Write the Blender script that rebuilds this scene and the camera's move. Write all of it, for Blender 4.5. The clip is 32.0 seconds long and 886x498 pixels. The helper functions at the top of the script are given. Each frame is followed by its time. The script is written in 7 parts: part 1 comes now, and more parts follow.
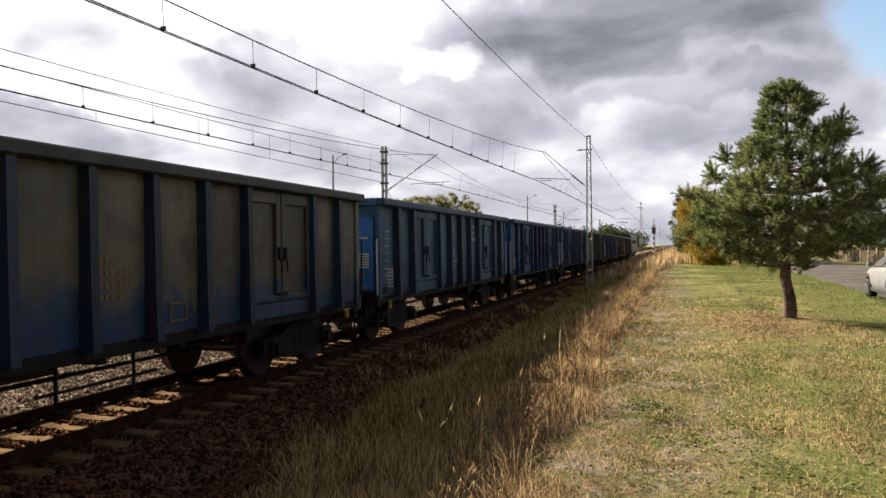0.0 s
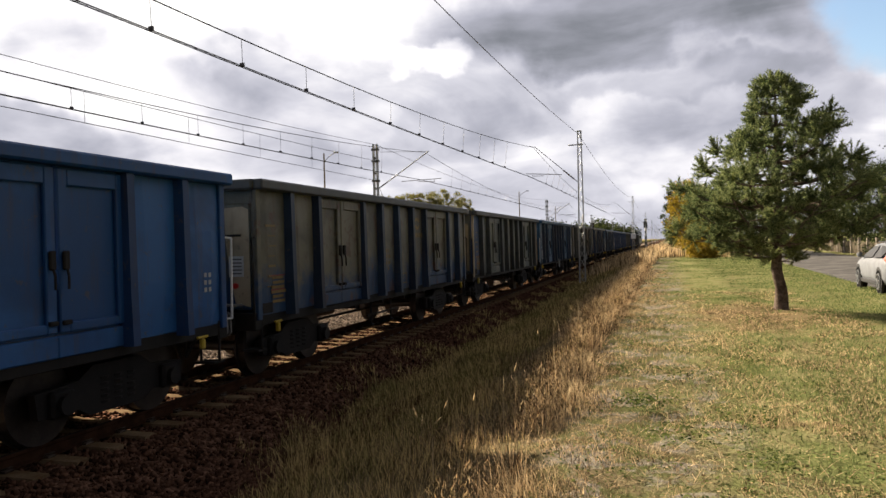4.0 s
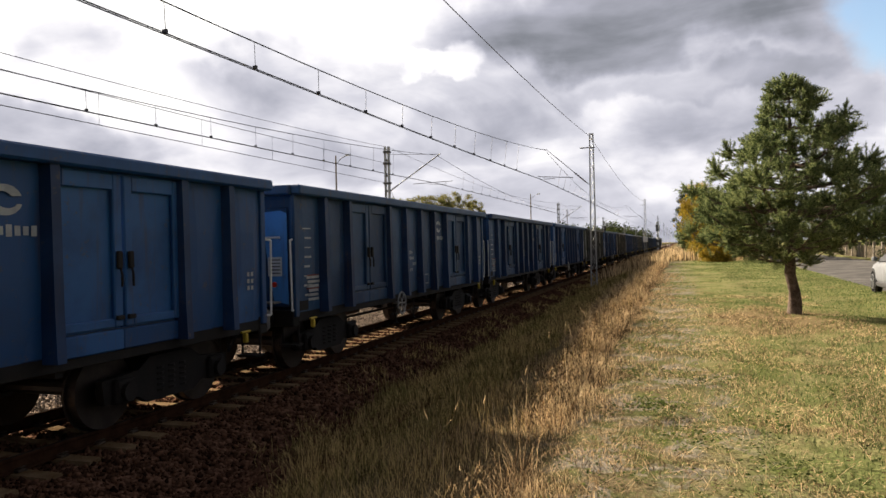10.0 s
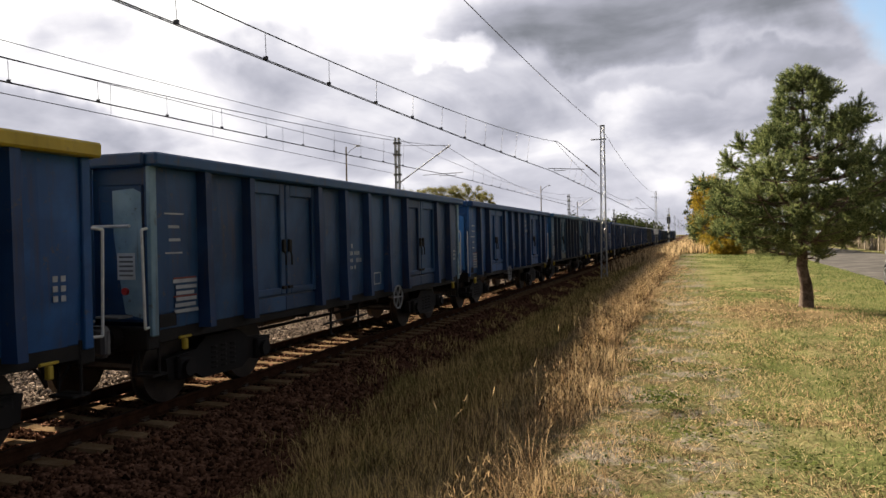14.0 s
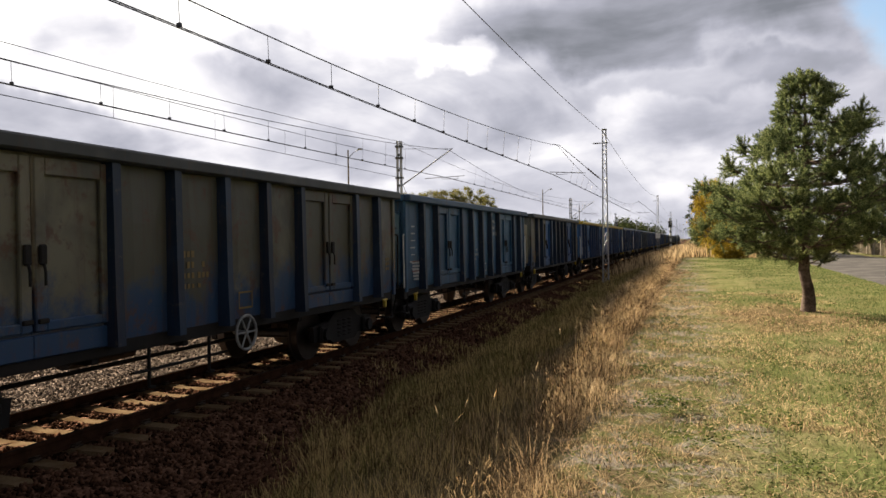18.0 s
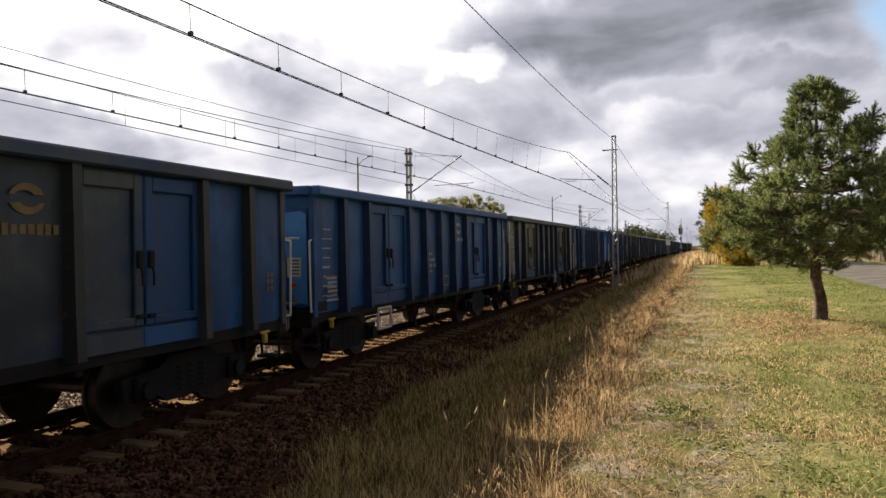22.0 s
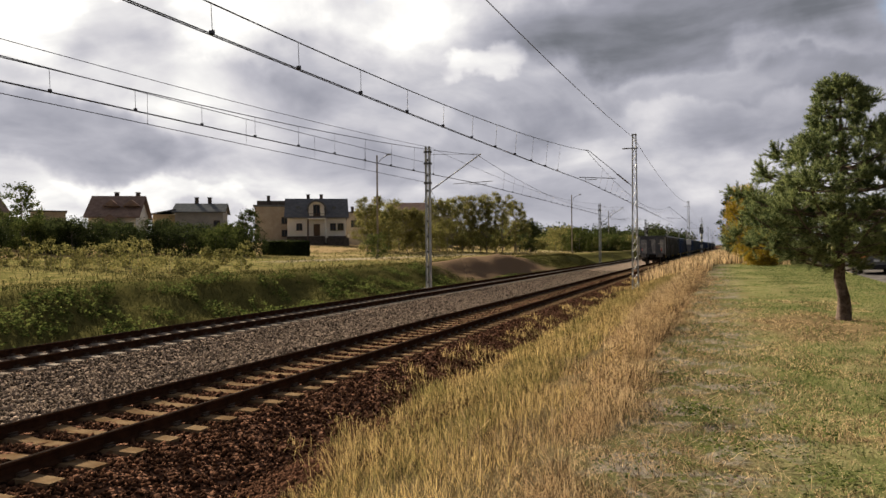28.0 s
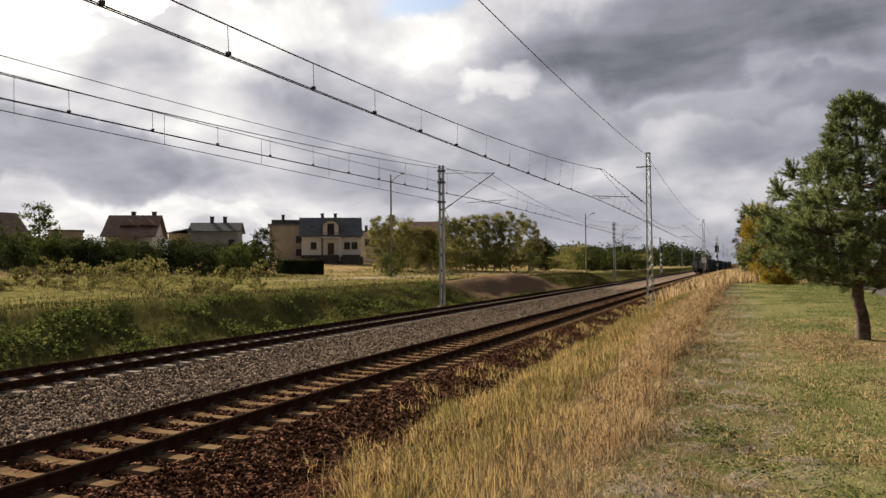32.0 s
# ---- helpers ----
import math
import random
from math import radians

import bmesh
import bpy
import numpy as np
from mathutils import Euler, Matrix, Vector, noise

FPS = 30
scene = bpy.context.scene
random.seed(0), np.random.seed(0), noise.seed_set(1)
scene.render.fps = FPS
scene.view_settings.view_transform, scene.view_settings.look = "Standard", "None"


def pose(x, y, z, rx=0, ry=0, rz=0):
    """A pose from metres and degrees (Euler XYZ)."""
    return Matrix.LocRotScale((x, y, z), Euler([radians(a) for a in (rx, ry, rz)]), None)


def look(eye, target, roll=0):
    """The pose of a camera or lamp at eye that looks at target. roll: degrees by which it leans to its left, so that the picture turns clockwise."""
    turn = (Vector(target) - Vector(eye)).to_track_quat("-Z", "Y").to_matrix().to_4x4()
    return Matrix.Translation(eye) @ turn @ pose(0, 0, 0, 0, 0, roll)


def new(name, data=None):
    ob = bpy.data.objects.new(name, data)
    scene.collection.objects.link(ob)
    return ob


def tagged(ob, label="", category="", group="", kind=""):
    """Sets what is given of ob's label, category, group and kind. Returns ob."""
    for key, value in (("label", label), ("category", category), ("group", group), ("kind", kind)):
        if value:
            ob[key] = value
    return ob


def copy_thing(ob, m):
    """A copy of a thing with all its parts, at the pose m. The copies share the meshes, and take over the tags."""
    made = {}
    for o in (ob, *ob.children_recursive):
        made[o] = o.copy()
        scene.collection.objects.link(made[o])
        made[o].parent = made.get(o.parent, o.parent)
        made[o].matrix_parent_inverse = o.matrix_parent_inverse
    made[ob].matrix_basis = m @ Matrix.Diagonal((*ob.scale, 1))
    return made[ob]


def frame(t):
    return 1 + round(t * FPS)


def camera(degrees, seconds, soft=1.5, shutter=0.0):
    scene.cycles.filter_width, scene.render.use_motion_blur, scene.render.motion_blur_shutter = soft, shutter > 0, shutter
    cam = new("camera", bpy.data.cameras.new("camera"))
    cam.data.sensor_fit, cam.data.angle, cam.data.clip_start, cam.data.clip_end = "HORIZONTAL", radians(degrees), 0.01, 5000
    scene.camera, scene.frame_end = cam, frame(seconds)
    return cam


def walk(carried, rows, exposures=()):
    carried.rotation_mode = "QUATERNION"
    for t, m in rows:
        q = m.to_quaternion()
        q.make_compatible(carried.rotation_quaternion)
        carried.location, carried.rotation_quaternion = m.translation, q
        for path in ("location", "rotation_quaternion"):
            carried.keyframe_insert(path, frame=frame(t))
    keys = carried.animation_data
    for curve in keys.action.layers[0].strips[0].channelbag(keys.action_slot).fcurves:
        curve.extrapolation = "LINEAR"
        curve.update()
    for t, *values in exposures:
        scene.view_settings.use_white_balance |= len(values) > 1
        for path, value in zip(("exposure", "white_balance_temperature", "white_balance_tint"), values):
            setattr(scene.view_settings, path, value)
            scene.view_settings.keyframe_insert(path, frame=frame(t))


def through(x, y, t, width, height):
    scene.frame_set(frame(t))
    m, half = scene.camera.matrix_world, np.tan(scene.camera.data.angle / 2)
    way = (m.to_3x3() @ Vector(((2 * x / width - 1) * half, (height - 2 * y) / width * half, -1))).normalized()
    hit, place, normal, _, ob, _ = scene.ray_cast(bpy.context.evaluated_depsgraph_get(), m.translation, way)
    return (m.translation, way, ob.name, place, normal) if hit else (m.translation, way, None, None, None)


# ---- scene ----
# ---- camera: hand-held on the lawn, it turns slowly and does not travel ----
EYE = (0.0, 0.0, 1.65)
cam = camera(62.0, 32.0)


def aim(yaw, pitch, roll):
    """Camera pose from degrees: yaw to the left of the track, pitch up, roll as look()."""
    y, p = radians(yaw), radians(pitch)
    ahead = Vector((-math.sin(y) * math.cos(p), math.cos(y) * math.cos(p), math.sin(p)))
    return look(EYE, Vector(EYE) + ahead, roll)


TURNS = [
    (0, 17.49, -0.13, -0.59),
    (0.5, 17.46, 0.07, -0.38),
    (1, 17.18, -0.03, -0.90),
    (1.5, 16.97, -0.27, -0.76),
    (2, 16.82, -0.05, -0.96),
    (2.5, 17.14, -0.16, -1.23),
    (3, 17.20, -0.40, -1.22),
    (3.5, 16.92, -0.45, -1.35),
    (5.5, 17.07, -0.01, -1.64),
    (6, 16.45, -0.10, -1.42),
    (6.5, 16.67, 0.11, -1.51),
    (7, 17.30, 0.21, -1.40),
    (7.5, 16.97, 0.04, -1.66),
    (8, 17.26, -0.16, -1.43),
    (8.5, 17.22, -0.16, -1.23),
    (9, 17.52, 0.28, -1.39),
    (9.5, 17.94, -0.17, -1.35),
    (10, 17.78, -0.16, -1.20),
    (10.5, 17.91, -0.51, -1.34),
    (11, 18.07, -0.51, -1.45),
    (11.5, 17.90, -0.36, -1.48),
    (12, 17.94, -0.98, -1.62),
    (12.5, 18.70, -1.12, -1.56),
    (13, 18.59, -0.96, -1.29),
    (13.5, 18.79, -0.77, -1.09),
    (14, 18.56, -0.81, -0.96),
    (14.5, 18.75, -0.74, -0.95),
    (16.5, 18.43, -0.43, -0.96),
    (17, 18.45, 0.04, -0.97),
    (17.5, 18.66, -0.18, -0.89),
    (18, 18.68, -0.55, -0.79),
    (18.5, 18.69, -0.32, -0.96),
    (19, 19.15, -0.19, -0.56),
    (19.5, 19.08, 0.09, -0.41),
    (20, 19.08, 0.03, -0.41),
    (20.5, 19.23, 0.18, -0.45),
    (21, 18.97, 0.26, -0.71),
    (21.5, 19.47, 0.11, -0.66),
    (22, 19.40, 0.00, -0.78),
    (22.5, 19.17, -0.21, -0.70),
    (23, 19.45, -0.67, -0.75),
    (23.5, 19.11, -0.47, -0.69),
    (24, 19.45, -0.28, -0.94),
    (24.5, 18.98, 0.22, -0.42),
    (25, 18.96, 0.12, -0.65),
    (25.5, 19.47, -0.07, -0.55),
    (26, 19.96, 0.29, -0.80),
    (26.5, 20.37, 0.39, -0.73),
    (28.5, 20.89, -0.20, -0.57),
    (29, 20.85, -0.07, -0.70),
    (29.5, 21.19, 0.27, -0.49),
    (30, 21.36, 0.54, -0.40),
    (30.5, 21.09, 0.92, -0.56),
    (31, 21.42, 0.72, -0.45),
    (31.5, 21.80, 1.07, -0.36),
    (32, 21.90, 1.35, -0.57),
]
EXPOSURES = [(0.0, 1.68), (23.2, 1.68), (23.9, 1.85), (24.3, 1.72), (24.9, 1.36), (26.0, 1.20), (28.5, 1.19), (32.0, 1.12)]
walk(cam, [(t, aim(a, b, c)) for t, a, b, c in TURNS], EXPOSURES)
# ---- sun, sky and clouds ----
SUN_DIR = Vector((-0.82, 0.574, 0.0)).normalized() * math.cos(radians(24.2)) + Vector((0, 0, math.sin(radians(24.2))))
sun_data = bpy.data.lights.new("sun", "SUN")
sun_data.energy, sun_data.angle, sun_data.color = 5.0, radians(1.3), (1.0, 0.86, 0.68)
sun = new("sun", sun_data)
sun.matrix_world = look(SUN_DIR * 100, (0, 0, 0))


def heading(az, el):
    """Unit direction from degrees: az to the left of the track, el above the horizon."""
    a, e = radians(az), radians(el)
    return (-math.sin(a) * math.cos(e), math.cos(a) * math.cos(e), math.sin(e))


class Nodes:
    """Small helper that wires shader nodes."""

    def __init__(self, tree):
        self.tree = tree
        tree.nodes.clear()

    def add(self, kind, **values):
        node = self.tree.nodes.new(kind)
        for key, value in values.items():
            if key == "op":
                node.operation = value
            elif key == "blend":
                node.blend_type = value
            elif key == "data":
                node.data_type = value
            elif key == "clamp":
                node.use_clamp = value
        return node

    def plug(self, socket, value):
        if isinstance(value, bpy.types.NodeSocket):
            self.tree.links.new(value, socket)
        else:
            socket.default_value = value

    def math(self, op, a, b=0.0, c=0.0, clamp=False):
        node = self.add("ShaderNodeMath", op=op, clamp=clamp)
        for socket, value in zip(node.inputs, (a, b, c)):
            self.plug(socket, value)
        return node.outputs[0]

    def vec(self, op, a, b=(0, 0, 0)):
        node = self.add("ShaderNodeVectorMath", op=op)
        self.plug(node.inputs[0], a)
        self.plug(node.inputs[1], b)
        return node.outputs["Value"] if op in ("DOT_PRODUCT", "LENGTH") else node.outputs[0]

    def scaled(self, a, s):
        node = self.add("ShaderNodeVectorMath", op="SCALE")
        self.plug(node.inputs[0], a)
        self.plug(node.inputs["Scale"], s)
        return node.outputs[0]

    def noise(self, where, scale, detail=4.0, rough=0.55, warp=0.0):
        node = self.add("ShaderNodeTexNoise")
        self.plug(node.inputs["Vector"], where)
        node.inputs["Scale"].default_value = scale
        node.inputs["Detail"].default_value = detail
        node.inputs["Roughness"].default_value = rough
        node.inputs["Distortion"].default_value = warp
        return node.outputs["Fac"]

    def ramp(self, value, lo, hi, a=0.0, b=1.0):
        node = self.add("ShaderNodeMapRange")
        node.interpolation_type = "SMOOTHSTEP"
        for socket, v in zip(node.inputs, (value, lo, hi, a, b)):
            self.plug(socket, v)
        return node.outputs[0]

    def mix(self, fac, a, b, blend="MIX"):
        node = self.add("ShaderNodeMix", data="RGBA", blend=blend)
        self.plug(node.inputs[0], fac)
        for socket, v in ((node.inputs[6], a), (node.inputs[7], b)):
            self.plug(socket, (*v, 1.0) if isinstance(v, tuple) and len(v) == 3 else v)
        return node.outputs[2]

    def colours(self, value, stops):
        node = self.add("ShaderNodeValToRGB")
        self.plug(node.inputs[0], value)
        cr = node.color_ramp
        while len(cr.elements) < len(stops):
            cr.elements.new(0.5)
        for el, (p, c) in zip(cr.elements, stops):
            el.position, el.color = p, (*c, 1.0)
        return node.outputs[0]


world = bpy.data.worlds.new("world")
scene.world = world
world.use_nodes = True
N = Nodes(world.node_tree)
way = N.add("ShaderNodeTexCoord").outputs["Generated"]
split = N.add("ShaderNodeSeparateXYZ")
N.plug(split.inputs[0], way)
# heaped clouds, a little flattened, crowding together towards the horizon
flat = N.vec("MULTIPLY", way, (1.0, 1.0, 1.9))
lift = N.math("DIVIDE", 1.0, N.math("ADD", N.math("MAXIMUM", split.outputs[2], 0.0), 0.55))
layer = N.scaled(flat, lift)
billow = N.noise(layer, 3.3, 7.0, 0.52, 0.5)
puffs = N.noise(layer, 8.0, 5.0, 0.5, 0.3)
edge_noise = N.add("ShaderNodeTexNoise")
N.plug(edge_noise.inputs["Vector"], way)
edge_noise.inputs["Scale"].default_value, edge_noise.inputs["Detail"].default_value = 9.0, 5.0
wobble = N.vec("ADD", way, N.scaled(N.vec("SUBTRACT", edge_noise.outputs["Color"], (0.5, 0.5, 0.5)), 0.17))


def bank(az, el, wide, high):
    """A soft-edged cloud bank or rift, 1 in its middle and 0 outside; sizes in degrees."""
    d = Vector(heading(az, el))
    side = Vector((0, 0, 1)).cross(d).normalized()
    up = d.cross(side)
    u = N.math("DIVIDE", N.vec("DOT_PRODUCT", wobble, tuple(side)), math.sin(radians(wide)))
    v = N.math("DIVIDE", N.vec("DOT_PRODUCT", wobble, tuple(up)), math.sin(radians(high)))
    ahead = N.ramp(N.vec("DOT_PRODUCT", way, tuple(d)), 0.0, 0.2)
    r = N.math("ADD", N.math("MULTIPLY", u, u), N.math("MULTIPLY", v, v))
    return N.math("MULTIPLY", N.ramp(r, 1.5, 0.35), ahead)


light = N.math("MULTIPLY_ADD", N.math("SUBTRACT", billow, 0.5), 1.15, 0.515)
light = N.math("MULTIPLY_ADD", N.math("SUBTRACT", puffs, 0.5), 0.42, light)
glow = N.math("POWER", N.math("MAXIMUM", N.vec("DOT_PRODUCT", way, tuple(SUN_DIR)), 0.0), 5.0)
light = N.math("MULTIPLY_ADD", glow, 0.30, light)
CLOUD_BANKS = [  # az, el, half-width, half-height, brighter or darker
    (4, 16.8, 14, 3.8, -0.40), (-2, 11.5, 9, 1.5, -0.20), (-9, 13.5, 6, 3.5, -0.16), (47.5, 7.6, 8.0, 2.4, -0.33), (30, 10.6, 9, 3.0, -0.03), (46, 13.6, 5, 2.6, -0.10),
    (17.5, 13.6, 2.4, 1.2, 0.24), (35.5, 16.3, 5, 3.6, 0.24), (-7, 8.5, 9, 2.2, -0.16), (14, 8.5, 7, 2, -0.08), (52, 15, 5, 3.5, 0.26), (25, 17, 5, 2.5, 0.14), (-17, 8, 5, 4, 0.22), (40, 4.6, 9, 0.9, 0.12), (21, 7.0, 10, 2.6, -0.10),
]
for az, el, wide, high, gain in CLOUD_BANKS:
    light = N.math("MULTIPLY_ADD", bank(az, el, wide, high), gain, light)
cloud = N.colours(light, [(0.0, (0.10, 0.105, 0.12)), (0.30, (0.205, 0.207, 0.240)), (0.52, (0.305, 0.303, 0.335)), (0.72, (0.435, 0.425, 0.44)), (0.88, (0.56, 0.55, 0.54)), (1.0, (0.70, 0.68, 0.65))])
# cloud light away from the sun, mostly unseen, dimmed to darken faces turned there
towards = N.ramp(N.vec("DOT_PRODUCT", way, tuple(Vector((-0.68, 0.64, 0.30)).normalized())), -0.90, 0.42, 0.25, 0.92)
overhead = N.ramp(split.outputs[2], 0.38, 0.75, 1.0, 0.45)  # unseen sky above dimmed to deepen the shade
cloud = N.scaled(cloud, N.math("MULTIPLY", towards, overhead))
sky = N.add("ShaderNodeTexSky")
sky.sky_type, sky.sun_disc = "NISHITA", False
sky.sun_elevation, sky.sun_rotation = radians(24.2), math.atan2(SUN_DIR.x, SUN_DIR.y)
blue = N.scaled(sky.outputs[0], 0.075)
RIFTS = [(23.5, 20.6, 4.0, 2.0), (-14.5, 15.0, 3.6, 4.5), (46, 19.5, 5.0, 1.5)]
gap = bank(*RIFTS[0])
for rift in RIFTS[1:]:
    gap = N.math("MAXIMUM", gap, bank(*rift))
sky_light = N.mix(gap, cloud, blue)
backdrop = N.add("ShaderNodeBackground")
N.plug(backdrop.inputs[0], sky_light)
backdrop.inputs[1].default_value = 0.80
N.plug(N.add("ShaderNodeOutputWorld").inputs[0], backdrop.outputs[0])
# ---- materials ----
def material(name, rough=0.8, metal=0.0):
    m = bpy.data.materials.new(name)
    m.use_nodes = True
    n = Nodes(m.node_tree)
    bsdf = n.add("ShaderNodeBsdfPrincipled")
    bsdf.inputs["Roughness"].default_value, bsdf.inputs["Metallic"].default_value = rough, metal
    bsdf.inputs["Specular IOR Level"].default_value = 0.5 if rough < 0.6 else 0.3 if rough < 0.8 else 0.0
    n.plug(n.add("ShaderNodeOutputMaterial").inputs[0], bsdf.outputs[0])
    return m, n, bsdf


def relief(n, bsdf, value, depth, strength=0.5):
    bump = n.add("ShaderNodeBump")
    bump.inputs["Strength"].default_value, bump.inputs["Distance"].default_value = strength, depth
    n.plug(bump.inputs["Height"], value)
    n.plug(bsdf.inputs["Normal"], bump.outputs[0])


def weathered(name, a, b, scale=2.0, fine=30.0, rough=0.8, metal=0.0, bump=0.004, grime=None, amount=0.4):
    """Two tones in soft blotches, fine grain, and grime patches."""
    m, n, bsdf = material(name, rough, metal)
    at = n.add("ShaderNodeTexCoord").outputs["Object"]
    shift = n.math("MULTIPLY", n.add("ShaderNodeObjectInfo").outputs["Random"], 37.0)
    at = n.vec("ADD", at, n.scaled((1.0, 0.7, 0.4), shift))
    blotch = n.noise(at, scale, 5.0, 0.6)
    grain = n.noise(at, fine, 3.0, 0.6)
    col = n.mix(n.ramp(blotch, 0.35, 0.65), a, b)
    col = n.mix(n.math("MULTIPLY", n.ramp(grain, 0.4, 0.75), 0.35), col, tuple(0.55 * c for c in a))
    if grime:
        col = n.mix(n.math("MULTIPLY", n.ramp(n.noise(at, scale * 2.7, 6.0, 0.7, 0.6), 0.5, 0.62), amount), col, grime)
    n.plug(bsdf.inputs["Base Color"], col)
    relief(n, bsdf, grain, bump)
    return m


def paint(name, a, b, rust=(0.07, 0.038, 0.022), wear=0.45, coat=None, rough=0.5, base=None):
    """Old wagon paint: faded patches, rust runs that follow gravity, scuffed bare spots."""
    m, n, bsdf = material(name, rough)
    bsdf.inputs["Specular IOR Level"].default_value = 0.32
    info = n.add("ShaderNodeObjectInfo").outputs["Random"]
    at = n.add("ShaderNodeTexCoord").outputs["Object"]
    at = n.vec("ADD", at, n.scaled((3.0, 11.0, 0.0), info))
    faded = n.noise(at, 0.9, 5.0, 0.6, 0.4)
    tone = n.math("MULTIPLY_ADD", n.math("SUBTRACT", info, 0.5), 0.35, faded)
    col = n.mix(n.ramp(tone, 0.36, 0.66), tuple(0.76 * v for v in a), tuple(1.0 * v for v in b))
    if coat:
        col = n.mix(n.ramp(n.noise(at, 0.55, 5.0, 0.6, 0.6), 0.46, 0.68), col, coat)
    if base:  # the older paint shows along the lower half where the top coat has gone
        up = n.add("ShaderNodeSeparateXYZ")
        n.plug(up.inputs[0], n.add("ShaderNodeTexCoord").outputs["Object"])
        edge = n.math("MULTIPLY_ADD", n.math("SUBTRACT", n.noise(at, 1.3, 7.0, 0.7), 0.5), 2.6, up.outputs[2])
        col = n.mix(n.ramp(edge, 1.85, 1.25), col, base)
        col = n.mix(n.math("MULTIPLY", n.ramp(n.noise(at, 2.4, 6.0, 0.7), 0.54, 0.64), 0.75), col, (0.085, 0.040, 0.026))
    runs = n.noise(n.vec("MULTIPLY", at, (9.0, 9.0, 0.7)), 1.0, 4.0, 0.6)
    col = n.mix(n.math("MULTIPLY", n.ramp(runs, 0.52, 0.75), wear), col, rust)
    scuff = n.noise(at, 6.0, 7.0, 0.75)
    col = n.mix(n.math("MULTIPLY", n.ramp(scuff, 0.585, 0.66), wear * 1.4), col, tuple(0.5 * c + 0.05 for c in rust))
    dust = n.noise(at, 2.3, 4.0, 0.6)
    col = n.mix(n.math("MULTIPLY", n.ramp(dust, 0.5, 0.8), 0.25), col, (0.055, 0.05, 0.045))
    n.plug(bsdf.inputs["Base Color"], col)
    dents = n.math("ADD", n.math("MULTIPLY", n.noise(at, 1.7, 2.0), 1.0), n.math("MULTIPLY", scuff, 0.05))
    relief(n, bsdf, dents, 0.03, 0.5)
    return m


def plain(name, c, rough=0.6, metal=0.0, emit=0.0):
    m, n, bsdf = material(name, rough, metal)
    at = n.add("ShaderNodeTexCoord").outputs["Object"]
    n.plug(bsdf.inputs["Base Color"], n.mix(n.ramp(n.noise(at, 5.0, 5.0, 0.65), 0.35, 0.7), c, tuple(0.75 * v for v in c)))
    if emit:
        bsdf.inputs["Emission Color"].default_value = (*c, 1)
        bsdf.inputs["Emission Strength"].default_value = emit
    return m


def leafy(name, dark, lightc, rough=0.75, spread=0.5, gloss=0.12, through=0.35):
    """Foliage or grass whose blades differ in tone, one by one and in drifts."""
    m, n, bsdf = material(name, rough)
    geo = n.add("ShaderNodeNewGeometry")
    tone = n.math("MULTIPLY_ADD", n.math("SUBTRACT", geo.outputs["Random Per Island"], 0.5), spread,
                  n.noise(geo.outputs["Position"], 0.6, 4.0, 0.6))
    col = n.mix(n.ramp(tone, 0.25, 0.75), dark, lightc)
    n.plug(bsdf.inputs["Base Color"], col)
    bsdf.inputs["Specular IOR Level"].default_value = 0.0
    shine = n.add("ShaderNodeBsdfTranslucent")
    n.plug(shine.inputs[0], col)
    both = n.add("ShaderNodeMixShader")
    both.inputs[0].default_value = through
    n.plug(both.inputs[1], bsdf.outputs[0])
    n.plug(both.inputs[2], shine.outputs[0])
    out = [x for x in m.node_tree.nodes if x.type == "OUTPUT_MATERIAL"][0]
    n.plug(out.inputs[0], both.outputs[0])
    return m


BLUE = paint("blue_paint", (0.011, 0.072, 0.225), (0.020, 0.098, 0.275))
NAVY = paint("navy_paint", (0.012, 0.050, 0.132), (0.021, 0.070, 0.165))
# post tones: the shade of the post flanks is put into the paint
PANEL_POSTSHADE_BLUE = paint("post_shade_and_panel_blue_paint", (0.006, 0.030, 0.100), (0.010, 0.042, 0.128))
POSTSHADE_DARKBLUE = paint("post_shade_dark_blue_paint", (0.009, 0.024, 0.056), (0.014, 0.034, 0.074))
RIM_POSTSHADE_GREY = paint("post_shade_and_rim_grey_paint", (0.034, 0.040, 0.042), (0.056, 0.060, 0.058))
ENDGREY = paint("slate_end_paint", (0.085, 0.105, 0.135), (0.135, 0.155, 0.185), wear=0.5)
TEAL = paint("teal_paint", (0.016, 0.080, 0.150), (0.030, 0.110, 0.190), wear=0.4)
OLIVE = paint("olive_paint", (0.108, 0.116, 0.096), (0.185, 0.188, 0.148), wear=0.45, coat=(0.050, 0.070, 0.086))
OLIVEBLUE = paint("olive_over_blue_paint", (0.092, 0.092, 0.072), (0.150, 0.142, 0.104), wear=0.5, base=(0.018, 0.052, 0.12))
BROWN = paint("faded_brown_paint", (0.104, 0.086, 0.062), (0.178, 0.144, 0.100), wear=0.5)
SLATE = paint("slate_paint", (0.036, 0.048, 0.068), (0.068, 0.078, 0.086), wear=0.5, coat=(0.016, 0.042, 0.10))
STEELBLUE = paint("steel_blue_paint", (0.020, 0.080, 0.165), (0.038, 0.114, 0.215), wear=0.45)
SKYISH = paint("pale_blue_paint", (0.15, 0.27, 0.36), (0.26, 0.38, 0.46), wear=0.5)
PATCH = paint("flaking_grey_paint", (0.30, 0.33, 0.35), (0.46, 0.48, 0.48), wear=0.5)
PALEBLUE = paint("light_blue_paint", (0.035, 0.17, 0.50), (0.07, 0.24, 0.58), wear=0.3)
BONE = paint("bone_white_paint", (0.44, 0.42, 0.36), (0.58, 0.56, 0.49), wear=0.45)
TAN = paint("bare_tan_paint", (0.32, 0.26, 0.17), (0.44, 0.36, 0.24), wear=0.4)
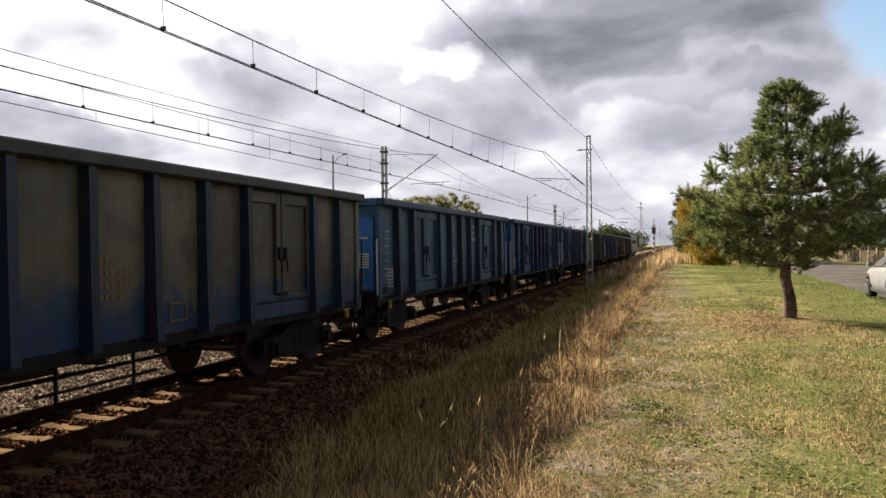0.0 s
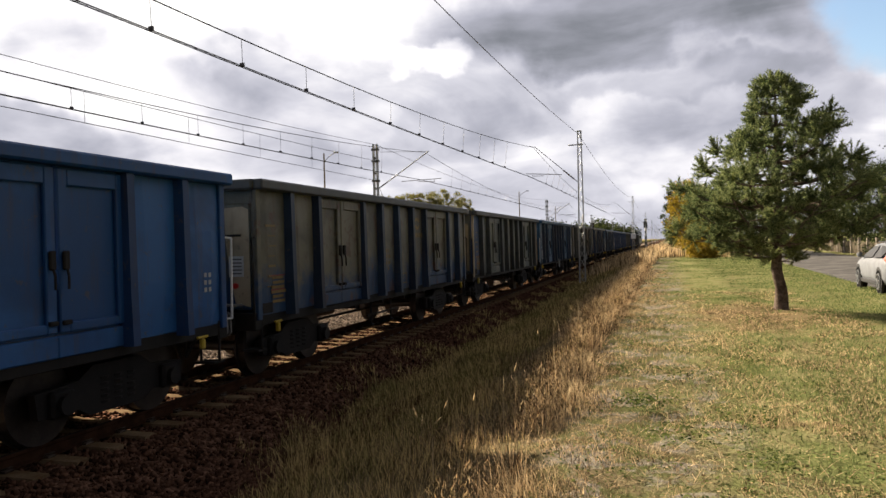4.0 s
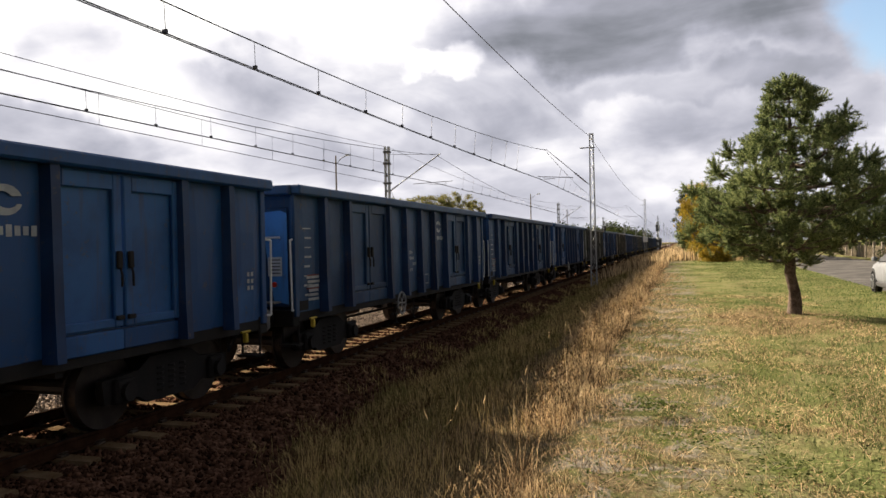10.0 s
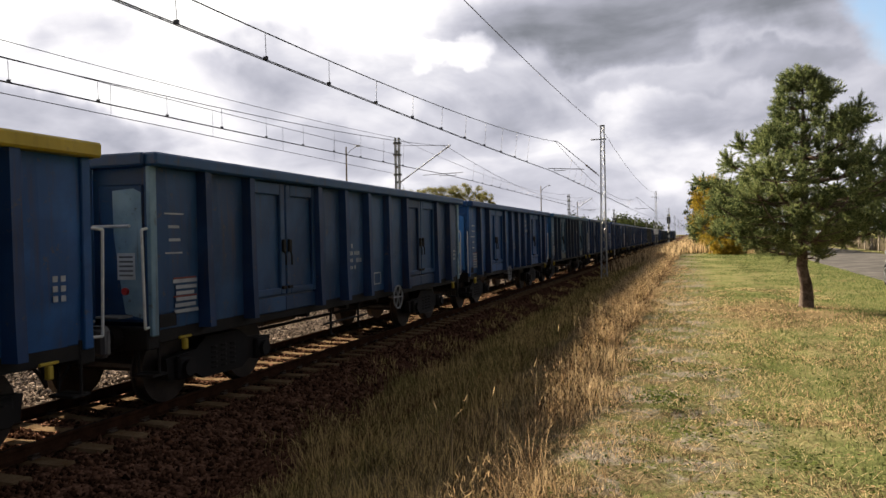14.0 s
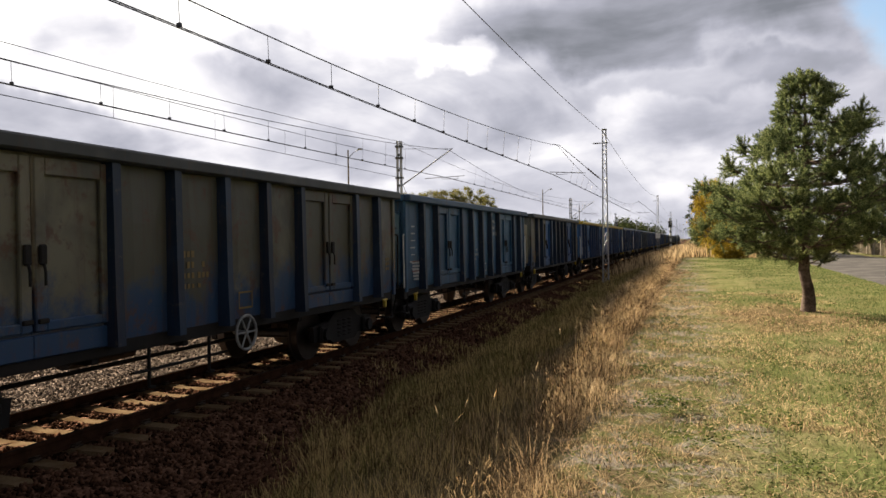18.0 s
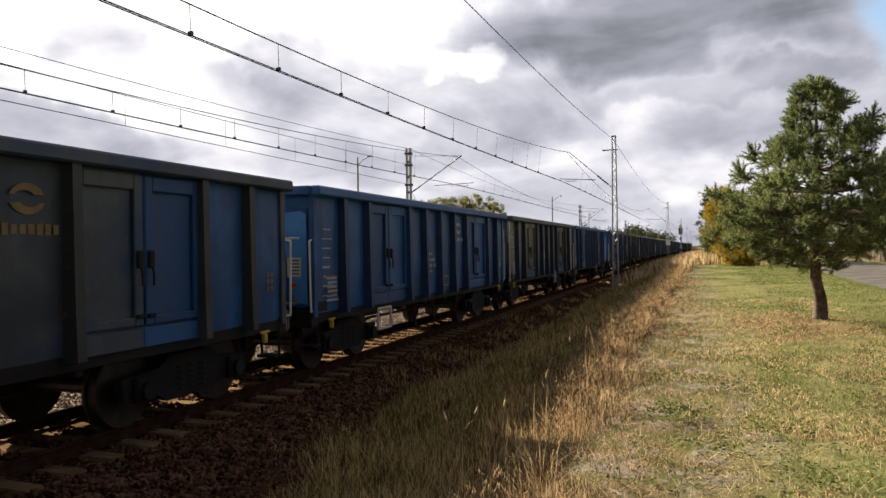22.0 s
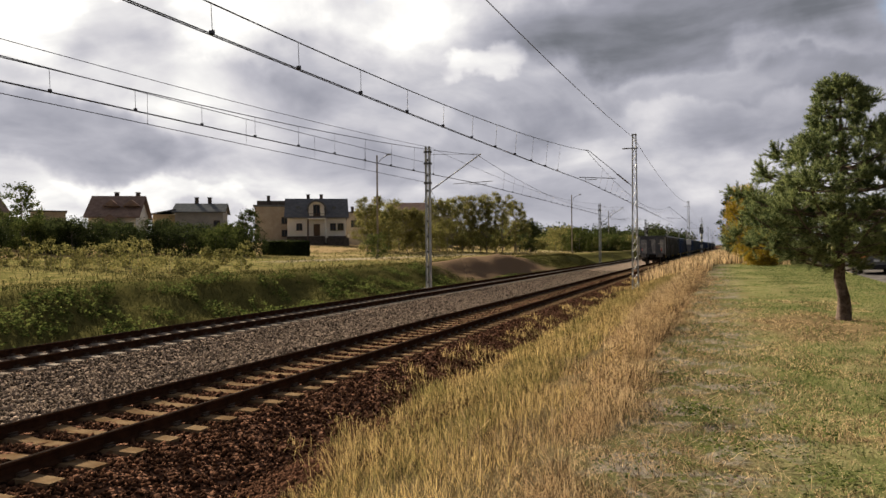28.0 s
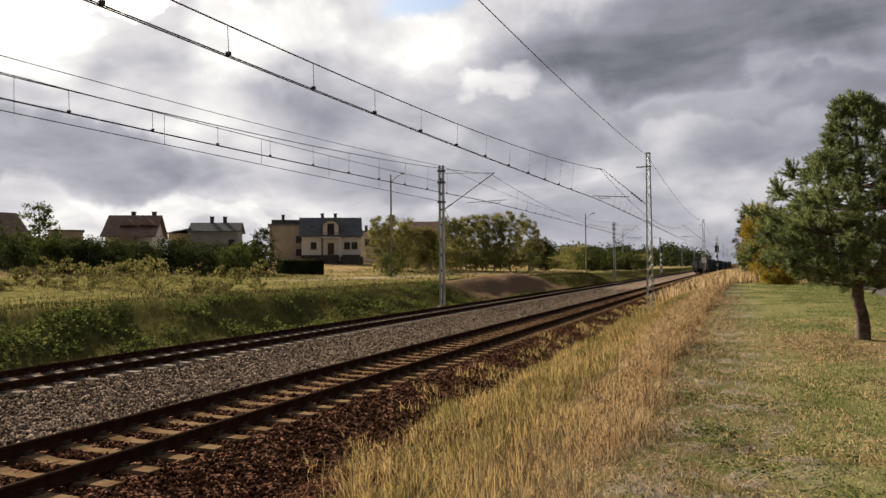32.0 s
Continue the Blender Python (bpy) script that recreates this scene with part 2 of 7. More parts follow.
YELLOW = paint("yellow_paint", (0.50, 0.36, 0.03), (0.55, 0.40, 0.05), wear=0.15)
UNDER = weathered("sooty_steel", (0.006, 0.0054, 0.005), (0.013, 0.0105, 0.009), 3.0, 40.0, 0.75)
WHEEL = weathered("worn_wheel_steel", (0.035, 0.028, 0.024), (0.06, 0.048, 0.04), 4.0, 40.0, 0.5, 0.5)
BUFFER = weathered("worn_grey_steel", (0.10, 0.10, 0.105), (0.19, 0.185, 0.18), 4.0, 40.0, 0.6)
WHITE = plain("white_stencil", (0.36, 0.38, 0.40))
AMBER = plain("faded_yellow_stencil", (0.20, 0.14, 0.055))
GRIP = plain("white_handrail", (0.60, 0.61, 0.60), 0.5)
PALE_GREY = plain("pale_grey_enamel", (0.26, 0.27, 0.27), 0.6)
FADED_RED = plain("faded_red_stencil", (0.20, 0.05, 0.045))
RED = plain("red_marker", (0.55, 0.03, 0.02), 0.4)
RAIL_SIDE = weathered("rusty_rail", (0.035, 0.018, 0.011), (0.06, 0.03, 0.018), 6.0, 60.0, 0.85)
RAIL_TOP = weathered("worn_rail_head", (0.030, 0.023, 0.019), (0.052, 0.042, 0.036), 3.0, 50.0, 0.8, 0.0, 0.0005)
SLEEPER = weathered("sleeper_concrete", (0.145, 0.096, 0.054), (0.225, 0.158, 0.092), 3.0, 45.0, 0.9, 0, 0.006, (0.12, 0.065, 0.03), 0.6)
SLEEPER_PALE = weathered("pale_concrete", (0.22, 0.185, 0.150), (0.33, 0.29, 0.24), 3.0, 45.0, 0.9, 0, 0.006, (0.2, 0.17, 0.14), 0.4)
CLIP = weathered("clip_steel", (0.05, 0.035, 0.026), (0.11, 0.08, 0.06), 9.0, 60.0, 0.6, 0.4)
STEEL = weathered("galvanised_steel", (0.30, 0.31, 0.31), (0.42, 0.43, 0.43), 2.0, 40.0, 0.5, 0.5)
DARKSTEEL = weathered("dark_weathered_steel", (0.10, 0.10, 0.10), (0.16, 0.155, 0.15), 2.0, 40.0, 0.6, 0.3)
WIRE = plain("copper_wire_dark", (0.045, 0.045, 0.05), 0.5, 0.5)
PORCELAIN = plain("brown_porcelain", (0.05, 0.03, 0.025), 0.3)
# ---- mesh helpers ----
def cube(bm, x0, x1, y0, y1, z0, z1, bevel=0.0):
    vs = bmesh.ops.create_cube(bm, size=1.0)["verts"]
    for v in vs:
        v.co = Vector((x0 + (v.co.x + 0.5) * (x1 - x0), y0 + (v.co.y + 0.5) * (y1 - y0), z0 + (v.co.z + 0.5) * (z1 - z0)))
    if bevel:
        es = list({e for v in vs for e in v.link_edges})
        bmesh.ops.bevel(bm, geom=es, offset=bevel, segments=1, affect="EDGES", profile=0.5)
    return vs


def tube(bm, a, b, r, sides=8, r2=None):
    a, b = Vector(a), Vector(b)
    m = Matrix.Translation((a + b) / 2) @ (b - a).to_track_quat("Z", "Y").to_matrix().to_4x4()
    return bmesh.ops.create_cone(bm, cap_ends=True, segments=sides, radius1=r, radius2=r if r2 is None else r2, depth=(b - a).length, matrix=m)["verts"]


def bent(bm, pts, r, sides=6):
    for a, b in zip(pts, pts[1:]):
        tube(bm, a, b, r, sides)


def quad(bm, *pts):
    return bm.faces.new([bm.verts.new(p) for p in pts])


def prism(bm, outline, axis, lo, hi):
    """Extrudes a closed outline of 2D points along an axis (0, 1 or 2)."""
    def at(p, v):
        c = list(p)
        c.insert(axis, v)
        return c
    a = [bm.verts.new(at(p, lo)) for p in outline]
    b = [bm.verts.new(at(p, hi)) for p in outline]
    bm.faces.new(a), bm.faces.new(list(reversed(b)))
    for i in range(len(a)):
        j = (i + 1) % len(a)
        bm.faces.new((a[i], b[i], b[j], a[j]))


def mesh_of(name, bm, *mats, smooth=False):
    bmesh.ops.recalc_face_normals(bm, faces=bm.faces)
    me = bpy.data.meshes.new(name)
    bm.to_mesh(me)
    bm.free()
    for m in mats:
        me.materials.append(m)
    if smooth:
        me.shade_smooth()
    return me


def part(name, bm, mat, parent, label="", smooth=False):
    ob = new(name, mesh_of(name, bm, mat, smooth=smooth))
    ob.parent = parent
    return tagged(ob, label)


def again(ob, parent, m=None):
    """The same piece once more, on the same mesh."""
    o = ob.copy()
    scene.collection.objects.link(o)
    o.parent = parent
    if m is not None:
        o.matrix_basis = m
    return o


def raw(name, verts, faces, *mats, slots=None):
    """A mesh object from arrays of corners and of equal-sided faces."""
    me = bpy.data.meshes.new(name)
    verts, faces = np.asarray(verts, np.float32), np.asarray(faces, np.int32)
    n, k = faces.shape
    me.vertices.add(len(verts)), me.loops.add(n * k), me.polygons.add(n)
    me.vertices.foreach_set("co", verts.ravel())
    me.loops.foreach_set("vertex_index", faces.ravel())
    me.polygons.foreach_set("loop_start", np.arange(0, n * k, k, dtype=np.int32))
    if slots is not None:
        me.polygons.foreach_set("material_index", np.asarray(slots, np.int32))
    me.update(calc_edges=True)
    for m in mats:
        me.materials.append(m)
    return new(name, me)


def empty(name, label, category, group="", kind="", m=None):
    ob = new(name)
    ob.empty_display_size = 0.2
    if m is not None:
        ob.matrix_basis = m
    return tagged(ob, label, category, group, kind)
# ---- ground: one sheet, lawn level 0, track bed sunk, far side rising ----
TRACKS, RAIL_Z = (-7.4, -13.6), -0.44
HALF_GAUGE = 0.7525
TIE = 0.553  # sleeper spacing


def gz(x, y):
    """Height of the ground, for arrays or numbers."""
    x, y = np.asarray(x, float), np.asarray(y, float)
    z = np.interp(x, [-900, -300, -160, -110, -80, -45, -30, -23.5, -20.8, -18.6, -17.2, -15.5, -4.95, -4.3, -3.2, -1.6, -0.8, 5.6, 6.3, 11.6, 12.2, 40, 900],
                  [9.0, 6.5, 4.6, 3.5, 2.8, 1.15, 0.65, 0.45, 0.38, -0.55, -0.95, -0.97, -0.95, -0.74, -0.42, -0.12, 0.0, 0.0, -0.05, -0.05, 0.05, 0.3, 4.0])
    far = np.clip((y - 140) / 300, 0, 1)
    z = np.where((x < -20) | (x > 12), z * (1 - 0.75 * far) + 0.0 * far, z)
    z = np.where((x > -20.8) & (x < -17), z + 0.16 * np.sin(0.45 * y + 1.3 * x) * np.sin(0.17 * y) + 0.10 * np.sin(1.9 * y + 2.1 * x) * np.sin(0.83 * y - 1.1 * x), z)
    z = z + np.where((x > -4) & (x < 5.2), 0.02 * np.sin(1.1 * x + 0.7 * y) + 0.015 * np.sin(2.3 * y - 1.7 * x), 0.0)
    mound = 0.75 * np.exp(-((x + 19.6) / 1.9) ** 2 - ((y - 66.0) / 10.0) ** 4)
    return z + mound


def spaced(*runs):
    out = []
    for a, b, step in runs:
        out += list(np.arange(a, b, step))
    return np.array(out)


xs = np.r_[-2600, -1400, -800, -400, -250, -160, spaced((-110, -60, 8), (-60, -30, 3), (-30, -16, 0.5), (-16, -5, 1.0), (-5, 13, 0.35), (13, 40, 4)), 60, 100, 200, 450, 1000, 2600]
ys = np.r_[-1500, -400, -120, spaced((-40, 0, 4), (0, 40, 0.6), (40, 90, 1.5), (90, 200, 8)), 230, 300, 400, 600, 1000, 2000, 4200]
gx, gy = np.meshgrid(xs, ys)
verts = np.stack([gx, gy, gz(gx, gy)], -1).reshape(-1, 3)
nx, ny = len(xs), len(ys)
i0 = (np.arange(ny - 1)[:, None] * nx + np.arange(nx - 1)[None]).ravel()

m, n, bsdf = material("turf_and_soil", 0.95)
pos = n.add("ShaderNodeNewGeometry").outputs["Position"]
sep = n.add("ShaderNodeSeparateXYZ")
n.plug(sep.inputs[0], pos)
big, mid, fine = n.noise(pos, 0.25, 4.0, 0.6), n.noise(pos, 1.3, 5.0, 0.65), n.noise(pos, 22.0, 4.0, 0.7)
xw = n.math("ADD", sep.outputs[0], n.math("MULTIPLY", n.math("SUBTRACT", mid, 0.5), 1.6))
lawn = n.mix(n.ramp(mid, 0.38, 0.62), (0.150, 0.165, 0.060), (0.245, 0.225, 0.105))
lawn = n.mix(n.math("MULTIPLY", n.ramp(n.noise(pos, 0.8, 6.0, 0.7), 0.52, 0.66), 0.8), lawn, (0.215, 0.150, 0.075))
worn = n.mix(n.ramp(n.noise(pos, 2.6, 5.0, 0.7), 0.42, 0.58), n.mix(fine, (0.075, 0.085, 0.032), (0.15, 0.15, 0.06)), n.mix(fine, (0.10, 0.075, 0.045), (0.22, 0.165, 0.10)))
lawn = n.mix(n.math("MULTIPLY", n.ramp(xw, 1.0, -0.4), 0.85), lawn, worn)
bare = n.math("MULTIPLY", n.ramp(n.noise(pos, 1.7, 6.0, 0.7, 0.8), 0.49, 0.60), n.ramp(xw, 0.95, 0.1))
lawn = n.mix(bare, lawn, n.mix(fine, (0.16, 0.140, 0.110), (0.34, 0.30, 0.245)))
litter = n.vec("LENGTH", n.vec("MULTIPLY", n.vec("SUBTRACT", pos, (2.0, 16.6, 0.0)), (0.5, 0.32, 0.0)))
litter = n.math("MULTIPLY", n.ramp(n.math("ADD", litter, n.math("MULTIPLY", n.math("SUBTRACT", mid, 0.5), 1.6)), 1.1, 0.5), 0.8)
lawn = n.mix(litter, lawn, n.mix(fine, (0.15, 0.10, 0.055), (0.27, 0.19, 0.11)))
straw = n.mix(mid, (0.10, 0.078, 0.042), (0.19, 0.148, 0.078))
col = n.mix(n.ramp(xw, -0.7, -1.5), lawn, straw)
dirt = n.mix(fine, (0.05, 0.035, 0.025), (0.10, 0.07, 0.05))
col = n.mix(n.ramp(xw, -4.2, -5.0), col, dirt)
bank_green = n.mix(mid, (0.045, 0.048, 0.016), (0.165, 0.150, 0.052))
col = n.mix(n.ramp(xw, -16.3, -17.0), col, bank_green)
field = n.mix(n.ramp(mid, 0.35, 0.65), (0.105, 0.112, 0.034), (0.245, 0.205, 0.085))
col = n.mix(n.ramp(xw, -20.5, -22.5), col, field)
dry = n.math("MULTIPLY", n.ramp(n.noise(pos, 0.14, 4.0, 0.6), 0.40, 0.56), n.ramp(sep.outputs[1], 52.0, 62.0))
col = n.mix(n.math("MULTIPLY", dry, n.ramp(xw, -21.5, -24.0)), col, n.mix(mid, (0.26, 0.20, 0.095), (0.42, 0.33, 0.17)))
ploughed = n.mix(mid, (0.27, 0.185, 0.10), (0.40, 0.29, 0.16))
band = n.math("MULTIPLY", n.ramp(xw, -44.0, -47.0), n.ramp(sep.outputs[0], -95.0, -85.0))
col = n.mix(n.math("MULTIPLY", band, 0.8), col, ploughed)
path = n.math("MULTIPLY", n.ramp(xw, -33.0, -32.2), n.ramp(xw, -29.6, -30.4))
path = n.math("MULTIPLY", path, n.ramp(sep.outputs[1], 44.0, 50.0))
col = n.mix(n.math("MULTIPLY", path, 0.85), col, (0.34, 0.29, 0.21))
heap = n.math("MULTIPLY", n.ramp(sep.outputs[0], -23.0, -21.5), n.ramp(sep.outputs[0], -16.8, -17.6))
ym = n.math("ADD", sep.outputs[1], n.math("MULTIPLY", n.math("SUBTRACT", mid, 0.5), 8.0))
heap = n.math("MULTIPLY", heap, n.math("MULTIPLY", n.ramp(ym, 50.0, 54.0), n.ramp(ym, 84.0, 78.0)))
col = n.mix(heap, col, n.mix(fine, (0.115, 0.078, 0.050), (0.25, 0.175, 0.115)))
col = n.mix(n.math("MULTIPLY", n.ramp(fine, 0.45, 0.75), 0.4), col, (0.045, 0.036, 0.016))
n.plug(bsdf.inputs["Base Color"], col)
relief(n, bsdf, n.math("ADD", fine, n.math("MULTIPLY", mid, 2.0)), 0.05, 0.8)
GROUND = m
ground = raw("ground", verts, np.stack([i0, i0 + 1, i0 + 1 + nx, i0 + nx], -1), GROUND)
ground.data.shade_smooth()
tagged(ground, "mown lawn, dry verge and rough fields on both sides of the railway", "ground", kind="structure")

# ---- ballast ----
m, n, bsdf = material("ballast_bed", 0.95)
pos = n.add("ShaderNodeNewGeometry").outputs["Position"]
sep = n.add("ShaderNodeSeparateXYZ")
n.plug(sep.inputs[0], pos)
cell = n.add("ShaderNodeTexVoronoi")
n.plug(cell.inputs["Vector"], pos)
cell.inputs["Scale"].default_value = 17.0
tint = n.add("ShaderNodeSeparateColor")
n.plug(tint.inputs[0], cell.outputs["Color"])
stone_grey = n.mix(tint.outputs[0], (0.130, 0.098, 0.075), (0.28, 0.218, 0.172))
stone_rust = n.mix(tint.outputs[0], (0.046, 0.0225, 0.014), (0.195, 0.102, 0.065))
near_track = n.ramp(n.math("ADD", sep.outputs[0], n.math("MULTIPLY", n.math("SUBTRACT", n.noise(pos, 0.9, 4.0), 0.5), 1.0)), -8.9, -8.2)
far_track = n.math("MULTIPLY", n.ramp(sep.outputs[0], -12.0, -12.5), 0.45)
n.plug(bsdf.inputs["Base Color"], n.mix(n.math("MAXIMUM", n.math("MULTIPLY", near_track, 0.95), far_track), stone_grey, stone_rust))
relief(n, bsdf, n.math("MULTIPLY", cell.outputs["Distance"], -1.0), 0.06, 1.0)
BALLAST = m


def bed_z(x):
    return np.interp(x, [-16.9, -15.2, -15.0, -12.0, -10.9, -10.3, -9.0, -8.7, -6.1, -5.9, -4.7],
                     [-0.95, -0.66, -0.63, -0.63, -0.70, -0.70, -0.62, -0.63, -0.63, -0.64, -0.93])


xs = np.arange(-16.9, -4.65, 0.1)
ys = np.r_[np.arange(-20, 2, 1.0), np.arange(2, 32, 0.1), np.arange(32, 80, 0.5), np.arange(80, 900, 20.0)]
gx, gy = np.meshgrid(xs, ys)
rough_near = np.where((gy > 2) & (gy < 80), 1.0, 0.0)
verts = np.stack([gx, gy, bed_z(gx) + rough_near * np.random.normal(0, 0.012, gx.shape)], -1).reshape(-1, 3)
nx, ny = len(xs), len(ys)
i0 = (np.arange(ny - 1)[:, None] * nx + np.arange(nx - 1)[None]).ravel()
bed = raw("ballast_bed", verts, np.stack([i0, i0 + 1, i0 + 1 + nx, i0 + nx], -1), BALLAST)
tagged(bed, "crushed stone ballast, grey between the tracks and rust-brown beside the near rails", "ballast", kind="structure")

# single stones on the bed
def stones(count, x0, x1, y0, y1, size, seed):
    rng = np.random.default_rng(seed)
    base = np.array([(1, 0, 0), (-1, 0, 0), (0, 1, 0), (0, -1, 0), (0, 0, 1), (0, 0, -1)], float)
    tri = np.array([(0, 2, 4), (2, 1, 4), (1, 3, 4), (3, 0, 4), (2, 0, 5), (1, 2, 5), (3, 1, 5), (0, 3, 5)])
    x, y = rng.uniform(x0, x1, count), y0 + (y1 - y0) * rng.random(count) ** 1.5
    keep = np.ones(count, bool)
    for c in TRACKS:
        keep &= ~((np.abs(x - c) < 1.28) & (np.abs(((y - 2.05) / TIE + 0.5) % 1 - 0.5) < 0.25))
        for s in (-HALF_GAUGE, HALF_GAUGE):
            keep &= np.abs(x - c - s) > 0.10
    x, y = x[keep], y[keep]
    k = len(x)
    r = size * rng.uniform(0.5, 1.25, (k, 1, 1))
    pts = base[None] * rng.uniform(0.6, 1.25, (k, 6, 1)) * rng.uniform(0.55, 1.2, (k, 1, 3)) + rng.normal(0, 0.16, (k, 6, 3))
    a, b = rng.uniform(0, 6.28, k), rng.uniform(0, 3.1, k)
    ca, sa, cb, sb = np.cos(a), np.sin(a), np.cos(b), np.sin(b)
    turn = np.zeros((k, 3, 3))
    turn[:, 0, 0], turn[:, 0, 1], turn[:, 1, 0], turn[:, 1, 1], turn[:, 2, 2] = ca, -sa * cb, sa, ca * cb, cb
    turn[:, 0, 2], turn[:, 1, 2], turn[:, 2, 1] = sa * sb, -ca * sb, sb
    pts = np.einsum("kij,kpj->kpi", turn, pts * r) + np.stack([x, y, np.maximum(bed_z(x), gz(x, y)) + 0.012], -1)[:, None]
    faces = tri[None] + 6 * np.arange(k)[:, None, None]
    return pts.reshape(-1, 3), faces.reshape(-1, 3)


def stone_mat(name, dark, pale):
    m, n, bsdf = material(name, 0.9)
    geo = n.add("ShaderNodeNewGeometry")
    col = n.colours(geo.outputs["Random Per Island"], [(0.0, dark), (0.6, tuple((a + b) / 2 for a, b in zip(dark, pale))), (1.0, pale)])
    n.plug(bsdf.inputs["Base Color"], n.mix(n.math("MULTIPLY", n.noise(geo.outputs["Position"], 30.0, 3.0), 0.5), col, tuple(0.6 * c for c in dark)))
    return m


v, f = stones(52000, -12.4, -8.25, 3, 70, 0.038, 5)
tagged(raw("grey_ballast_stones", v, f, stone_mat("grey_stone", (0.026, 0.020, 0.015), (0.44, 0.345, 0.27))), "loose grey crushed stones between the two tracks", "ballast", kind="stuff")
v, f = stones(42000, -8.25, -4.45, 3, 55, 0.037, 6)
tagged(raw("rusty_ballast_stones", v, f, stone_mat("rusty_stone", (0.016, 0.008, 0.005), (0.200, 0.103, 0.064))), "loose rust-brown stones round the near track", "ballast", kind="stuff")
v, f = stones(9000, -4.6, -3.1, 3, 9.5, 0.036, 8)
tagged(raw("spilled_ballast_stones", v, f, bpy.data.materials["rusty_stone"]), "rust-brown stones spilled over the foot of the slope", "ballast", kind="stuff")
v, f = stones(9000, -16.0, -12.4, 6, 55, 0.035, 7)
tagged(raw("far_ballast_stones", v, f, stone_mat("brown_stone", (0.055, 0.040, 0.030), (0.34, 0.265, 0.205))), "loose brownish stones round the far track", "ballast", kind="stuff")
# ---- rails, sleepers and fastenings ----
def sleeper_mesh(name, mat):
    bm = bmesh.new()
    prof = [(-1.3, 0.155), (-0.5, 0.16), (-0.3, 0.13), (0.3, 0.13), (0.5, 0.16), (1.3, 0.155)]
    rows = []
    for x, h in prof:
        rows.append([bm.verts.new(p) for p in ((x, -0.14, -0.1), (x, -0.10, h - 0.155), (x, 0.10, h - 0.155), (x, 0.14, -0.1))])
    for a, b in zip(rows, rows[1:]):
        for i in range(3):
            bm.faces.new((a[i], a[i + 1], b[i + 1], b[i]))
    bm.faces.new(rows[0]), bm.faces.new(list(reversed(rows[-1])))
    return mesh_of(name, bm, mat)


RAIL_OUTLINE = [(-0.075, 0.0), (0.075, 0.0), (0.075, 0.012), (0.012, 0.03), (0.010, 0.105), (0.036, 0.118), (0.036, 0.145), (0.028, 0.152),
                (-0.028, 0.152), (-0.036, 0.145), (-0.036, 0.118), (-0.010, 0.105), (-0.012, 0.03), (-0.075, 0.012)]
rng = random.Random(3)
for c, mat, lab in ((TRACKS[0], SLEEPER, "rust-stained concrete sleepers of the near track"), (TRACKS[1], SLEEPER_PALE, "pale concrete sleepers of the far track")):
    track = empty("railway_track", "straight track on " + lab, "railway track", "tracks", "structure", pose(c, 0, RAIL_Z))
    me = sleeper_mesh("sleeper", mat)
    for i in range(150):
        s = new("sleeper", me)
        s.parent = track
        s.matrix_basis = pose(rng.uniform(-0.02, 0.02), 2.05 + TIE * i, -0.152, 0, 0, rng.uniform(-0.8, 0.8))
    src = np.array([v.co for v in me.vertices])
    fs = [list(p.vertices) for p in me.polygons if len(p.vertices) == 4]
    ys = 2.05 + TIE * np.r_[np.arange(-30, 0), np.arange(150, 760)]
    vs = (src[None] + np.stack([0 * ys, ys, 0 * ys - 0.152], -1)[:, None]).reshape(-1, 3)
    ff = (np.array(fs)[None] + len(src) * np.arange(len(ys))[:, None, None]).reshape(-1, 4)
    rest = raw("far_sleepers", vs, ff, mat)
    rest.parent = track
    tagged(rest, kind="stuff")
    for s in (-HALF_GAUGE, HALF_GAUGE):
        bm = bmesh.new()
        prism(bm, [(x, z - 0.152) for x, z in RAIL_OUTLINE], 1, -40, 900)
        bmesh.ops.translate(bm, vec=(s, 0, 0), verts=bm.verts)
        rail = part("rail", bm, RAIL_SIDE, track)
        bm = bmesh.new()
        cube(bm, s - 0.017, s + 0.017, -40, 900, -0.001, 0.003)
        part("rail_head", bm, RAIL_TOP, rail, "polished running surface")
        # elastic clips with their pads on both sides of the rail
        bm = bmesh.new()
        for side in (-1, 1):
            x = s + side * 0.10
            cube(bm, x - 0.035, x + 0.035, -0.06, 0.06, -0.152, -0.128, 0.005)
            bent(bm, [(x - side * 0.03, -0.05, -0.12), (x + side * 0.03, -0.03, -0.10), (x + side * 0.035, 0.03, -0.10), (x - side * 0.03, 0.05, -0.12)], 0.011, 5)
        me = mesh_of("rail_clip", bm, CLIP)
        for i in range(75):
            o = new("rail_clip", me)
            o.parent = track
            o.matrix_basis = pose(0, 2.05 + TIE * i, 0.004)
# ---- the goods train: open high-sided bogie wagons; x across (camera side +), y along, z over rail top ----
BAY, LENGTH = 12.2 / 12, 12.2
WALL, POST = 1.37, 1.50
BOTTOM, TOP = 1.05, 3.0


def marks(name, rects, mat, parent, x, label=""):
    """Stencilled bars on a wall plane at x; rects are y, z, width, height."""
    bm = bmesh.new()
    for y, z, w, h in rects:
        cube(bm, x, x + 0.004, y - w / 2, y + w / 2, z - h / 2, z + h / 2)
    return tagged(part(name, bm, mat, parent, label), kind="stuff" if len(rects) > 1 else "")


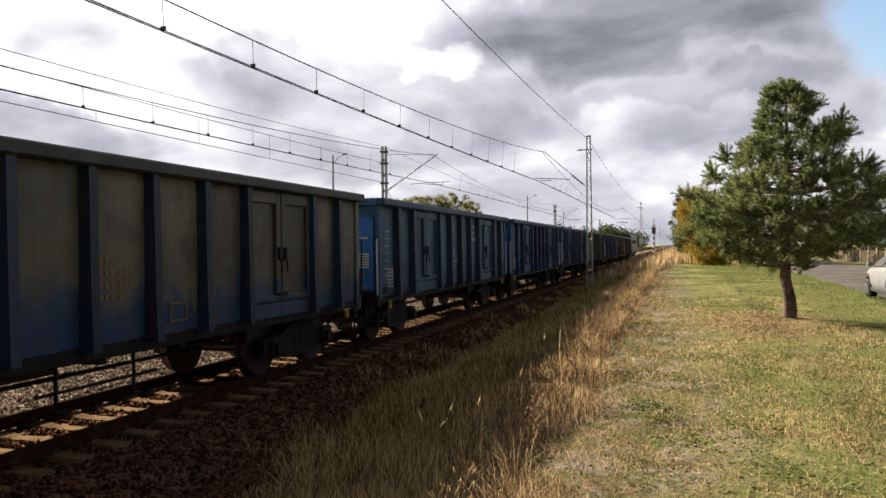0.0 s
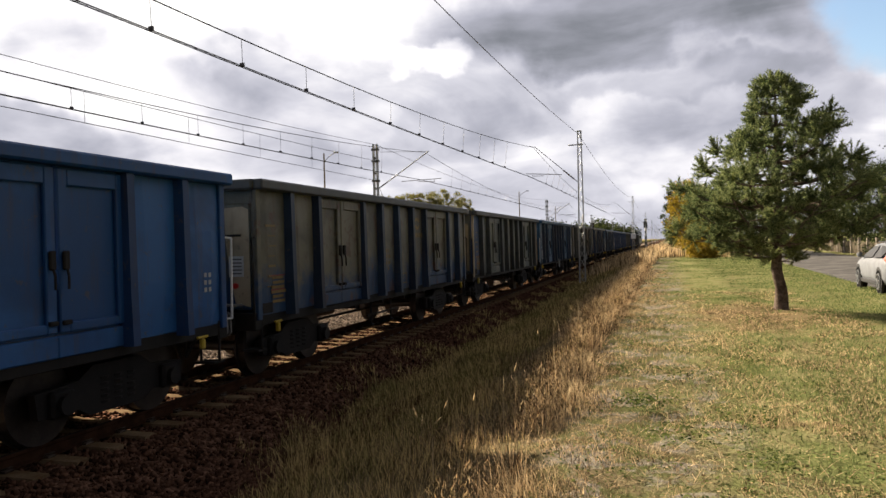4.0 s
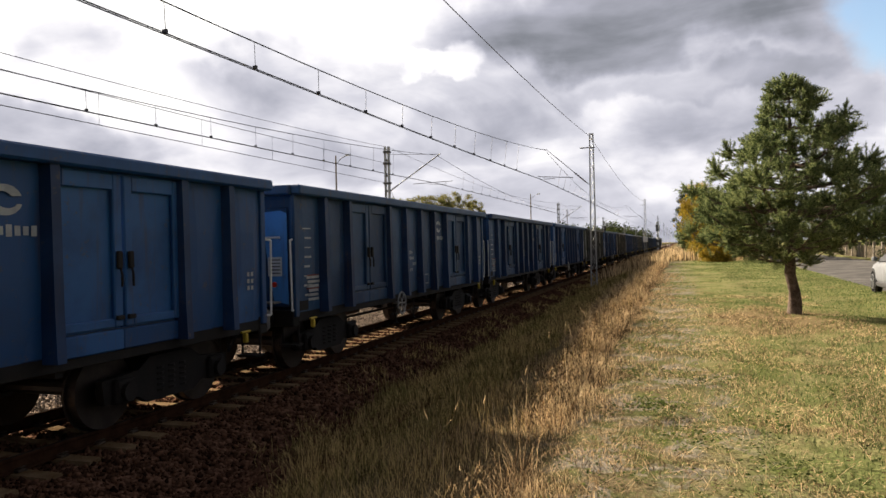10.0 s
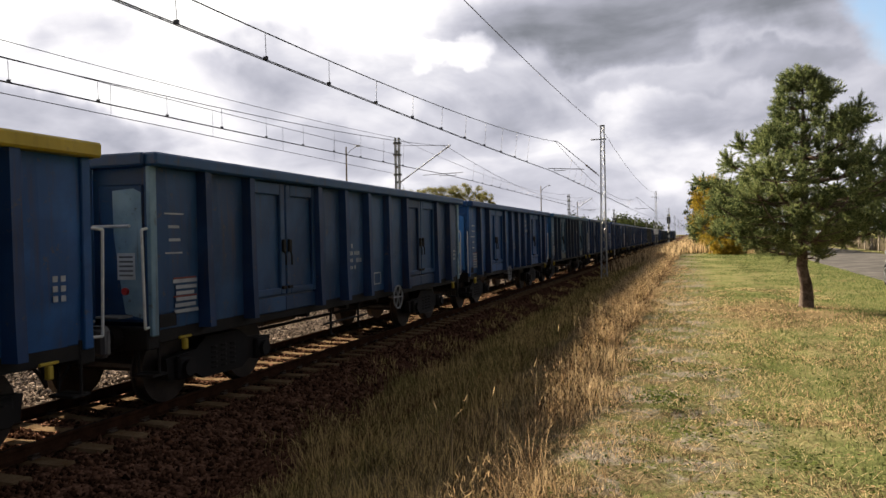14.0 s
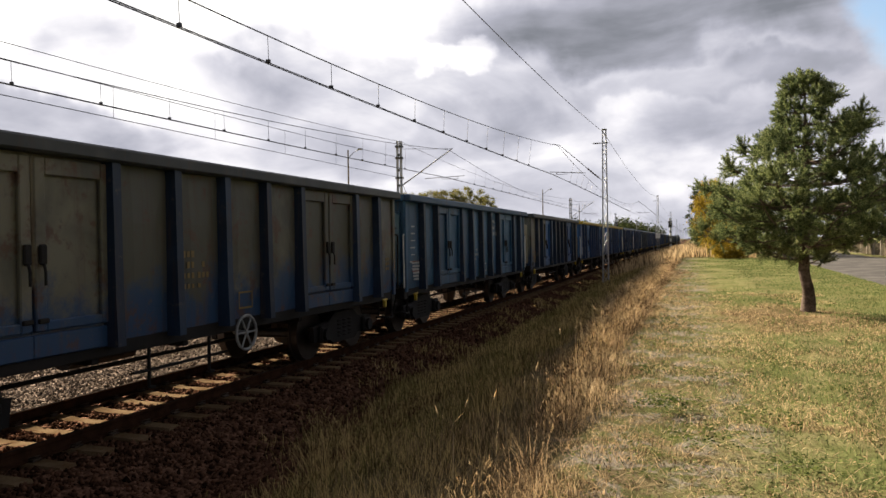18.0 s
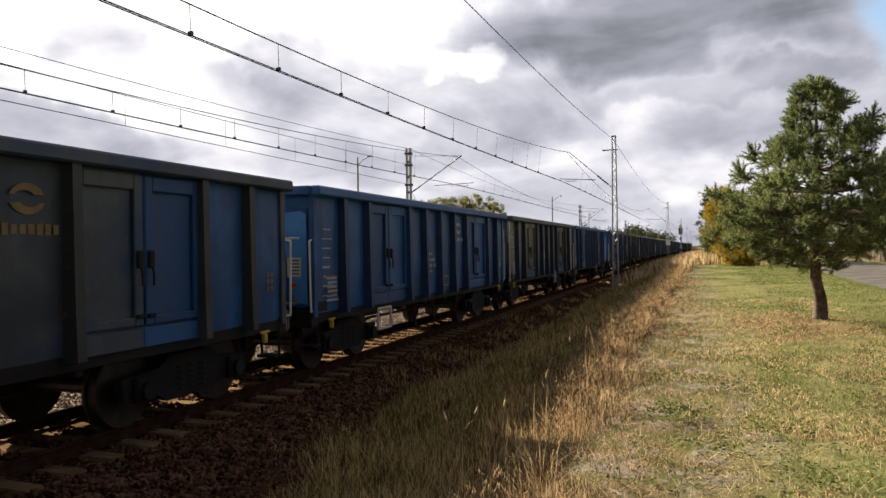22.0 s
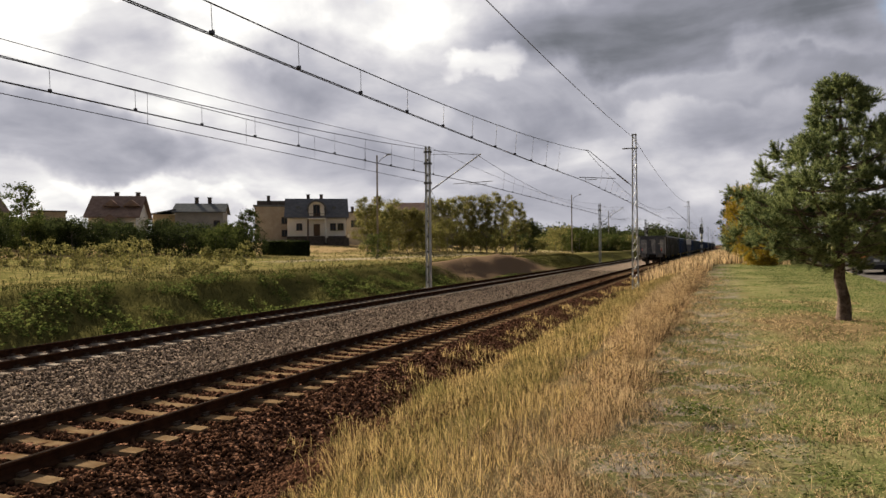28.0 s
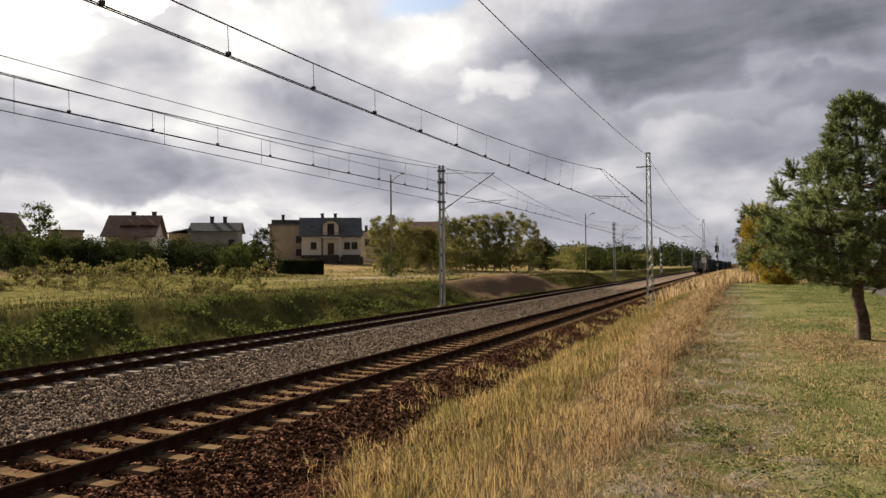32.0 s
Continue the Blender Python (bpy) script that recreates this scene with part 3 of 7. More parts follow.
def make_wagon(door_at=(2, 8)):
    wagon = empty("goods_wagon", "high-sided open goods wagon", "wagon", "wagons of the goods train")
    painted = []
    for side in (1, -1):
        bm = bmesh.new()  # sheet between two posts, bulged a little by its loads
        ys_, zs_ = np.linspace(0.02, BAY - 0.02, 4), np.linspace(BOTTOM, TOP, 4)
        grid = [[bm.verts.new((side * (WALL - 0.02 + (0.035 if 0 < i < 3 and 0 < j < 3 else 0)), y, z)) for j, z in enumerate(zs_)] for i, y in enumerate(ys_)]
        for i in range(3):
            for j in range(3):
                bm.faces.new((grid[i][j], grid[i + 1][j], grid[i + 1][j + 1], grid[i][j + 1]))
        back = bmesh.ops.extrude_face_region(bm, geom=list(bm.faces))["geom"]
        bmesh.ops.translate(bm, vec=(-side * 0.04, 0, 0), verts=[g for g in back if isinstance(g, bmesh.types.BMVert)])
        sheet = mesh_of("side_panel", bm, OLIVE)
        bm = bmesh.new()  # door leaf: a frame with a sunk field, over a low threshold
        cube(bm, *sorted((side * (WALL - 0.06), side * (WALL - 0.02))), 0.015, BAY - 0.015, BOTTOM + 0.20, TOP + 0.005)
        for a in (0.02, BAY - 0.15):
            cube(bm, *sorted((side * (WALL - 0.02), side * (WALL + 0.035))), a, a + 0.13, BOTTOM + 0.22, TOP - 0.02, 0.012)
        for a, h_ in ((BOTTOM + 0.22, 0.10), (TOP - 0.20, 0.18)):
            cube(bm, *sorted((side * (WALL - 0.02), side * (WALL + 0.033))), 0.15, BAY - 0.15, a, a + h_, 0.012)
        leaf = mesh_of("door_leaf", bm, OLIVE)
        bm = bmesh.new()
        cube(bm, *sorted((side * (WALL - 0.06), side * (WALL + 0.02))), 0.0, BAY, BOTTOM - 0.04, BOTTOM + 0.19, 0.012)
        lip = mesh_of("door_threshold", bm, OLIVE)
        bm = bmesh.new()  # pressed post, deeper at its foot
        rows_ = []
        for z, deep in ((BOTTOM - 0.05, POST + 0.02), (BOTTOM + 0.5, POST), (TOP + 0.01, POST - 0.02)):
            rows_.append([bm.verts.new((side * x, y, z)) for y, x in ((-0.085, WALL - 0.02), (-0.06, deep), (0.06, deep), (0.085, WALL - 0.02))])
        for lo, hi in zip(rows_, rows_[1:]):
            for i in range(3):
                bm.faces.new((lo[i], lo[i + 1], hi[i + 1], hi[i]))
            bm.faces.new((lo[0], hi[0], hi[3], lo[3]))
        bm.faces.new(rows_[0]), bm.faces.new(rows_[-1])
        stake = mesh_of("post", bm, OLIVE)
        bm = bmesh.new()
        cube(bm, *sorted((side * (WALL - 0.03), side * (WALL + 0.03))), -0.07, 0.05, BOTTOM - 0.06, TOP + 0.008, 0.01)
        angle = mesh_of("corner_post", bm, OLIVE)
        for b in range(12):
            y = -LENGTH / 2 + b * BAY
            door = door_at[0] <= b < door_at[0] + 2 or door_at[1] <= b < door_at[1] + 2
            o = new("door_leaf" if door else "side_panel", leaf if door else sheet)
            o.parent, o.location = wagon, (0, y, 0)
            painted.append(o)
            if door:
                o = new("door_threshold", lip)
                o.parent, o.location = wagon, (0, y, 0)
                painted.append(o)
                o = painted[-2]
            if door and side > 0:
                hx = BAY - 0.09 if (b - door_at[0]) % 2 == 0 else 0.09
                bm = bmesh.new()
                cube(bm, WALL + 0.035, WALL + 0.075, hx - 0.045, hx + 0.045, 1.92, 2.12, 0.015)
                bent(bm, [(WALL + 0.06, hx, 1.95), (WALL + 0.085, hx, 1.86), (WALL + 0.085, hx, 1.72)], 0.014)
                part("door_handle", bm, UNDER, o, "small dark door latch")
                for z in (BOTTOM + 0.30,):
                    bm = bmesh.new()
                    cube(bm, WALL + 0.03, WALL + 0.07, hx - 0.06, hx + 0.06, z, z + 0.05, 0.01)
                    part("hinge", bm, UNDER, o)
        for b in range(13):
            y = -LENGTH / 2 + b * BAY
            if b in (door_at[0] + 1, door_at[1] + 1):
                continue
            o = new("corner_post", angle) if b in (0, 12) else new("post", stake)
            o.parent, o.location = wagon, (0, min(max(y, -LENGTH / 2 + 0.08), LENGTH / 2 - 0.08), 0)
            painted.append(o)
        bm = bmesh.new()  # top coping
        cube(bm, *sorted((side * (WALL - 0.08), side * (POST + 0.025))), -LENGTH / 2 - 0.02, LENGTH / 2 + 0.02, TOP, TOP + 0.16, 0.025)
        painted.append(part("top_rim", bm, OLIVE, wagon))
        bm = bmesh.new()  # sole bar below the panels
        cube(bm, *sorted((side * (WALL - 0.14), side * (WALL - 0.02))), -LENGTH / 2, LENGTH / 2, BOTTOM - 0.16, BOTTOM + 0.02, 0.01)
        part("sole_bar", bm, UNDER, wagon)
    for end in (-1, 1):
        ye = end * LENGTH / 2
        for x0, x1 in ((-1.36, -0.46), (-0.46, 0.46), (0.46, 1.36)):
            bm = bmesh.new()
            cube(bm, x0 + 0.02, x1 - 0.02, *sorted((ye - end * 0.10, ye - end * 0.14)), BOTTOM - 0.1, TOP)
            cube(bm, x0 + 0.12, x1 - 0.12, *sorted((ye - end * 0.10, ye - end * 0.075)), BOTTOM + 0.1, TOP - 0.2, 0.02)
            painted.append(part("end_panel", bm, OLIVE, wagon))
            w_, cut = x1 - x0 - 0.26, 0.08 if x0 < -1 else 0.42
            bm = bmesh.new()  # pale field that slants away behind the post
            xr, xl = x1 - 0.13, x0 + 0.13 + cut * w_
            prism(bm, [(xr, BOTTOM + 0.14), (xr - 0.01, TOP - 0.30), (xr - 0.12, TOP - 0.25), (xl - 0.06, TOP - 0.27), (xl - 0.05, 2.2), (xl + 0.02, 1.7), (xl + 0.10, BOTTOM + 0.2)],
                  1, *sorted((ye - end * 0.074, ye - end * 0.070)))
            painted.append(part("bleached_paint", bm, PATCH, wagon, "pale flaking end paint"))
        for x in (-0.46, 0.46):
            bm = bmesh.new()
            cube(bm, x - 0.012, x + 0.012, *sorted((ye - end * 0.10, ye + end * 0.075)), BOTTOM - 0.2, TOP + 0.02)
            cube(bm, x - 0.055, x + 0.055, *sorted((ye + end * 0.075, ye + end * 0.095)), BOTTOM - 0.2, TOP + 0.02)
            painted.append(part("end_post", bm, OLIVE, wagon))
        for x in (-1, 1):
            bm = bmesh.new()
            cube(bm, *sorted((x * 1.30, x * 1.395)), *sorted((ye - end * 0.10, ye - end * 0.045)), BOTTOM - 0.06, TOP, 0.012)
            painted.append(part("corner_strip", bm, PATCH, wagon, "pale corner angle"))
        bm = bmesh.new()
        cube(bm, -WALL, WALL, *sorted((ye - end * 0.16, ye + end * 0.08)), TOP, TOP + 0.158, 0.025)
        painted.append(part("end_rim", bm, OLIVE, wagon))
        bm = bmesh.new()
        cube(bm, -1.36, 1.36, *sorted((ye - end * 0.2, ye + end * 0.03)), BOTTOM - 0.22, BOTTOM + 0.05, 0.015)
        part("head_stock", bm, UNDER, wagon)
        for x in (-0.875, 0.875):
            bm = bmesh.new()
            tube(bm, (x, ye, 0.98), (x, ye + end * 0.42, 0.98), 0.10, 12)
            tube(bm, (x, ye, 0.98), (x, ye + end * 0.18, 0.98), 0.14, 12)
            stock = part("buffer", bm, UNDER, wagon, "greasy black buffer")
            bm = bmesh.new()
            cube(bm, x - 0.27, x + 0.27, *sorted((ye + end * 0.42, ye + end * 0.48)), 0.80, 1.16, 0.05)
            part("buffer_head", bm, BUFFER, stock, "worn grey buffer plate")
        bm = bmesh.new()
        cube(bm, -0.09, 0.09, *sorted((ye, ye + end * 0.32)), 0.90, 1.04, 0.02)
        bent(bm, [(0, ye + end * 0.30, 1.02), (0.05, ye + end * 0.38, 0.9), (0.05, ye + end * 0.40, 0.65), (-0.05, ye + end * 0.40, 0.65), (-0.05, ye + end * 0.38, 0.9), (0, ye + end * 0.30, 1.02)], 0.03)
        part("coupling", bm, UNDER, wagon)
        bm = bmesh.new()
        bent(bm, [(0.35, ye, 0.85), (0.36, ye + end * 0.22, 0.62), (0.33, ye + end * 0.34, 0.45), (0.30, ye + end * 0.3, 0.7)], 0.022)
        part("brake_hose", bm, UNDER, wagon)
        for x in (-1, 1):  # corner grab rails
            bm = bmesh.new()
            bent(bm, [(x * 1.34, ye - end * 0.04, 1.10), (x * 1.39, ye + end * 0.10, 1.10), (x * 1.39, ye + end * 0.13, 2.25), (x * 1.34, ye - end * 0.04, 2.27)], 0.017)
            part("corner_handrail", bm, GRIP, wagon, "white-painted handrail")
        for x in (-1.12, 0.98):
            bm = bmesh.new()
            cube(bm, x - 0.17, x + 0.17, *sorted((ye + end * 0.02, ye + end * 0.26)), 1.22, 1.25, 0.008)
            part("buffer_step", bm, BUFFER, wagon)
        for xa, xb, z in ((0.62, 1.16, 2.30), (-1.16, -0.62, 2.30), (-0.28, 0.28, 2.72)):
            bm = bmesh.new()
            tube(bm, (xa, ye + end * 0.06, z), (xb, ye + end * 0.06, z), 0.018)
            part("end_handrail", bm, GRIP, wagon, "pale grab bar")
        bm = bmesh.new()
        cube(bm, -0.42, 0.42, *sorted((ye, ye + end * 0.20)), 1.78, 1.81)
        part("end_step", bm, STEEL, wagon)
        for x in (-1.2, 1.2):
            bm = bmesh.new()
            cube(bm, x - 0.16, x + 0.16, *sorted((ye - end * 0.05, ye - end * 0.3)), 0.50, 0.53)
            bent(bm, [(x - 0.15, ye - end * 0.17, 0.95), (x - 0.15, ye - end * 0.17, 0.52), (x + 0.15, ye - end * 0.17, 0.52), (x + 0.15, ye - end * 0.17, 0.95)], 0.018)
            part("shunter_step", bm, UNDER, wagon)
        bm = bmesh.new()
        cube(bm, WALL - 0.02, WALL + 0.05, *sorted((ye - end * 0.57, ye - end * 0.64)), 0.76, 0.90, 0.015)
        bent(bm, [(WALL + 0.02, ye - end * 0.50, 0.92), (WALL + 0.02, ye - end * 0.72, 0.92)], 0.018)
        part("tow_hook", bm, YELLOW, wagon, "yellow tow hook")
        # bogie
        bogie = new("bogie")
        bogie.parent, bogie.location = wagon, (0, end * 4.25, 0)
        for y in (-0.9, 0.9):
            bm = bmesh.new()
            tube(bm, (-0.95, y, 0.46), (0.95, y, 0.46), 0.085, 10)
            for x in (-0.75, 0.75):
                tube(bm, (x - 0.065, y, 0.46), (x + 0.065, y, 0.46), 0.46, 28)
                tube(bm, (x - math.copysign(0.10, x), y, 0.46), (x - math.copysign(0.065, x), y, 0.46), 0.49, 28)
                tube(bm, (x, y, 0.46), (x + math.copysign(0.12, x), y, 0.46), 0.16, 14)
            part("wheelset", bm, WHEEL, bogie, "worn steel wheelset")
        for x in (-1.02, 1.02):
            bm = bmesh.new()
            outline = [(-1.22, 0.62), (-1.18, 0.34), (-0.62, 0.34), (-0.45, 0.24), (0.45, 0.24), (0.62, 0.34), (1.18, 0.34), (1.22, 0.62), (0.62, 0.66), (0.40, 0.80), (-0.40, 0.80), (-0.62, 0.66)]
            prism(bm, outline, 0, x - 0.05, x + 0.05)
            for y in (-0.9, 0.9):
                cube(bm, x - 0.13, x + 0.13, y - 0.16, y + 0.16, 0.32, 0.62, 0.03)
                tube(bm, (x, y, 0.46), (x + math.copysign(0.19, x), y, 0.46), 0.11, 12)
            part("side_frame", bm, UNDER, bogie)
            for y in (-0.22, 0.0, 0.22):
                bm = bmesh.new()
                for j in range(5):
                    tube(bm, (x, y, 0.34 + 0.07 * j), (x, y, 0.37 + 0.07 * j), 0.085, 8)
                part("spring", bm, UNDER, bogie)
        bm = bmesh.new()
        cube(bm, -1.0, 1.0, -0.25, 0.25, 0.55, 0.82, 0.03)
        part("bolster", bm, UNDER, bogie)
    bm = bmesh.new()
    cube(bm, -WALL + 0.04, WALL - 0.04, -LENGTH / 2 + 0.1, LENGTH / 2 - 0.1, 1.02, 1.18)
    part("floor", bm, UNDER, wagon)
    bm = bmesh.new()
    for x in (-0.35, 0.35):
        cube(bm, x - 0.07, x + 0.07, -LENGTH / 2, LENGTH / 2, 0.72, 1.02)
    for y in (-2.2, -0.7, 0.7, 2.2):
        cube(bm, -1.3, 1.3, y - 0.05, y + 0.05, 0.82, 1.02)
    part("centre_sill", bm, UNDER, wagon)
    bm = bmesh.new()  # brake gear slung between the bogies
    tube(bm, (-0.5, -0.9, 0.62), (-0.5, 0.3, 0.62), 0.17, 12)
    bent(bm, [(0.2, -2.6, 0.55), (0.2, 2.6, 0.55)], 0.03)
    for y in (-1.35, -0.2):
        bent(bm, [(1.28, y, 0.95), (1.28, y, 0.42), (1.28, y + 0.1, 0.40)], 0.022)
    bent(bm, [(1.28, -1.6, 0.62), (1.28, 0.2, 0.62)], 0.02)
    part("brake_rigging", bm, UNDER, wagon)
    return wagon, painted


BRAKE_WHEELS = {0: 7.6, -1: 6.0, -6: 7.5, -7: 4.6, -8: 4.6, -10: 4.6, -14: 4.6, -15: 7.4, -20: 6.4, -21: 8.5, -22: 7.5, -23: 7.4, -26: 4.6}


def extras(wagon, k):
    """Stencils, chalk panels and the hand-brake wheel, on the side that faces the lawn."""
    r = random.Random(100 + k)
    y0 = -LENGTH / 2
    ink = AMBER if PAINTS[k] in (OLIVE, OLIVEBLUE, SLATE) and r.random() < 0.6 else WHITE
    xw = WALL + 0.016
    rects = []
    yy = y0 + 5.45 * BAY
    for row, (n, h) in enumerate(((4, 0.085), (6, 0.085), (7, 0.085), (4, 0.07))):
        for j in range(n):
            if r.random() < 0.9:
                rects.append((yy - 0.26 + 0.085 * j + (0.04 if j > 2 else 0), 1.98 - 0.135 * row, r.uniform(0.045, 0.065), h * r.uniform(0.75, 1)))
    marks("number_stencil", rects, ink, wagon, xw, "worn stencilled number block")
    yy = y0 + 7.5 * BAY
    if r.random() < 0.75 and k not in (-16, -17):
        bm = bmesh.new()
        for s in (1, -1):
            ring = [(0.20 * math.cos(a), 0.15 * math.sin(a)) for a in np.linspace(0.3, 2.9, 8)] + [(0.11 * math.cos(a) - 0.03, 0.06 * math.sin(a) + 0.02) for a in np.linspace(2.9, 0.3, 8)]
            prism(bm, [(yy + s * a, 2.62 + s * b) for a, b in ring], 0, xw, xw + 0.004)
        part("swirl_emblem", bm, ink, wagon, "worn swirl emblem")
        marks("emblem_bar", [(yy - 0.34 + 0.095 * j, 2.33, 0.065, r.uniform(0.08, 0.12)) for j in range(8)], ink, wagon, xw)
    bars = [(y0 + 0.45 * BAY + r.uniform(-0.03, 0.03), 2.45 - 0.16 * j, r.uniform(0.18, 0.36), r.choice((0.02, 0.035))) for j in range(r.randint(4, 8))]
    marks("data_panel", bars, ink, wagon, xw, "faded stencilled data lines")
    marks("load_table", [(y0 + 0.62 * BAY + (j % 2) * 0.02, 1.62 - 0.075 * j, r.uniform(0.32, 0.46), 0.045) for j in range(6)], ink, wagon, xw, "faded load table")
    marks("red_rule", [(y0 + 0.62 * BAY, 1.655, 0.44, 0.02), (y0 + 0.62 * BAY, 1.43, 0.44, 0.02)], FADED_RED, wagon, xw + 0.001)
    marks("chalk_frame", [(y0 + 6.5 * BAY, 1.42, 0.34, 0.025), (y0 + 6.5 * BAY, 1.20, 0.34, 0.025), (y0 + 6.5 * BAY - 0.16, 1.31, 0.02, 0.22), (y0 + 6.5 * BAY + 0.16, 1.31, 0.02, 0.22)], ink, wagon, xw)
    marks("end_stencil", [(y0 + 11.5 * BAY + 0.1 * j, 1.75 - 0.1 * i, 0.06, 0.06) for i in range(3) for j in range(2)], ink, wagon, xw)
    if k in BRAKE_WHEELS:
        bm = bmesh.new()
        yb = y0 + BRAKE_WHEELS[k] * BAY
        ring = [(1.46, yb + 0.24 * math.cos(a), 0.86 + 0.24 * math.sin(a)) for a in np.linspace(0, 2 * math.pi, 17)]
        bent(bm, ring, 0.02)
        for a in range(3):
            c, s = math.cos(a * 1.05), math.sin(a * 1.05)
            tube(bm, (1.46, yb - 0.24 * c, 0.86 - 0.24 * s), (1.46, yb + 0.24 * c, 0.86 + 0.24 * s), 0.014, 6)
        tube(bm, (1.25, yb, 0.86), (1.48, yb, 0.86), 0.03)
        part("brake_wheel", bm, PALE_GREY, wagon, "pale spoked hand-brake wheel")
    if k in (-11, -21, -24):
        bm = bmesh.new()
        yb = y0 + 2.6 * BAY
        for a, b in (((-0.3, 0.55), (0.3, 0.55)), ((-0.3, 0.95), (0.3, 0.95)), ((-0.3, 0.55), (-0.3, 0.95)), ((0.3, 0.55), (0.3, 0.95))):
            tube(bm, (1.47, yb + a[0], a[1]), (1.47, yb + b[0], b[1]), 0.022, 6)
        part("lever_frame", bm, GRIP, wagon, "white lever guard frame")
    ye = y0 + 0.062  # plates on the trailing end wall
    if PAINTS[k] is not OLIVE and PAINTS[k] is not BROWN or k in (-23, -5):
        bm = bmesh.new()
        cube(bm, 0.86, 1.12, ye, ye + 0.005, 1.66, 1.98)
        plate = part("label_plate", bm, GRIP, wagon, "white data plate with grey lines")
        bm = bmesh.new()
        for i in range(5):
            cube(bm, 0.89, 1.09, ye - 0.003, ye, 1.70 + 0.055 * i, 1.722 + 0.055 * i)
        tagged(part("plate_lines", bm, BUFFER, plate), kind="stuff")
        bm = bmesh.new()
        tube(bm, (0.98, ye - 0.03, 1.52), (0.98, ye + 0.005, 1.52), 0.045, 10)
        part("valve_knob", bm, RED, wagon, "red valve knob")
    if k in (-8, -10, -13, -16):
        bm = bmesh.new()
        prism(bm, [(0.62, 2.42), (0.80, 2.42), (0.71, 2.58)], 1, ye, ye + 0.005)
        part("warning_triangle", bm, YELLOW, wagon, "yellow warning triangle")
    if r.random() < 0.8:
        marks("chequer_patch", [(y0 + 0.3, 1.16, 0.3, 0.16)], UNDER, wagon, xw)


PAINTS = {8: SLATE, 7: BROWN, 6: NAVY, 5: SLATE, 4: NAVY, 3: NAVY, 2: STEELBLUE, 1: OLIVEBLUE, 0: BROWN, -1: STEELBLUE, -2: OLIVE, -3: OLIVEBLUE, -4: BLUE, -5: OLIVE,
          -6: BLUE, -7: OLIVE, -8: BLUE, -9: NAVY, -10: NAVY, -11: BLUE, -12: NAVY, -13: TEAL, -14: BLUE, -15: NAVY, -16: BLUE, -17: BLUE, -18: OLIVEBLUE,
          -19: STEELBLUE, -20: OLIVEBLUE, -21: BLUE, -22: BLUE, -23: OLIVEBLUE, -24: BLUE, -25: SLATE, -26: SLATE}
END_TONES = {-5: PATCH, -9: NAVY, -15: SKYISH, -19: SKYISH, -22: TAN, -23: BONE, -2: TAN, 1: SKYISH, 0: SKYISH}
TONES = {id(BLUE): "bright blue", id(NAVY): "dark blue", id(TEAL): "faded teal", id(STEELBLUE): "faded steel-blue", id(OLIVE): "patchy olive-grey", id(OLIVEBLUE): "olive and blue flaking", id(BROWN): "faded brown", id(SLATE): "dark slate-grey"}
# bay 0 of wagon -2 is a dark blue panel sharing the post tone
BAYS = {-22: {0: OLIVE, 10: OLIVE, 11: OLIVE}, -25: {9: BLUE, 10: BLUE, 11: BLUE, 4: BLUE}, -2: {0: PANEL_POSTSHADE_BLUE}, -26: {2: BLUE, 4: STEELBLUE}, -18: {8: BLUE, 9: BLUE, 3: BLUE, 4: BLUE}}
SLACK = {1: -0.06, 0: -0.24, -1: -0.35, -2: -0.3, -3: -0.28, -4: -0.1, -6: 0.05, -7: -0.05, -9: 0.1, -10: 0.3, -11: 0.43, -12: 0.30, -13: 0.75, -14: 0.72, -15: 0.77, -16: 0.9, -17: 0.5, -18: 0.1,
         -19: -0.15, -20: 0.25, -21: 0.5, -22: -0.75, -23: -0.45, -24: -0.2, -25: -0.05, -26: 0.2}
SPEED, PITCH = 15.4147, 13.1845
pattern, painted = make_wagon()
order = [pattern, *pattern.children_recursive]
WAGONS = []
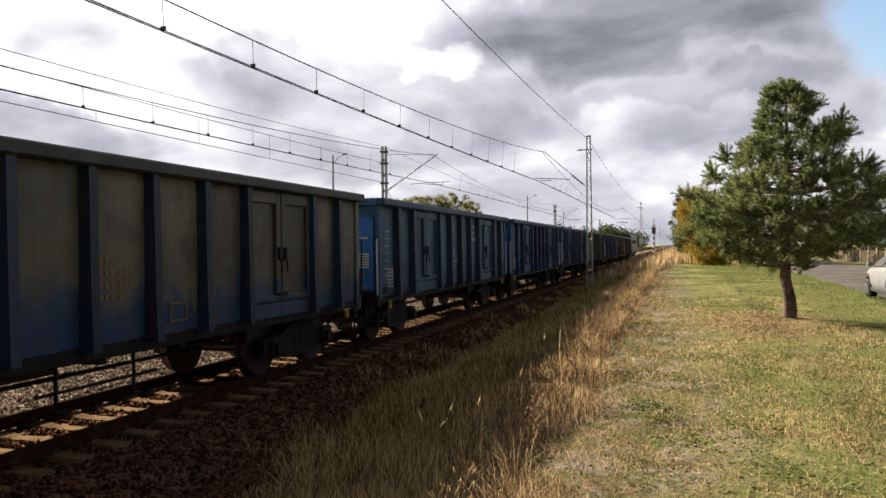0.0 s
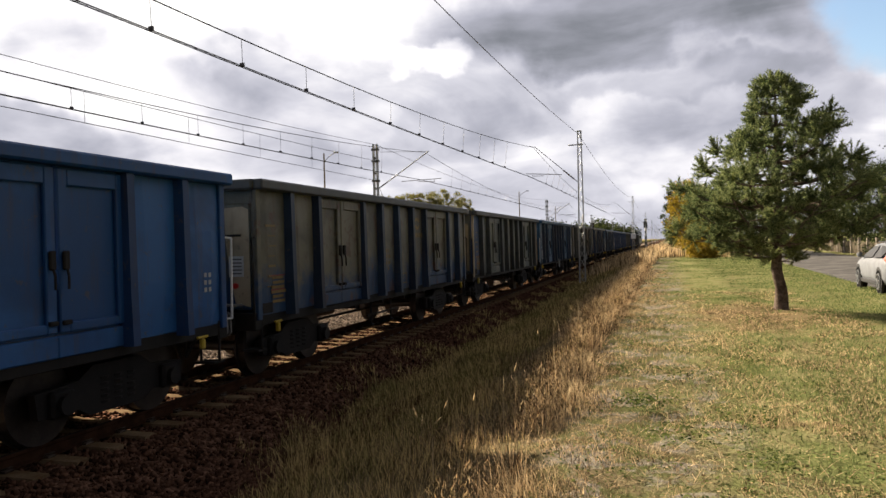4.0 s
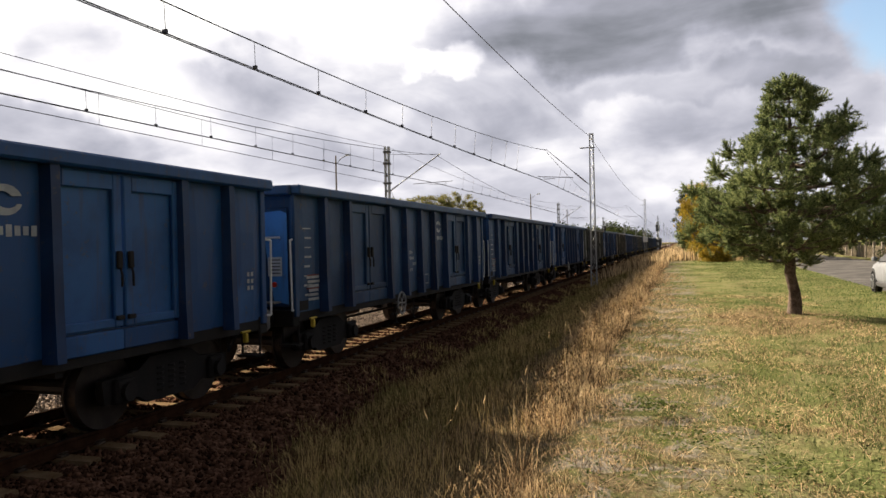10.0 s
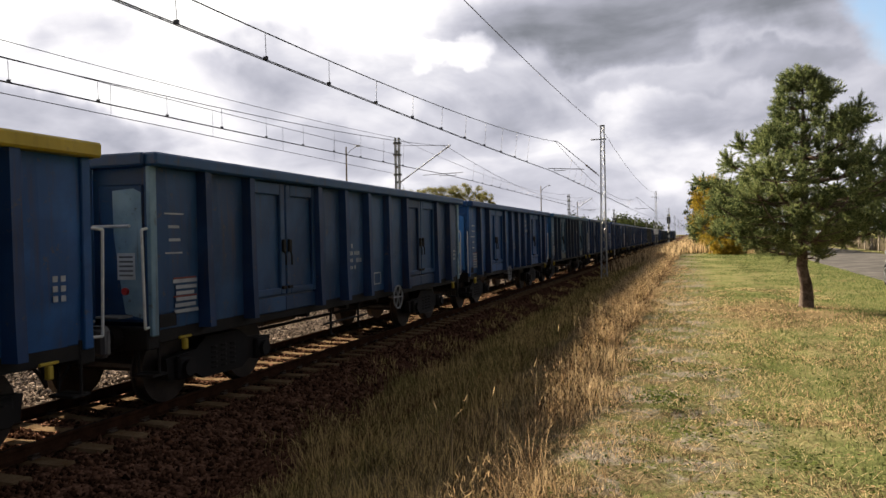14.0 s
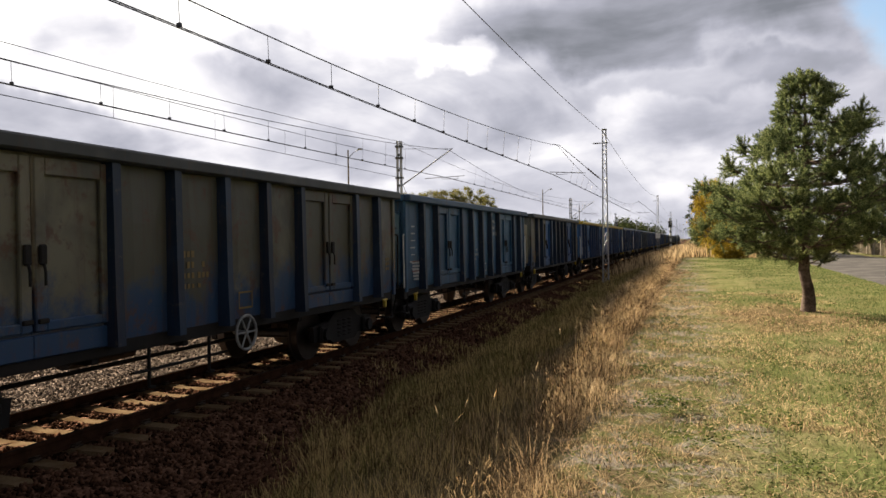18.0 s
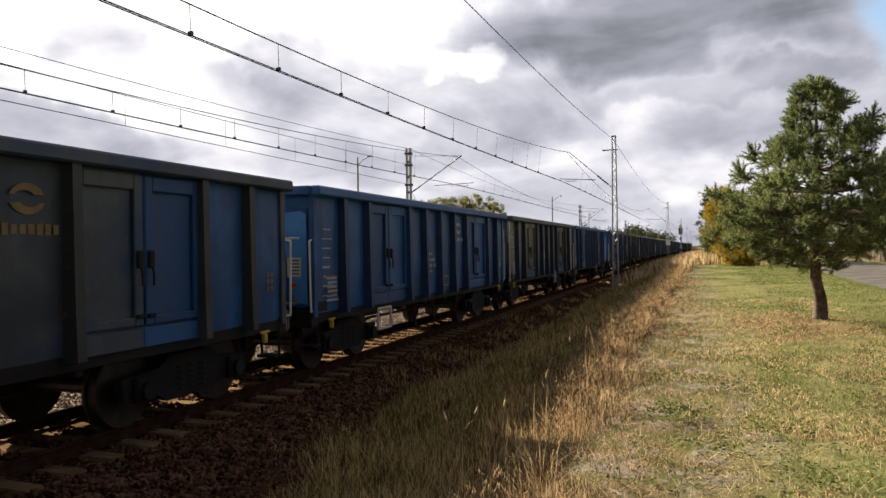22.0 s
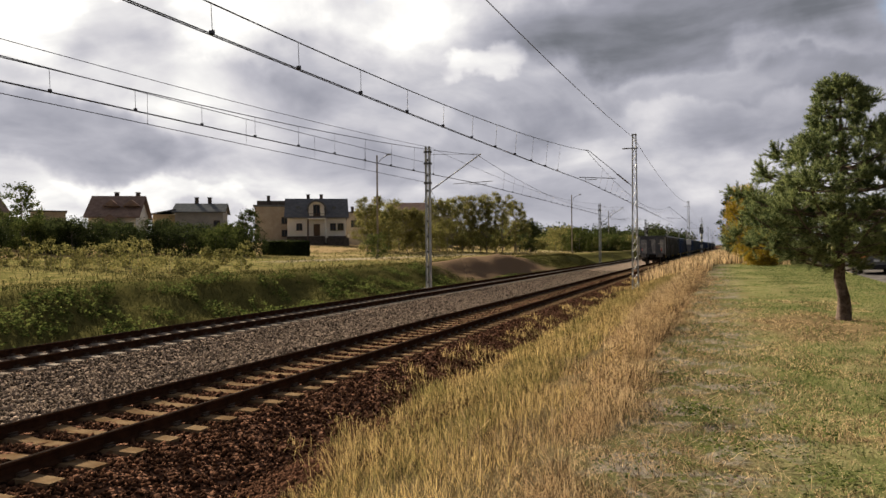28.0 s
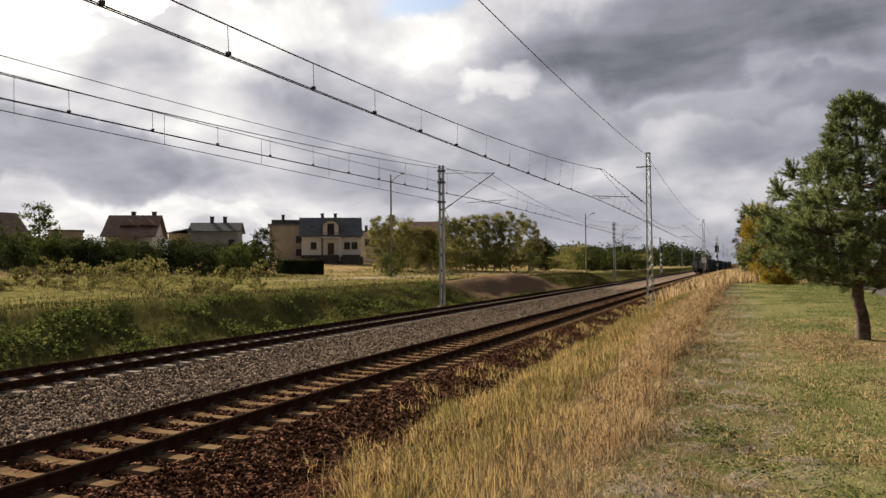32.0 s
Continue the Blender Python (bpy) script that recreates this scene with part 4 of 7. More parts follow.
for k in range(8, -27, -1):
    w = copy_thing(pattern, Matrix())
    kids = [w, *w.children_recursive]
    coat = PAINTS[k]
    names = {p.name.split(".")[0] for p in painted} | {"corner_handrail", "end_handrail", "door_handle"}
    r = random.Random(k)
    for o in kids:
        if o.data and o.name.split(".")[0] in names:
            tone, base_name = coat, o.name.split(".")[0]
            bay = int(round((o.matrix_basis.translation.y + LENGTH / 2) / BAY))
            if base_name in ("door_leaf", "side_panel", "door_threshold"):
                tone = BAYS.get(k, {}).get(bay, coat)
                if base_name == "door_threshold" and (k in (-22, -2, -7, -13)):
                    tone = OLIVE
            # posts take tones darkened for flank shade; on OLIVEBLUE they are blue too
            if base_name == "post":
                tone = PANEL_POSTSHADE_BLUE if coat in (BLUE, NAVY) else POSTSHADE_DARKBLUE if coat in (OLIVEBLUE, STEELBLUE, TEAL) else RIM_POSTSHADE_GREY
            if base_name in ("bleached_paint", "corner_strip", "corner_post"):
                tone = END_TONES[k] if k in END_TONES else TAN if coat in (OLIVE, OLIVEBLUE, BROWN) else PATCH if coat is SLATE else PALEBLUE
                if base_name != "bleached_paint" and (coat in (BLUE, NAVY) and k != -15 or base_name == "corner_post" and k not in (-2, -15, -22, -23, -26)):
                    tone = coat
            if base_name in ("end_panel", "end_post", "end_rim") and coat is SLATE:
                tone = ENDGREY
            if base_name == "door_handle":
                tone = PALE_GREY if k in (-22, -26) else UNDER
            if base_name in ("corner_handrail", "end_handrail"):
                tone = UNDER if coat in (OLIVE, OLIVEBLUE, BROWN, TEAL) else GRIP
            # these rims are dark grey in themselves
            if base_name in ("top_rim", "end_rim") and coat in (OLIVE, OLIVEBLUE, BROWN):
                tone = RIM_POSTSHADE_GREY
            if base_name in ("top_rim", "end_rim") and k in (-16, -17):
                tone = YELLOW
            o.material_slots[0].link = "OBJECT"
            o.material_slots[0].material = tone
    tagged(w, TONES[id(coat)] + " high-sided open goods wagon with worn paint", "wagon", "wagons of the goods train")
    extras(w, k)
    if k in (-16, -17):
        tagged(w, "blue high-sided open wagon with a yellow rim and big white blocks")
        y0 = -LENGTH / 2
        for b in (5.5, 6.5, 7.5):
            marks("white_block", [(y0 + b * BAY - 0.22, 2.12, 0.13, 0.62), (y0 + b * BAY + 0.18, 2.2, 0.13, 0.46), (y0 + b * BAY, 2.37, 0.3, 0.12), (y0 + b * BAY, 1.72, 0.8, 0.11)], WHITE, w, WALL + 0.016, "white block shape")
    if k == -26:
        tagged(w, "dark slate-grey last wagon with red and white tail boards")
        for x in (-1.08, 0.98):
            bm = bmesh.new()
            y = -LENGTH / 2 - 0.10
            cube(bm, x - 0.09, x + 0.09, y - 0.02, y, 1.50, 1.74)
            board = part("tail_board", bm, RED, w, "red tail board with white side triangles")
            for s in (1, -1):
                bm = bmesh.new()
                prism(bm, [(x - s * 0.088, 1.505), (x - s * 0.088, 1.735), (x - s * 0.012, 1.62)], 1, y - 0.025, y - 0.021)
                part("white_triangle", bm, GRIP, board)
    WAGONS.append((k, w))
for o in reversed(order):
    bpy.data.objects.remove(o)


def train_y(k, t):
    """Middle of wagon k along the track."""
    return SPEED * t + 0.6 * max(0.0, t - 23.0) ** 1.55 + 0.40 + PITCH * k + SLACK.get(k, 0.0) - LENGTH / 2 - 0.02
# ---- overhead line: masts, brackets, wires ----
def wire(name, pts, r, label, parent=None, sides=5):
    """A hanging wire through points, one mesh swept along them."""
    pts = np.asarray(pts, float)
    ang = np.linspace(0, 2 * np.pi, sides, endpoint=False)
    t = np.gradient(pts, axis=0)
    t /= np.linalg.norm(t, axis=1, keepdims=True)
    side = np.cross(t, (0, 0, 1.0))
    side /= np.linalg.norm(side, axis=1, keepdims=True)
    up = np.cross(side, t)
    ring = pts[:, None] + r * (np.cos(ang)[None, :, None] * side[:, None] + np.sin(ang)[None, :, None] * up[:, None])
    k = len(pts)
    a = (np.arange(k - 1)[:, None] * sides + np.arange(sides)[None])
    b = (np.arange(k - 1)[:, None] * sides + (np.arange(sides)[None] + 1) % sides)
    ob = raw(name, ring.reshape(-1, 3), np.stack([a, b, b + sides, a + sides], -1).reshape(-1, 4), WIRE)
    if parent:
        ob.parent = parent
        return tagged(ob, label)
    return tagged(ob, label, "wire")


MASTS = (-24.0, 40.4, 105.0, 170.0, 236.0, 301.0, 366.0, 432.0)


def sagging(x, low, high):
    """Heights of a wire that hangs from mast to mast."""
    out = []
    for a, b in zip(MASTS, MASTS[1:]):
        for u in np.linspace(0, 1, 25)[:-1]:
            out.append((x, a + u * (b - a), low + (high - low) * (2 * u - 1) ** 2))
    return out


for c, dx, dz, lab in ((TRACKS[0], 0.45, 0.0, "near"), (TRACKS[1], 0.35, 0.10, "far")):
    line = empty("overhead_line", "dark copper overhead line with droppers above the %s track" % lab, "overhead line", "overhead lines")
    mess = [(c + dx * min(1.0, abs(y - 8.2) / 32.0), y, z) for _, y, z in sagging(c, 5.46 + dz, 6.86 + dz)]
    wire("carrier_cable", mess, 0.013, "dark carrier cable", line)
    for s in (-0.03, 0.03):
        contact = [(c + s + 0.2 * math.sin((y - 8.2) * math.pi / 65), y, 4.98 + dz + 0.28 * ((y - 8.2) / 32.0) ** 2 * (1 if abs(y - 8.2) < 33 else 0)
                    + (0.28 if abs(y - 8.2) >= 33 else 0)) for _, y, _ in mess]
        wire("contact_wire", contact, 0.011, "smooth contact wire", line)
    cm, cc = np.array(mess), np.array(contact)
    for y in np.arange(-20, 100, 2.45):
        if min(abs(y - v) for v in MASTS) < 5:
            continue
        zt, zb = np.interp(y, cm[:, 1], cm[:, 2]), np.interp(y, cc[:, 1], cc[:, 2])
        xb = np.interp(y, cc[:, 1], cc[:, 0])
        bm = bmesh.new()
        tube(bm, (xb, y, zb - 0.03), (np.interp(y, cm[:, 1], cm[:, 0]), y, zt), 0.006, 5)
        cube(bm, xb - 0.05, xb + 0.03, y - 0.02, y + 0.02, zb - 0.01, zb + 0.06)
        part("dropper", bm, WIRE, line)

# the section that ends at the far mast
line = empty("terminating_line", "overhead line that ends on the far mast", "overhead line", "overhead lines")
ends = []
for name, z0, z1, sag in (("carrier_cable", 6.15, 6.62, 0.35), ("contact_wire", 5.02, 5.46, 0.05)):
    pts = [(-13.9 - 2.3 * u, -24 + 64.4 * u, z0 + (z1 - z0) * u - sag * 4 * u * (1 - u)) for u in np.linspace(0, 1, 30)]
    ends.append(np.array(pts))
    wire(name, pts, 0.012, "dark cable", line)
for y in np.arange(2, 36, 4.9):
    bm = bmesh.new()
    p = [[np.interp(y, e[:, 1], e[:, i]) for i in (0, 2)] for e in ends]
    tube(bm, (p[0][0], y, p[0][1]), (p[1][0], y, p[1][1]), 0.006, 5)
    part("dropper", bm, WIRE, line)
for x, hi, lo in ((-4.45, 7.42, 6.62), (-16.2, 7.58, 6.75)):
    wire("feeder_cable", sagging(x, lo, hi), 0.011, "dark feeder cable slung between the mast tops")


def insulator(bm, a, b, r=0.06):
    a, b = Vector(a), Vector(b)
    for i in range(5):
        p, q = a.lerp(b, i / 5), a.lerp(b, (i + 0.6) / 5)
        tube(bm, p, q, r, 8, r * 0.5)
    tube(bm, a, b, r * 0.35, 6)


def lattice_mast(y, x=-4.42, base=-0.75, top=7.55, sign=-1, c=TRACKS[0]):
    """Tapered four-legged lattice mast with a bracket over the track."""
    mast = empty("lattice_mast", "grey galvanised steel lattice mast of the overhead line", "railway mast", "lattice masts", m=pose(x, y, base))
    h = top - base

    def corner(i, z):
        w = 0.155 - 0.065 * z / h
        return Vector((w * (-1 if i in (0, 3) else 1), w * (-1 if i < 2 else 1), z))
    for i in range(4):
        bm = bmesh.new()
        a, b = corner(i, 0), corner(i, h)
        tube(bm, a, b, 0.028, 4)
        part("leg", bm, STEEL, mast)
    steps = 17
    for s in range(4):
        bm = bmesh.new()
        for j in range(steps):
            a, b = (s, (s + 1) % 4) if j % 2 == 0 else ((s + 1) % 4, s)
            tube(bm, corner(a, h * j / steps), corner(b, h * (j + 1) / steps), 0.014, 4)
        tagged(part("lacing", bm, STEEL, mast), kind="stuff")
    bm = bmesh.new()
    cube(bm, -0.32, 0.32, -0.32, 0.32, -0.25, 0.06, 0.03)
    part("footing", bm, SLEEPER_PALE, mast)
    bm = bmesh.new()
    cube(bm, -0.13, 0.13, -0.13, 0.13, h, h + 0.05, 0.01)
    part("cap", bm, STEEL, mast)
    zb = -base
    bm = bmesh.new()
    bent(bm, [(-0.15, 0, 4.85 + zb), (-2.42, 0, 6.86 + zb), (-2.75, 0, 6.92 + zb)], 0.018)
    strut = part("bracket_strut", bm, DARKSTEEL, mast)
    bm = bmesh.new()
    insulator(bm, (-0.35, 0, 5.02 + zb), (-0.95, 0, 5.55 + zb))
    part("insulator", bm, PORCELAIN, strut, "dark brown ribbed insulator")
    bm = bmesh.new()
    bent(bm, [(-1.0, 0, 5.28 + zb), (-2.95, 0, 5.42 + zb)], 0.02)
    bent(bm, [(-2.6, 0, 5.40 + zb), (-2.6, 0, 5.27 + zb), (-2.0, 0, 5.27 + zb)], 0.015)
    part("steady_arm", bm, DARKSTEEL, mast)
    bm = bmesh.new()
    tube(bm, (0.2, 0, 6.85 + zb), (-0.62, 0, 6.85 + zb), 0.03, 6)
    insulator(bm, (-0.40, 0, 6.85 + zb), (-0.62, 0, 6.85 + zb), 0.05)
    part("feeder_arm", bm, DARKSTEEL, mast)
    return mast


def twin_mast(y, x=-16.3, base=-0.85, top=7.62):
    """Two channel sections side by side, with a long raking strut."""
    mast = empty("channel_mast", "pale steel twin-channel mast of the overhead line", "railway mast", "channel masts", m=pose(x, y, base))
    zb, h = -base, top - base
    for dx in (-0.11, 0.11):
        bm = bmesh.new()
        prism(bm, [(dx - 0.05, -0.09), (dx + 0.05, -0.09), (dx + 0.05, 0.09), (dx - 0.05, 0.09)], 2, 0, h)
        part("channel", bm, STEEL, mast)
    for z in np.arange(0.4, h, 0.9):
        bm = bmesh.new()
        cube(bm, -0.06, 0.06, -0.06, 0.06, z, z + 0.12)
        part("batten_plate", bm, DARKSTEEL, mast)
    bm = bmesh.new()
    cube(bm, -0.4, 0.4, -0.35, 0.35, -0.3, 0.12, 0.04)
    part("footing", bm, SLEEPER_PALE, mast)
    bm = bmesh.new()
    tube(bm, (0.15, 0, 5.0 + zb), (3.3, 0, 7.02 + zb), 0.035, 8)
    strut = part("raking_strut", bm, STEEL, mast)
    bm = bmesh.new()
    insulator(bm, (0.3, 0, 5.1 + zb), (0.75, 0, 5.38 + zb))
    part("insulator", bm, PORCELAIN, strut)
    bm = bmesh.new()
    bent(bm, [(0.15, 0, 7.15 + zb), (3.2, 0, 7.0 + zb)], 0.012)
    part("tie_rod", bm, DARKSTEEL, mast)
    bm = bmesh.new()
    bent(bm, [(1.6, 0, 5.35 + zb), (4.0, 0, 5.42 + zb)], 0.018)
    bent(bm, [(3.6, 0, 5.40 + zb), (3.6, 0, 5.25 + zb), (2.6, 0, 5.30 + zb)], 0.014)
    part("steady_arm", bm, DARKSTEEL, mast)
    for z in (7.3, 6.62, 5.46):
        bm = bmesh.new()
        cube(bm, -0.22, 0.22, -0.13, 0.13, z + zb - 0.06, z + zb + 0.06, 0.01)
        part("collar", bm, DARKSTEEL, mast)
    for dx in (0.25, 0.55):
        bm = bmesh.new()
        tube(bm, (0.12, 0, 5.2 + zb), (dx + 1.0, 4.0, 0.2), 0.008, 4)
        part("stay", bm, WIRE, mast)
    return mast


for y in MASTS[1:]:
    lattice_mast(y)
    twin_mast(y)

SIGNALWHITE = plain("white_signal_paint", (0.84, 0.85, 0.84), 0.5)
for x, y in ((-16.4, 173.0), (-4.6, 173.0)):
    base = -0.8
    sig = empty("light_signal", "railway light signal with a black and white banded post", "railway signal", "light signals", m=pose(x, y, base))
    for i in range(8):
        bm = bmesh.new()
        tube(bm, (0, 0, 0.62 * i), (0, 0, 0.62 * (i + 1)), 0.22, 10)
        part("post_band", bm, SIGNALWHITE if i % 2 else UNDER, sig)
    bm = bmesh.new()
    cube(bm, -0.42, 0.42, -0.22, 0.12, 4.96, 6.5, 0.12)
    head = part("signal_head", bm, UNDER, sig, "black signal head seen from behind")
    bm = bmesh.new()
    cube(bm, -0.34, 0.34, -0.25, -0.222, 6.55, 7.05, 0.05)
    part("number_plate", bm, SIGNALWHITE, head)
    for z in (5.3, 5.75, 6.2):
        bm = bmesh.new()
        tube(bm, (0, 0.12, z), (0, 0.42, z + 0.03), 0.16, 12)
        part("lamp_hood", bm, UNDER, head)
bm = bmesh.new()
cube(bm, -4.72, -4.12, 104.65, 104.70, 1.75, 2.45, 0.01)
tagged(new("white_marker_plate", mesh_of("white_marker_plate", bm, SIGNALWHITE)), "white square marker plate fixed to a lattice mast", "sign")

def street_lamp(x, y, top):
    base = float(gz(x, y))
    lamp = empty("street_lamp", "tall grey lamp post with a short curved arm", "street lamp", "street lamps", m=pose(x, y, base - 0.1))
    h = top - base
    bm = bmesh.new()
    tube(bm, (0, 0, 0), (0, 0, h), 0.13, 8, 0.075)
    part("pole", bm, SLEEPER_PALE, lamp)
    bm = bmesh.new()
    bent(bm, [(0, 0, h - 0.9), (0.7, -0.2, h - 0.35), (1.4, -0.3, h - 0.05)], 0.035)
    arm = part("arm", bm, DARKSTEEL, lamp)
    bm = bmesh.new()
    cube(bm, 1.3, 1.75, -0.45, -0.2, h - 0.10, h + 0.06, 0.03)
    part("lamp_head", bm, STEEL, arm)


for x, y, z in ((-34, 70, 11.5), (-25, 129.5, 10.8), (-27, 188, 10.5), (-27, 250, 10.5)):
    street_lamp(x, y, z)
# ---- plants ----
def turned(k, rng):
    """k random rotation matrices."""
    q = rng.normal(size=(k, 4))
    q /= np.linalg.norm(q, axis=1, keepdims=True)
    w, x, y, z = q.T
    return np.stack([1 - 2 * (y * y + z * z), 2 * (x * y - z * w), 2 * (x * z + y * w), 2 * (x * y + z * w), 1 - 2 * (x * x + z * z), 2 * (y * z - x * w),
                     2 * (x * z - y * w), 2 * (y * z + x * w), 1 - 2 * (x * x + y * y)], -1).reshape(k, 3, 3)


def blades(x, y, z, h, w, lean, rng, curl=0.35):
    """Grass blades: a quad and a tip each, as triangles."""
    k = len(x)
    face = rng.uniform(0, 2 * np.pi, k)
    to = rng.uniform(0, 2 * np.pi, k)
    tilt = lean * np.abs(rng.normal(0, 1, k))
    side = np.stack([np.cos(face), np.sin(face), 0 * face], -1) * (w / 2)[:, None]
    push = np.stack([np.cos(to), np.sin(to), 0 * to], -1)
    foot = np.stack([x, y, z - 0.03], -1)
    mid = foot + push * (tilt * h * 0.4)[:, None] + np.array([0, 0, 1.0]) * (h * 0.55)[:, None]
    tip = mid + push * ((tilt * 0.9 + curl * rng.random(k) * 0.5) * h * 0.5)[:, None] + np.array([0, 0, 1.0]) * (h * (0.5 - 0.2 * np.minimum(tilt, 1)))[:, None]
    v = np.stack([foot - side, foot + side, mid - side * 0.8, mid + side * 0.8, tip], 1)
    f = np.array([(0, 1, 3), (0, 3, 2), (2, 3, 4)])[None] + 5 * np.arange(k)[:, None, None]
    return v.reshape(-1, 3), f.reshape(-1, 3)


def heads(x, y, z, size, rng):
    """Drooping seed heads, four thin leaves each."""
    k = len(x)
    base = np.array([(0, 0, 0), (0.055, 0, 0.45), (0, 0, 1.0), (-0.055, 0, 0.45), (0, 0.055, 0.45), (0, -0.055, 0.45)])
    f = np.array([(0, 1, 2), (0, 2, 3), (0, 4, 2), (0, 2, 5)])
    lean = rng.normal(0, 0.6, (k, 2))
    v = base[None] * size[:, None, None]
    v = v + np.concatenate([lean[:, None] * v[:, :, 2:], 0 * v[:, :, :1]], -1)
    return (v + np.stack([x, y, z], -1)[:, None]).reshape(-1, 3), (f[None] + 6 * np.arange(k)[:, None, None]).reshape(-1, 3)


def joined(*pairs):
    vs, fs, at = [], [], 0
    for v, f in pairs:
        vs.append(v), fs.append(f + at)
        at += len(v)
    return np.concatenate(vs), np.concatenate(fs)


STRAW = leafy("dry_straw", (0.085, 0.058, 0.030), (0.72, 0.54, 0.31), 0.85, 1.6, 0.08)
RUSSET = leafy("russet_grass", (0.060, 0.038, 0.021), (0.54, 0.375, 0.205), 0.85, 1.5, 0.08)
GREENISH = leafy("fading_green_grass", (0.055, 0.050, 0.017), (0.36, 0.30, 0.115), 0.85, 1.4, 0.08)
TURF = leafy("lawn_grass", (0.080, 0.115, 0.036), (0.262, 0.280, 0.112), 0.85, 0.8, 0.08)
WEED = leafy("weed_leaf", (0.040, 0.060, 0.017), (0.165, 0.190, 0.056), 0.8, 0.6, 0.08)
DULL = leafy("golden_straw", (0.070, 0.050, 0.020), (0.66, 0.49, 0.215), 0.85, 1.5, 0.08)
BANKGRASS = leafy("bank_grass_blade", (0.030, 0.034, 0.012), (0.140, 0.130, 0.045), 0.85, 0.8, 0.08, 0.10)
FIELD = leafy("field_grass", (0.065, 0.064, 0.022), (0.34, 0.28, 0.115), 0.85, 0.8, 0.08, 0.32)
rng = np.random.default_rng(11)


def strip(count, x0, x1, y0, y1, power=1.7):
    return rng.uniform(x0, x1, count), y0 + (y1 - y0) * rng.random(count) ** power


def clumpy(x, y, scale, cut):
    """Thins a scatter into tufts."""
    keep = np.array([noise.noise((a * scale, b * scale, 3.1)) for a, b in zip(x, y)]) > cut
    return x[keep], y[keep]


def lay(name, label, mat, *pairs):
    v, f = joined(*pairs)
    return tagged(raw(name, v, f, mat), label, "grass", kind="stuff")


def leaves(centres, spread, count, size, rng, flat=0.0):
    """Leaf quads scattered round centres."""
    c = np.repeat(centres, count, 0)
    k = len(c)
    s = np.repeat(np.broadcast_to(np.asarray(spread, float), (len(centres),)), count)
    d = rng.normal(0, 1, (k, 3)) * (0.55 * s)[:, None] * np.array([1, 1, 0.8])
    base = np.array([(-0.5, 0, 0), (0, -0.32, 0.06), (0.5, 0, 0), (0, 0.32, 0.06)])
    r = turned(k, rng)
    r[:, 2] *= 1 - flat
    v = np.einsum("kij,pj->kpi", r, base) * (size * rng.uniform(0.6, 1.3, k))[:, None, None] + (c + d)[:, None]
    return v.reshape(-1, 3), (np.arange(4)[None] + 4 * np.arange(k)[:, None])


# tall dry verge beside the lawn
def verge_left(y):
    """Where the tall growth of the verge begins; it widens with the distance."""
    return np.interp(y, [4.5, 9.6, 14.8, 22.0], [-1.22, -1.58, -2.0, -2.4]) + 0.35 * np.array([noise.noise((0.0, b * 0.6, 2.2)) for b in y])


def grass_foot(y):
    """Where the grass gives way to the ballast."""
    return np.interp(y, [4.5, 6.5, 8.6, 12.7, 16.0], [-3.2, -3.75, -4.55, -5.1, -5.2]) + 0.22 * np.sin(1.3 * y) + 0.12 * np.sin(3.7 * y + 1)


x, y = strip(110000, -2.6, -0.45, 2.5, 70)
left = verge_left(y) + rng.normal(0, 0.10, len(y))
x, y = x[x > left], y[x > left]
edge = np.interp(y, [5.5, 9.0, 14.0], [-0.62, -0.85, -0.95]) + 0.16 * np.sin(0.9 * y) + 0.15 * np.sin(2.7 * y + 1)
x, y = x[x < edge], y[x < edge]
edge = np.interp(y, [5.5, 9.0, 14.0], [-0.62, -0.85, -0.95]) + 0.16 * np.sin(0.9 * y) + 0.15 * np.sin(2.7 * y + 1)
h = rng.uniform(0.18, 0.55, len(x)) * np.clip((edge + 0.05 - x) / 0.55, 0.16, 1.0) * np.clip((x - verge_left(y)) / 0.35 + 0.3, 0.25, 1.0) * np.array([0.8 + 0.75 * noise.noise((a * 1.3, b * 0.8, 9.0)) for a, b in zip(x, y)])
v1 = blades(x, y, gz(x, y), h, 0.0022 + 0.00042 * y, 0.75, rng)
x2, y2 = strip(15000, -1.6, -1.0, 2.5, 60)
keep = x2 > verge_left(y2) + 0.12
x2, y2 = x2[keep], y2[keep]
v2 = heads(x2, y2, gz(x2, y2) + rng.uniform(0.18, 0.48, len(x2)), rng.uniform(0.022, 0.055, len(x2)), rng)
lay("tall_dry_grass", "tall sun-bleached dry grass along the lawn", STRAW, v1, v2)
x, y = strip(80000, -3.9, -1.0, 2.5, 70)
keep = (rng.random(len(x)) < np.interp(x, [-3.9, -2.6, -1.8], [0.10, 0.35, 1.0])) & (x > grass_foot(y))
x, y = x[keep], y[keep]
x, y = clumpy(x, y, 0.6, -0.1)
v1 = blades(x, y, gz(x, y), rng.uniform(0.15, 0.46, len(x)) * np.where(x < verge_left(y), 0.42, 1.0) * np.array([0.85 + 0.75 * noise.noise((a * 1.1, b * 0.7, 4.0)) for a, b in zip(x, y)]), 0.0022 + 0.00042 * y, 0.75, rng)
x2, y2 = strip(9000, -1.7, -1.1, 3, 60)
keep = x2 > verge_left(y2) + 0.12
x2, y2 = x2[keep], y2[keep]
v2 = heads(x2, y2, gz(x2, y2) + rng.uniform(0.15, 0.44, len(x2)), rng.uniform(0.022, 0.055, len(x2)), rng)
lay("russet_grass", "russet seeding grass in the verge", RUSSET, v1, v2)
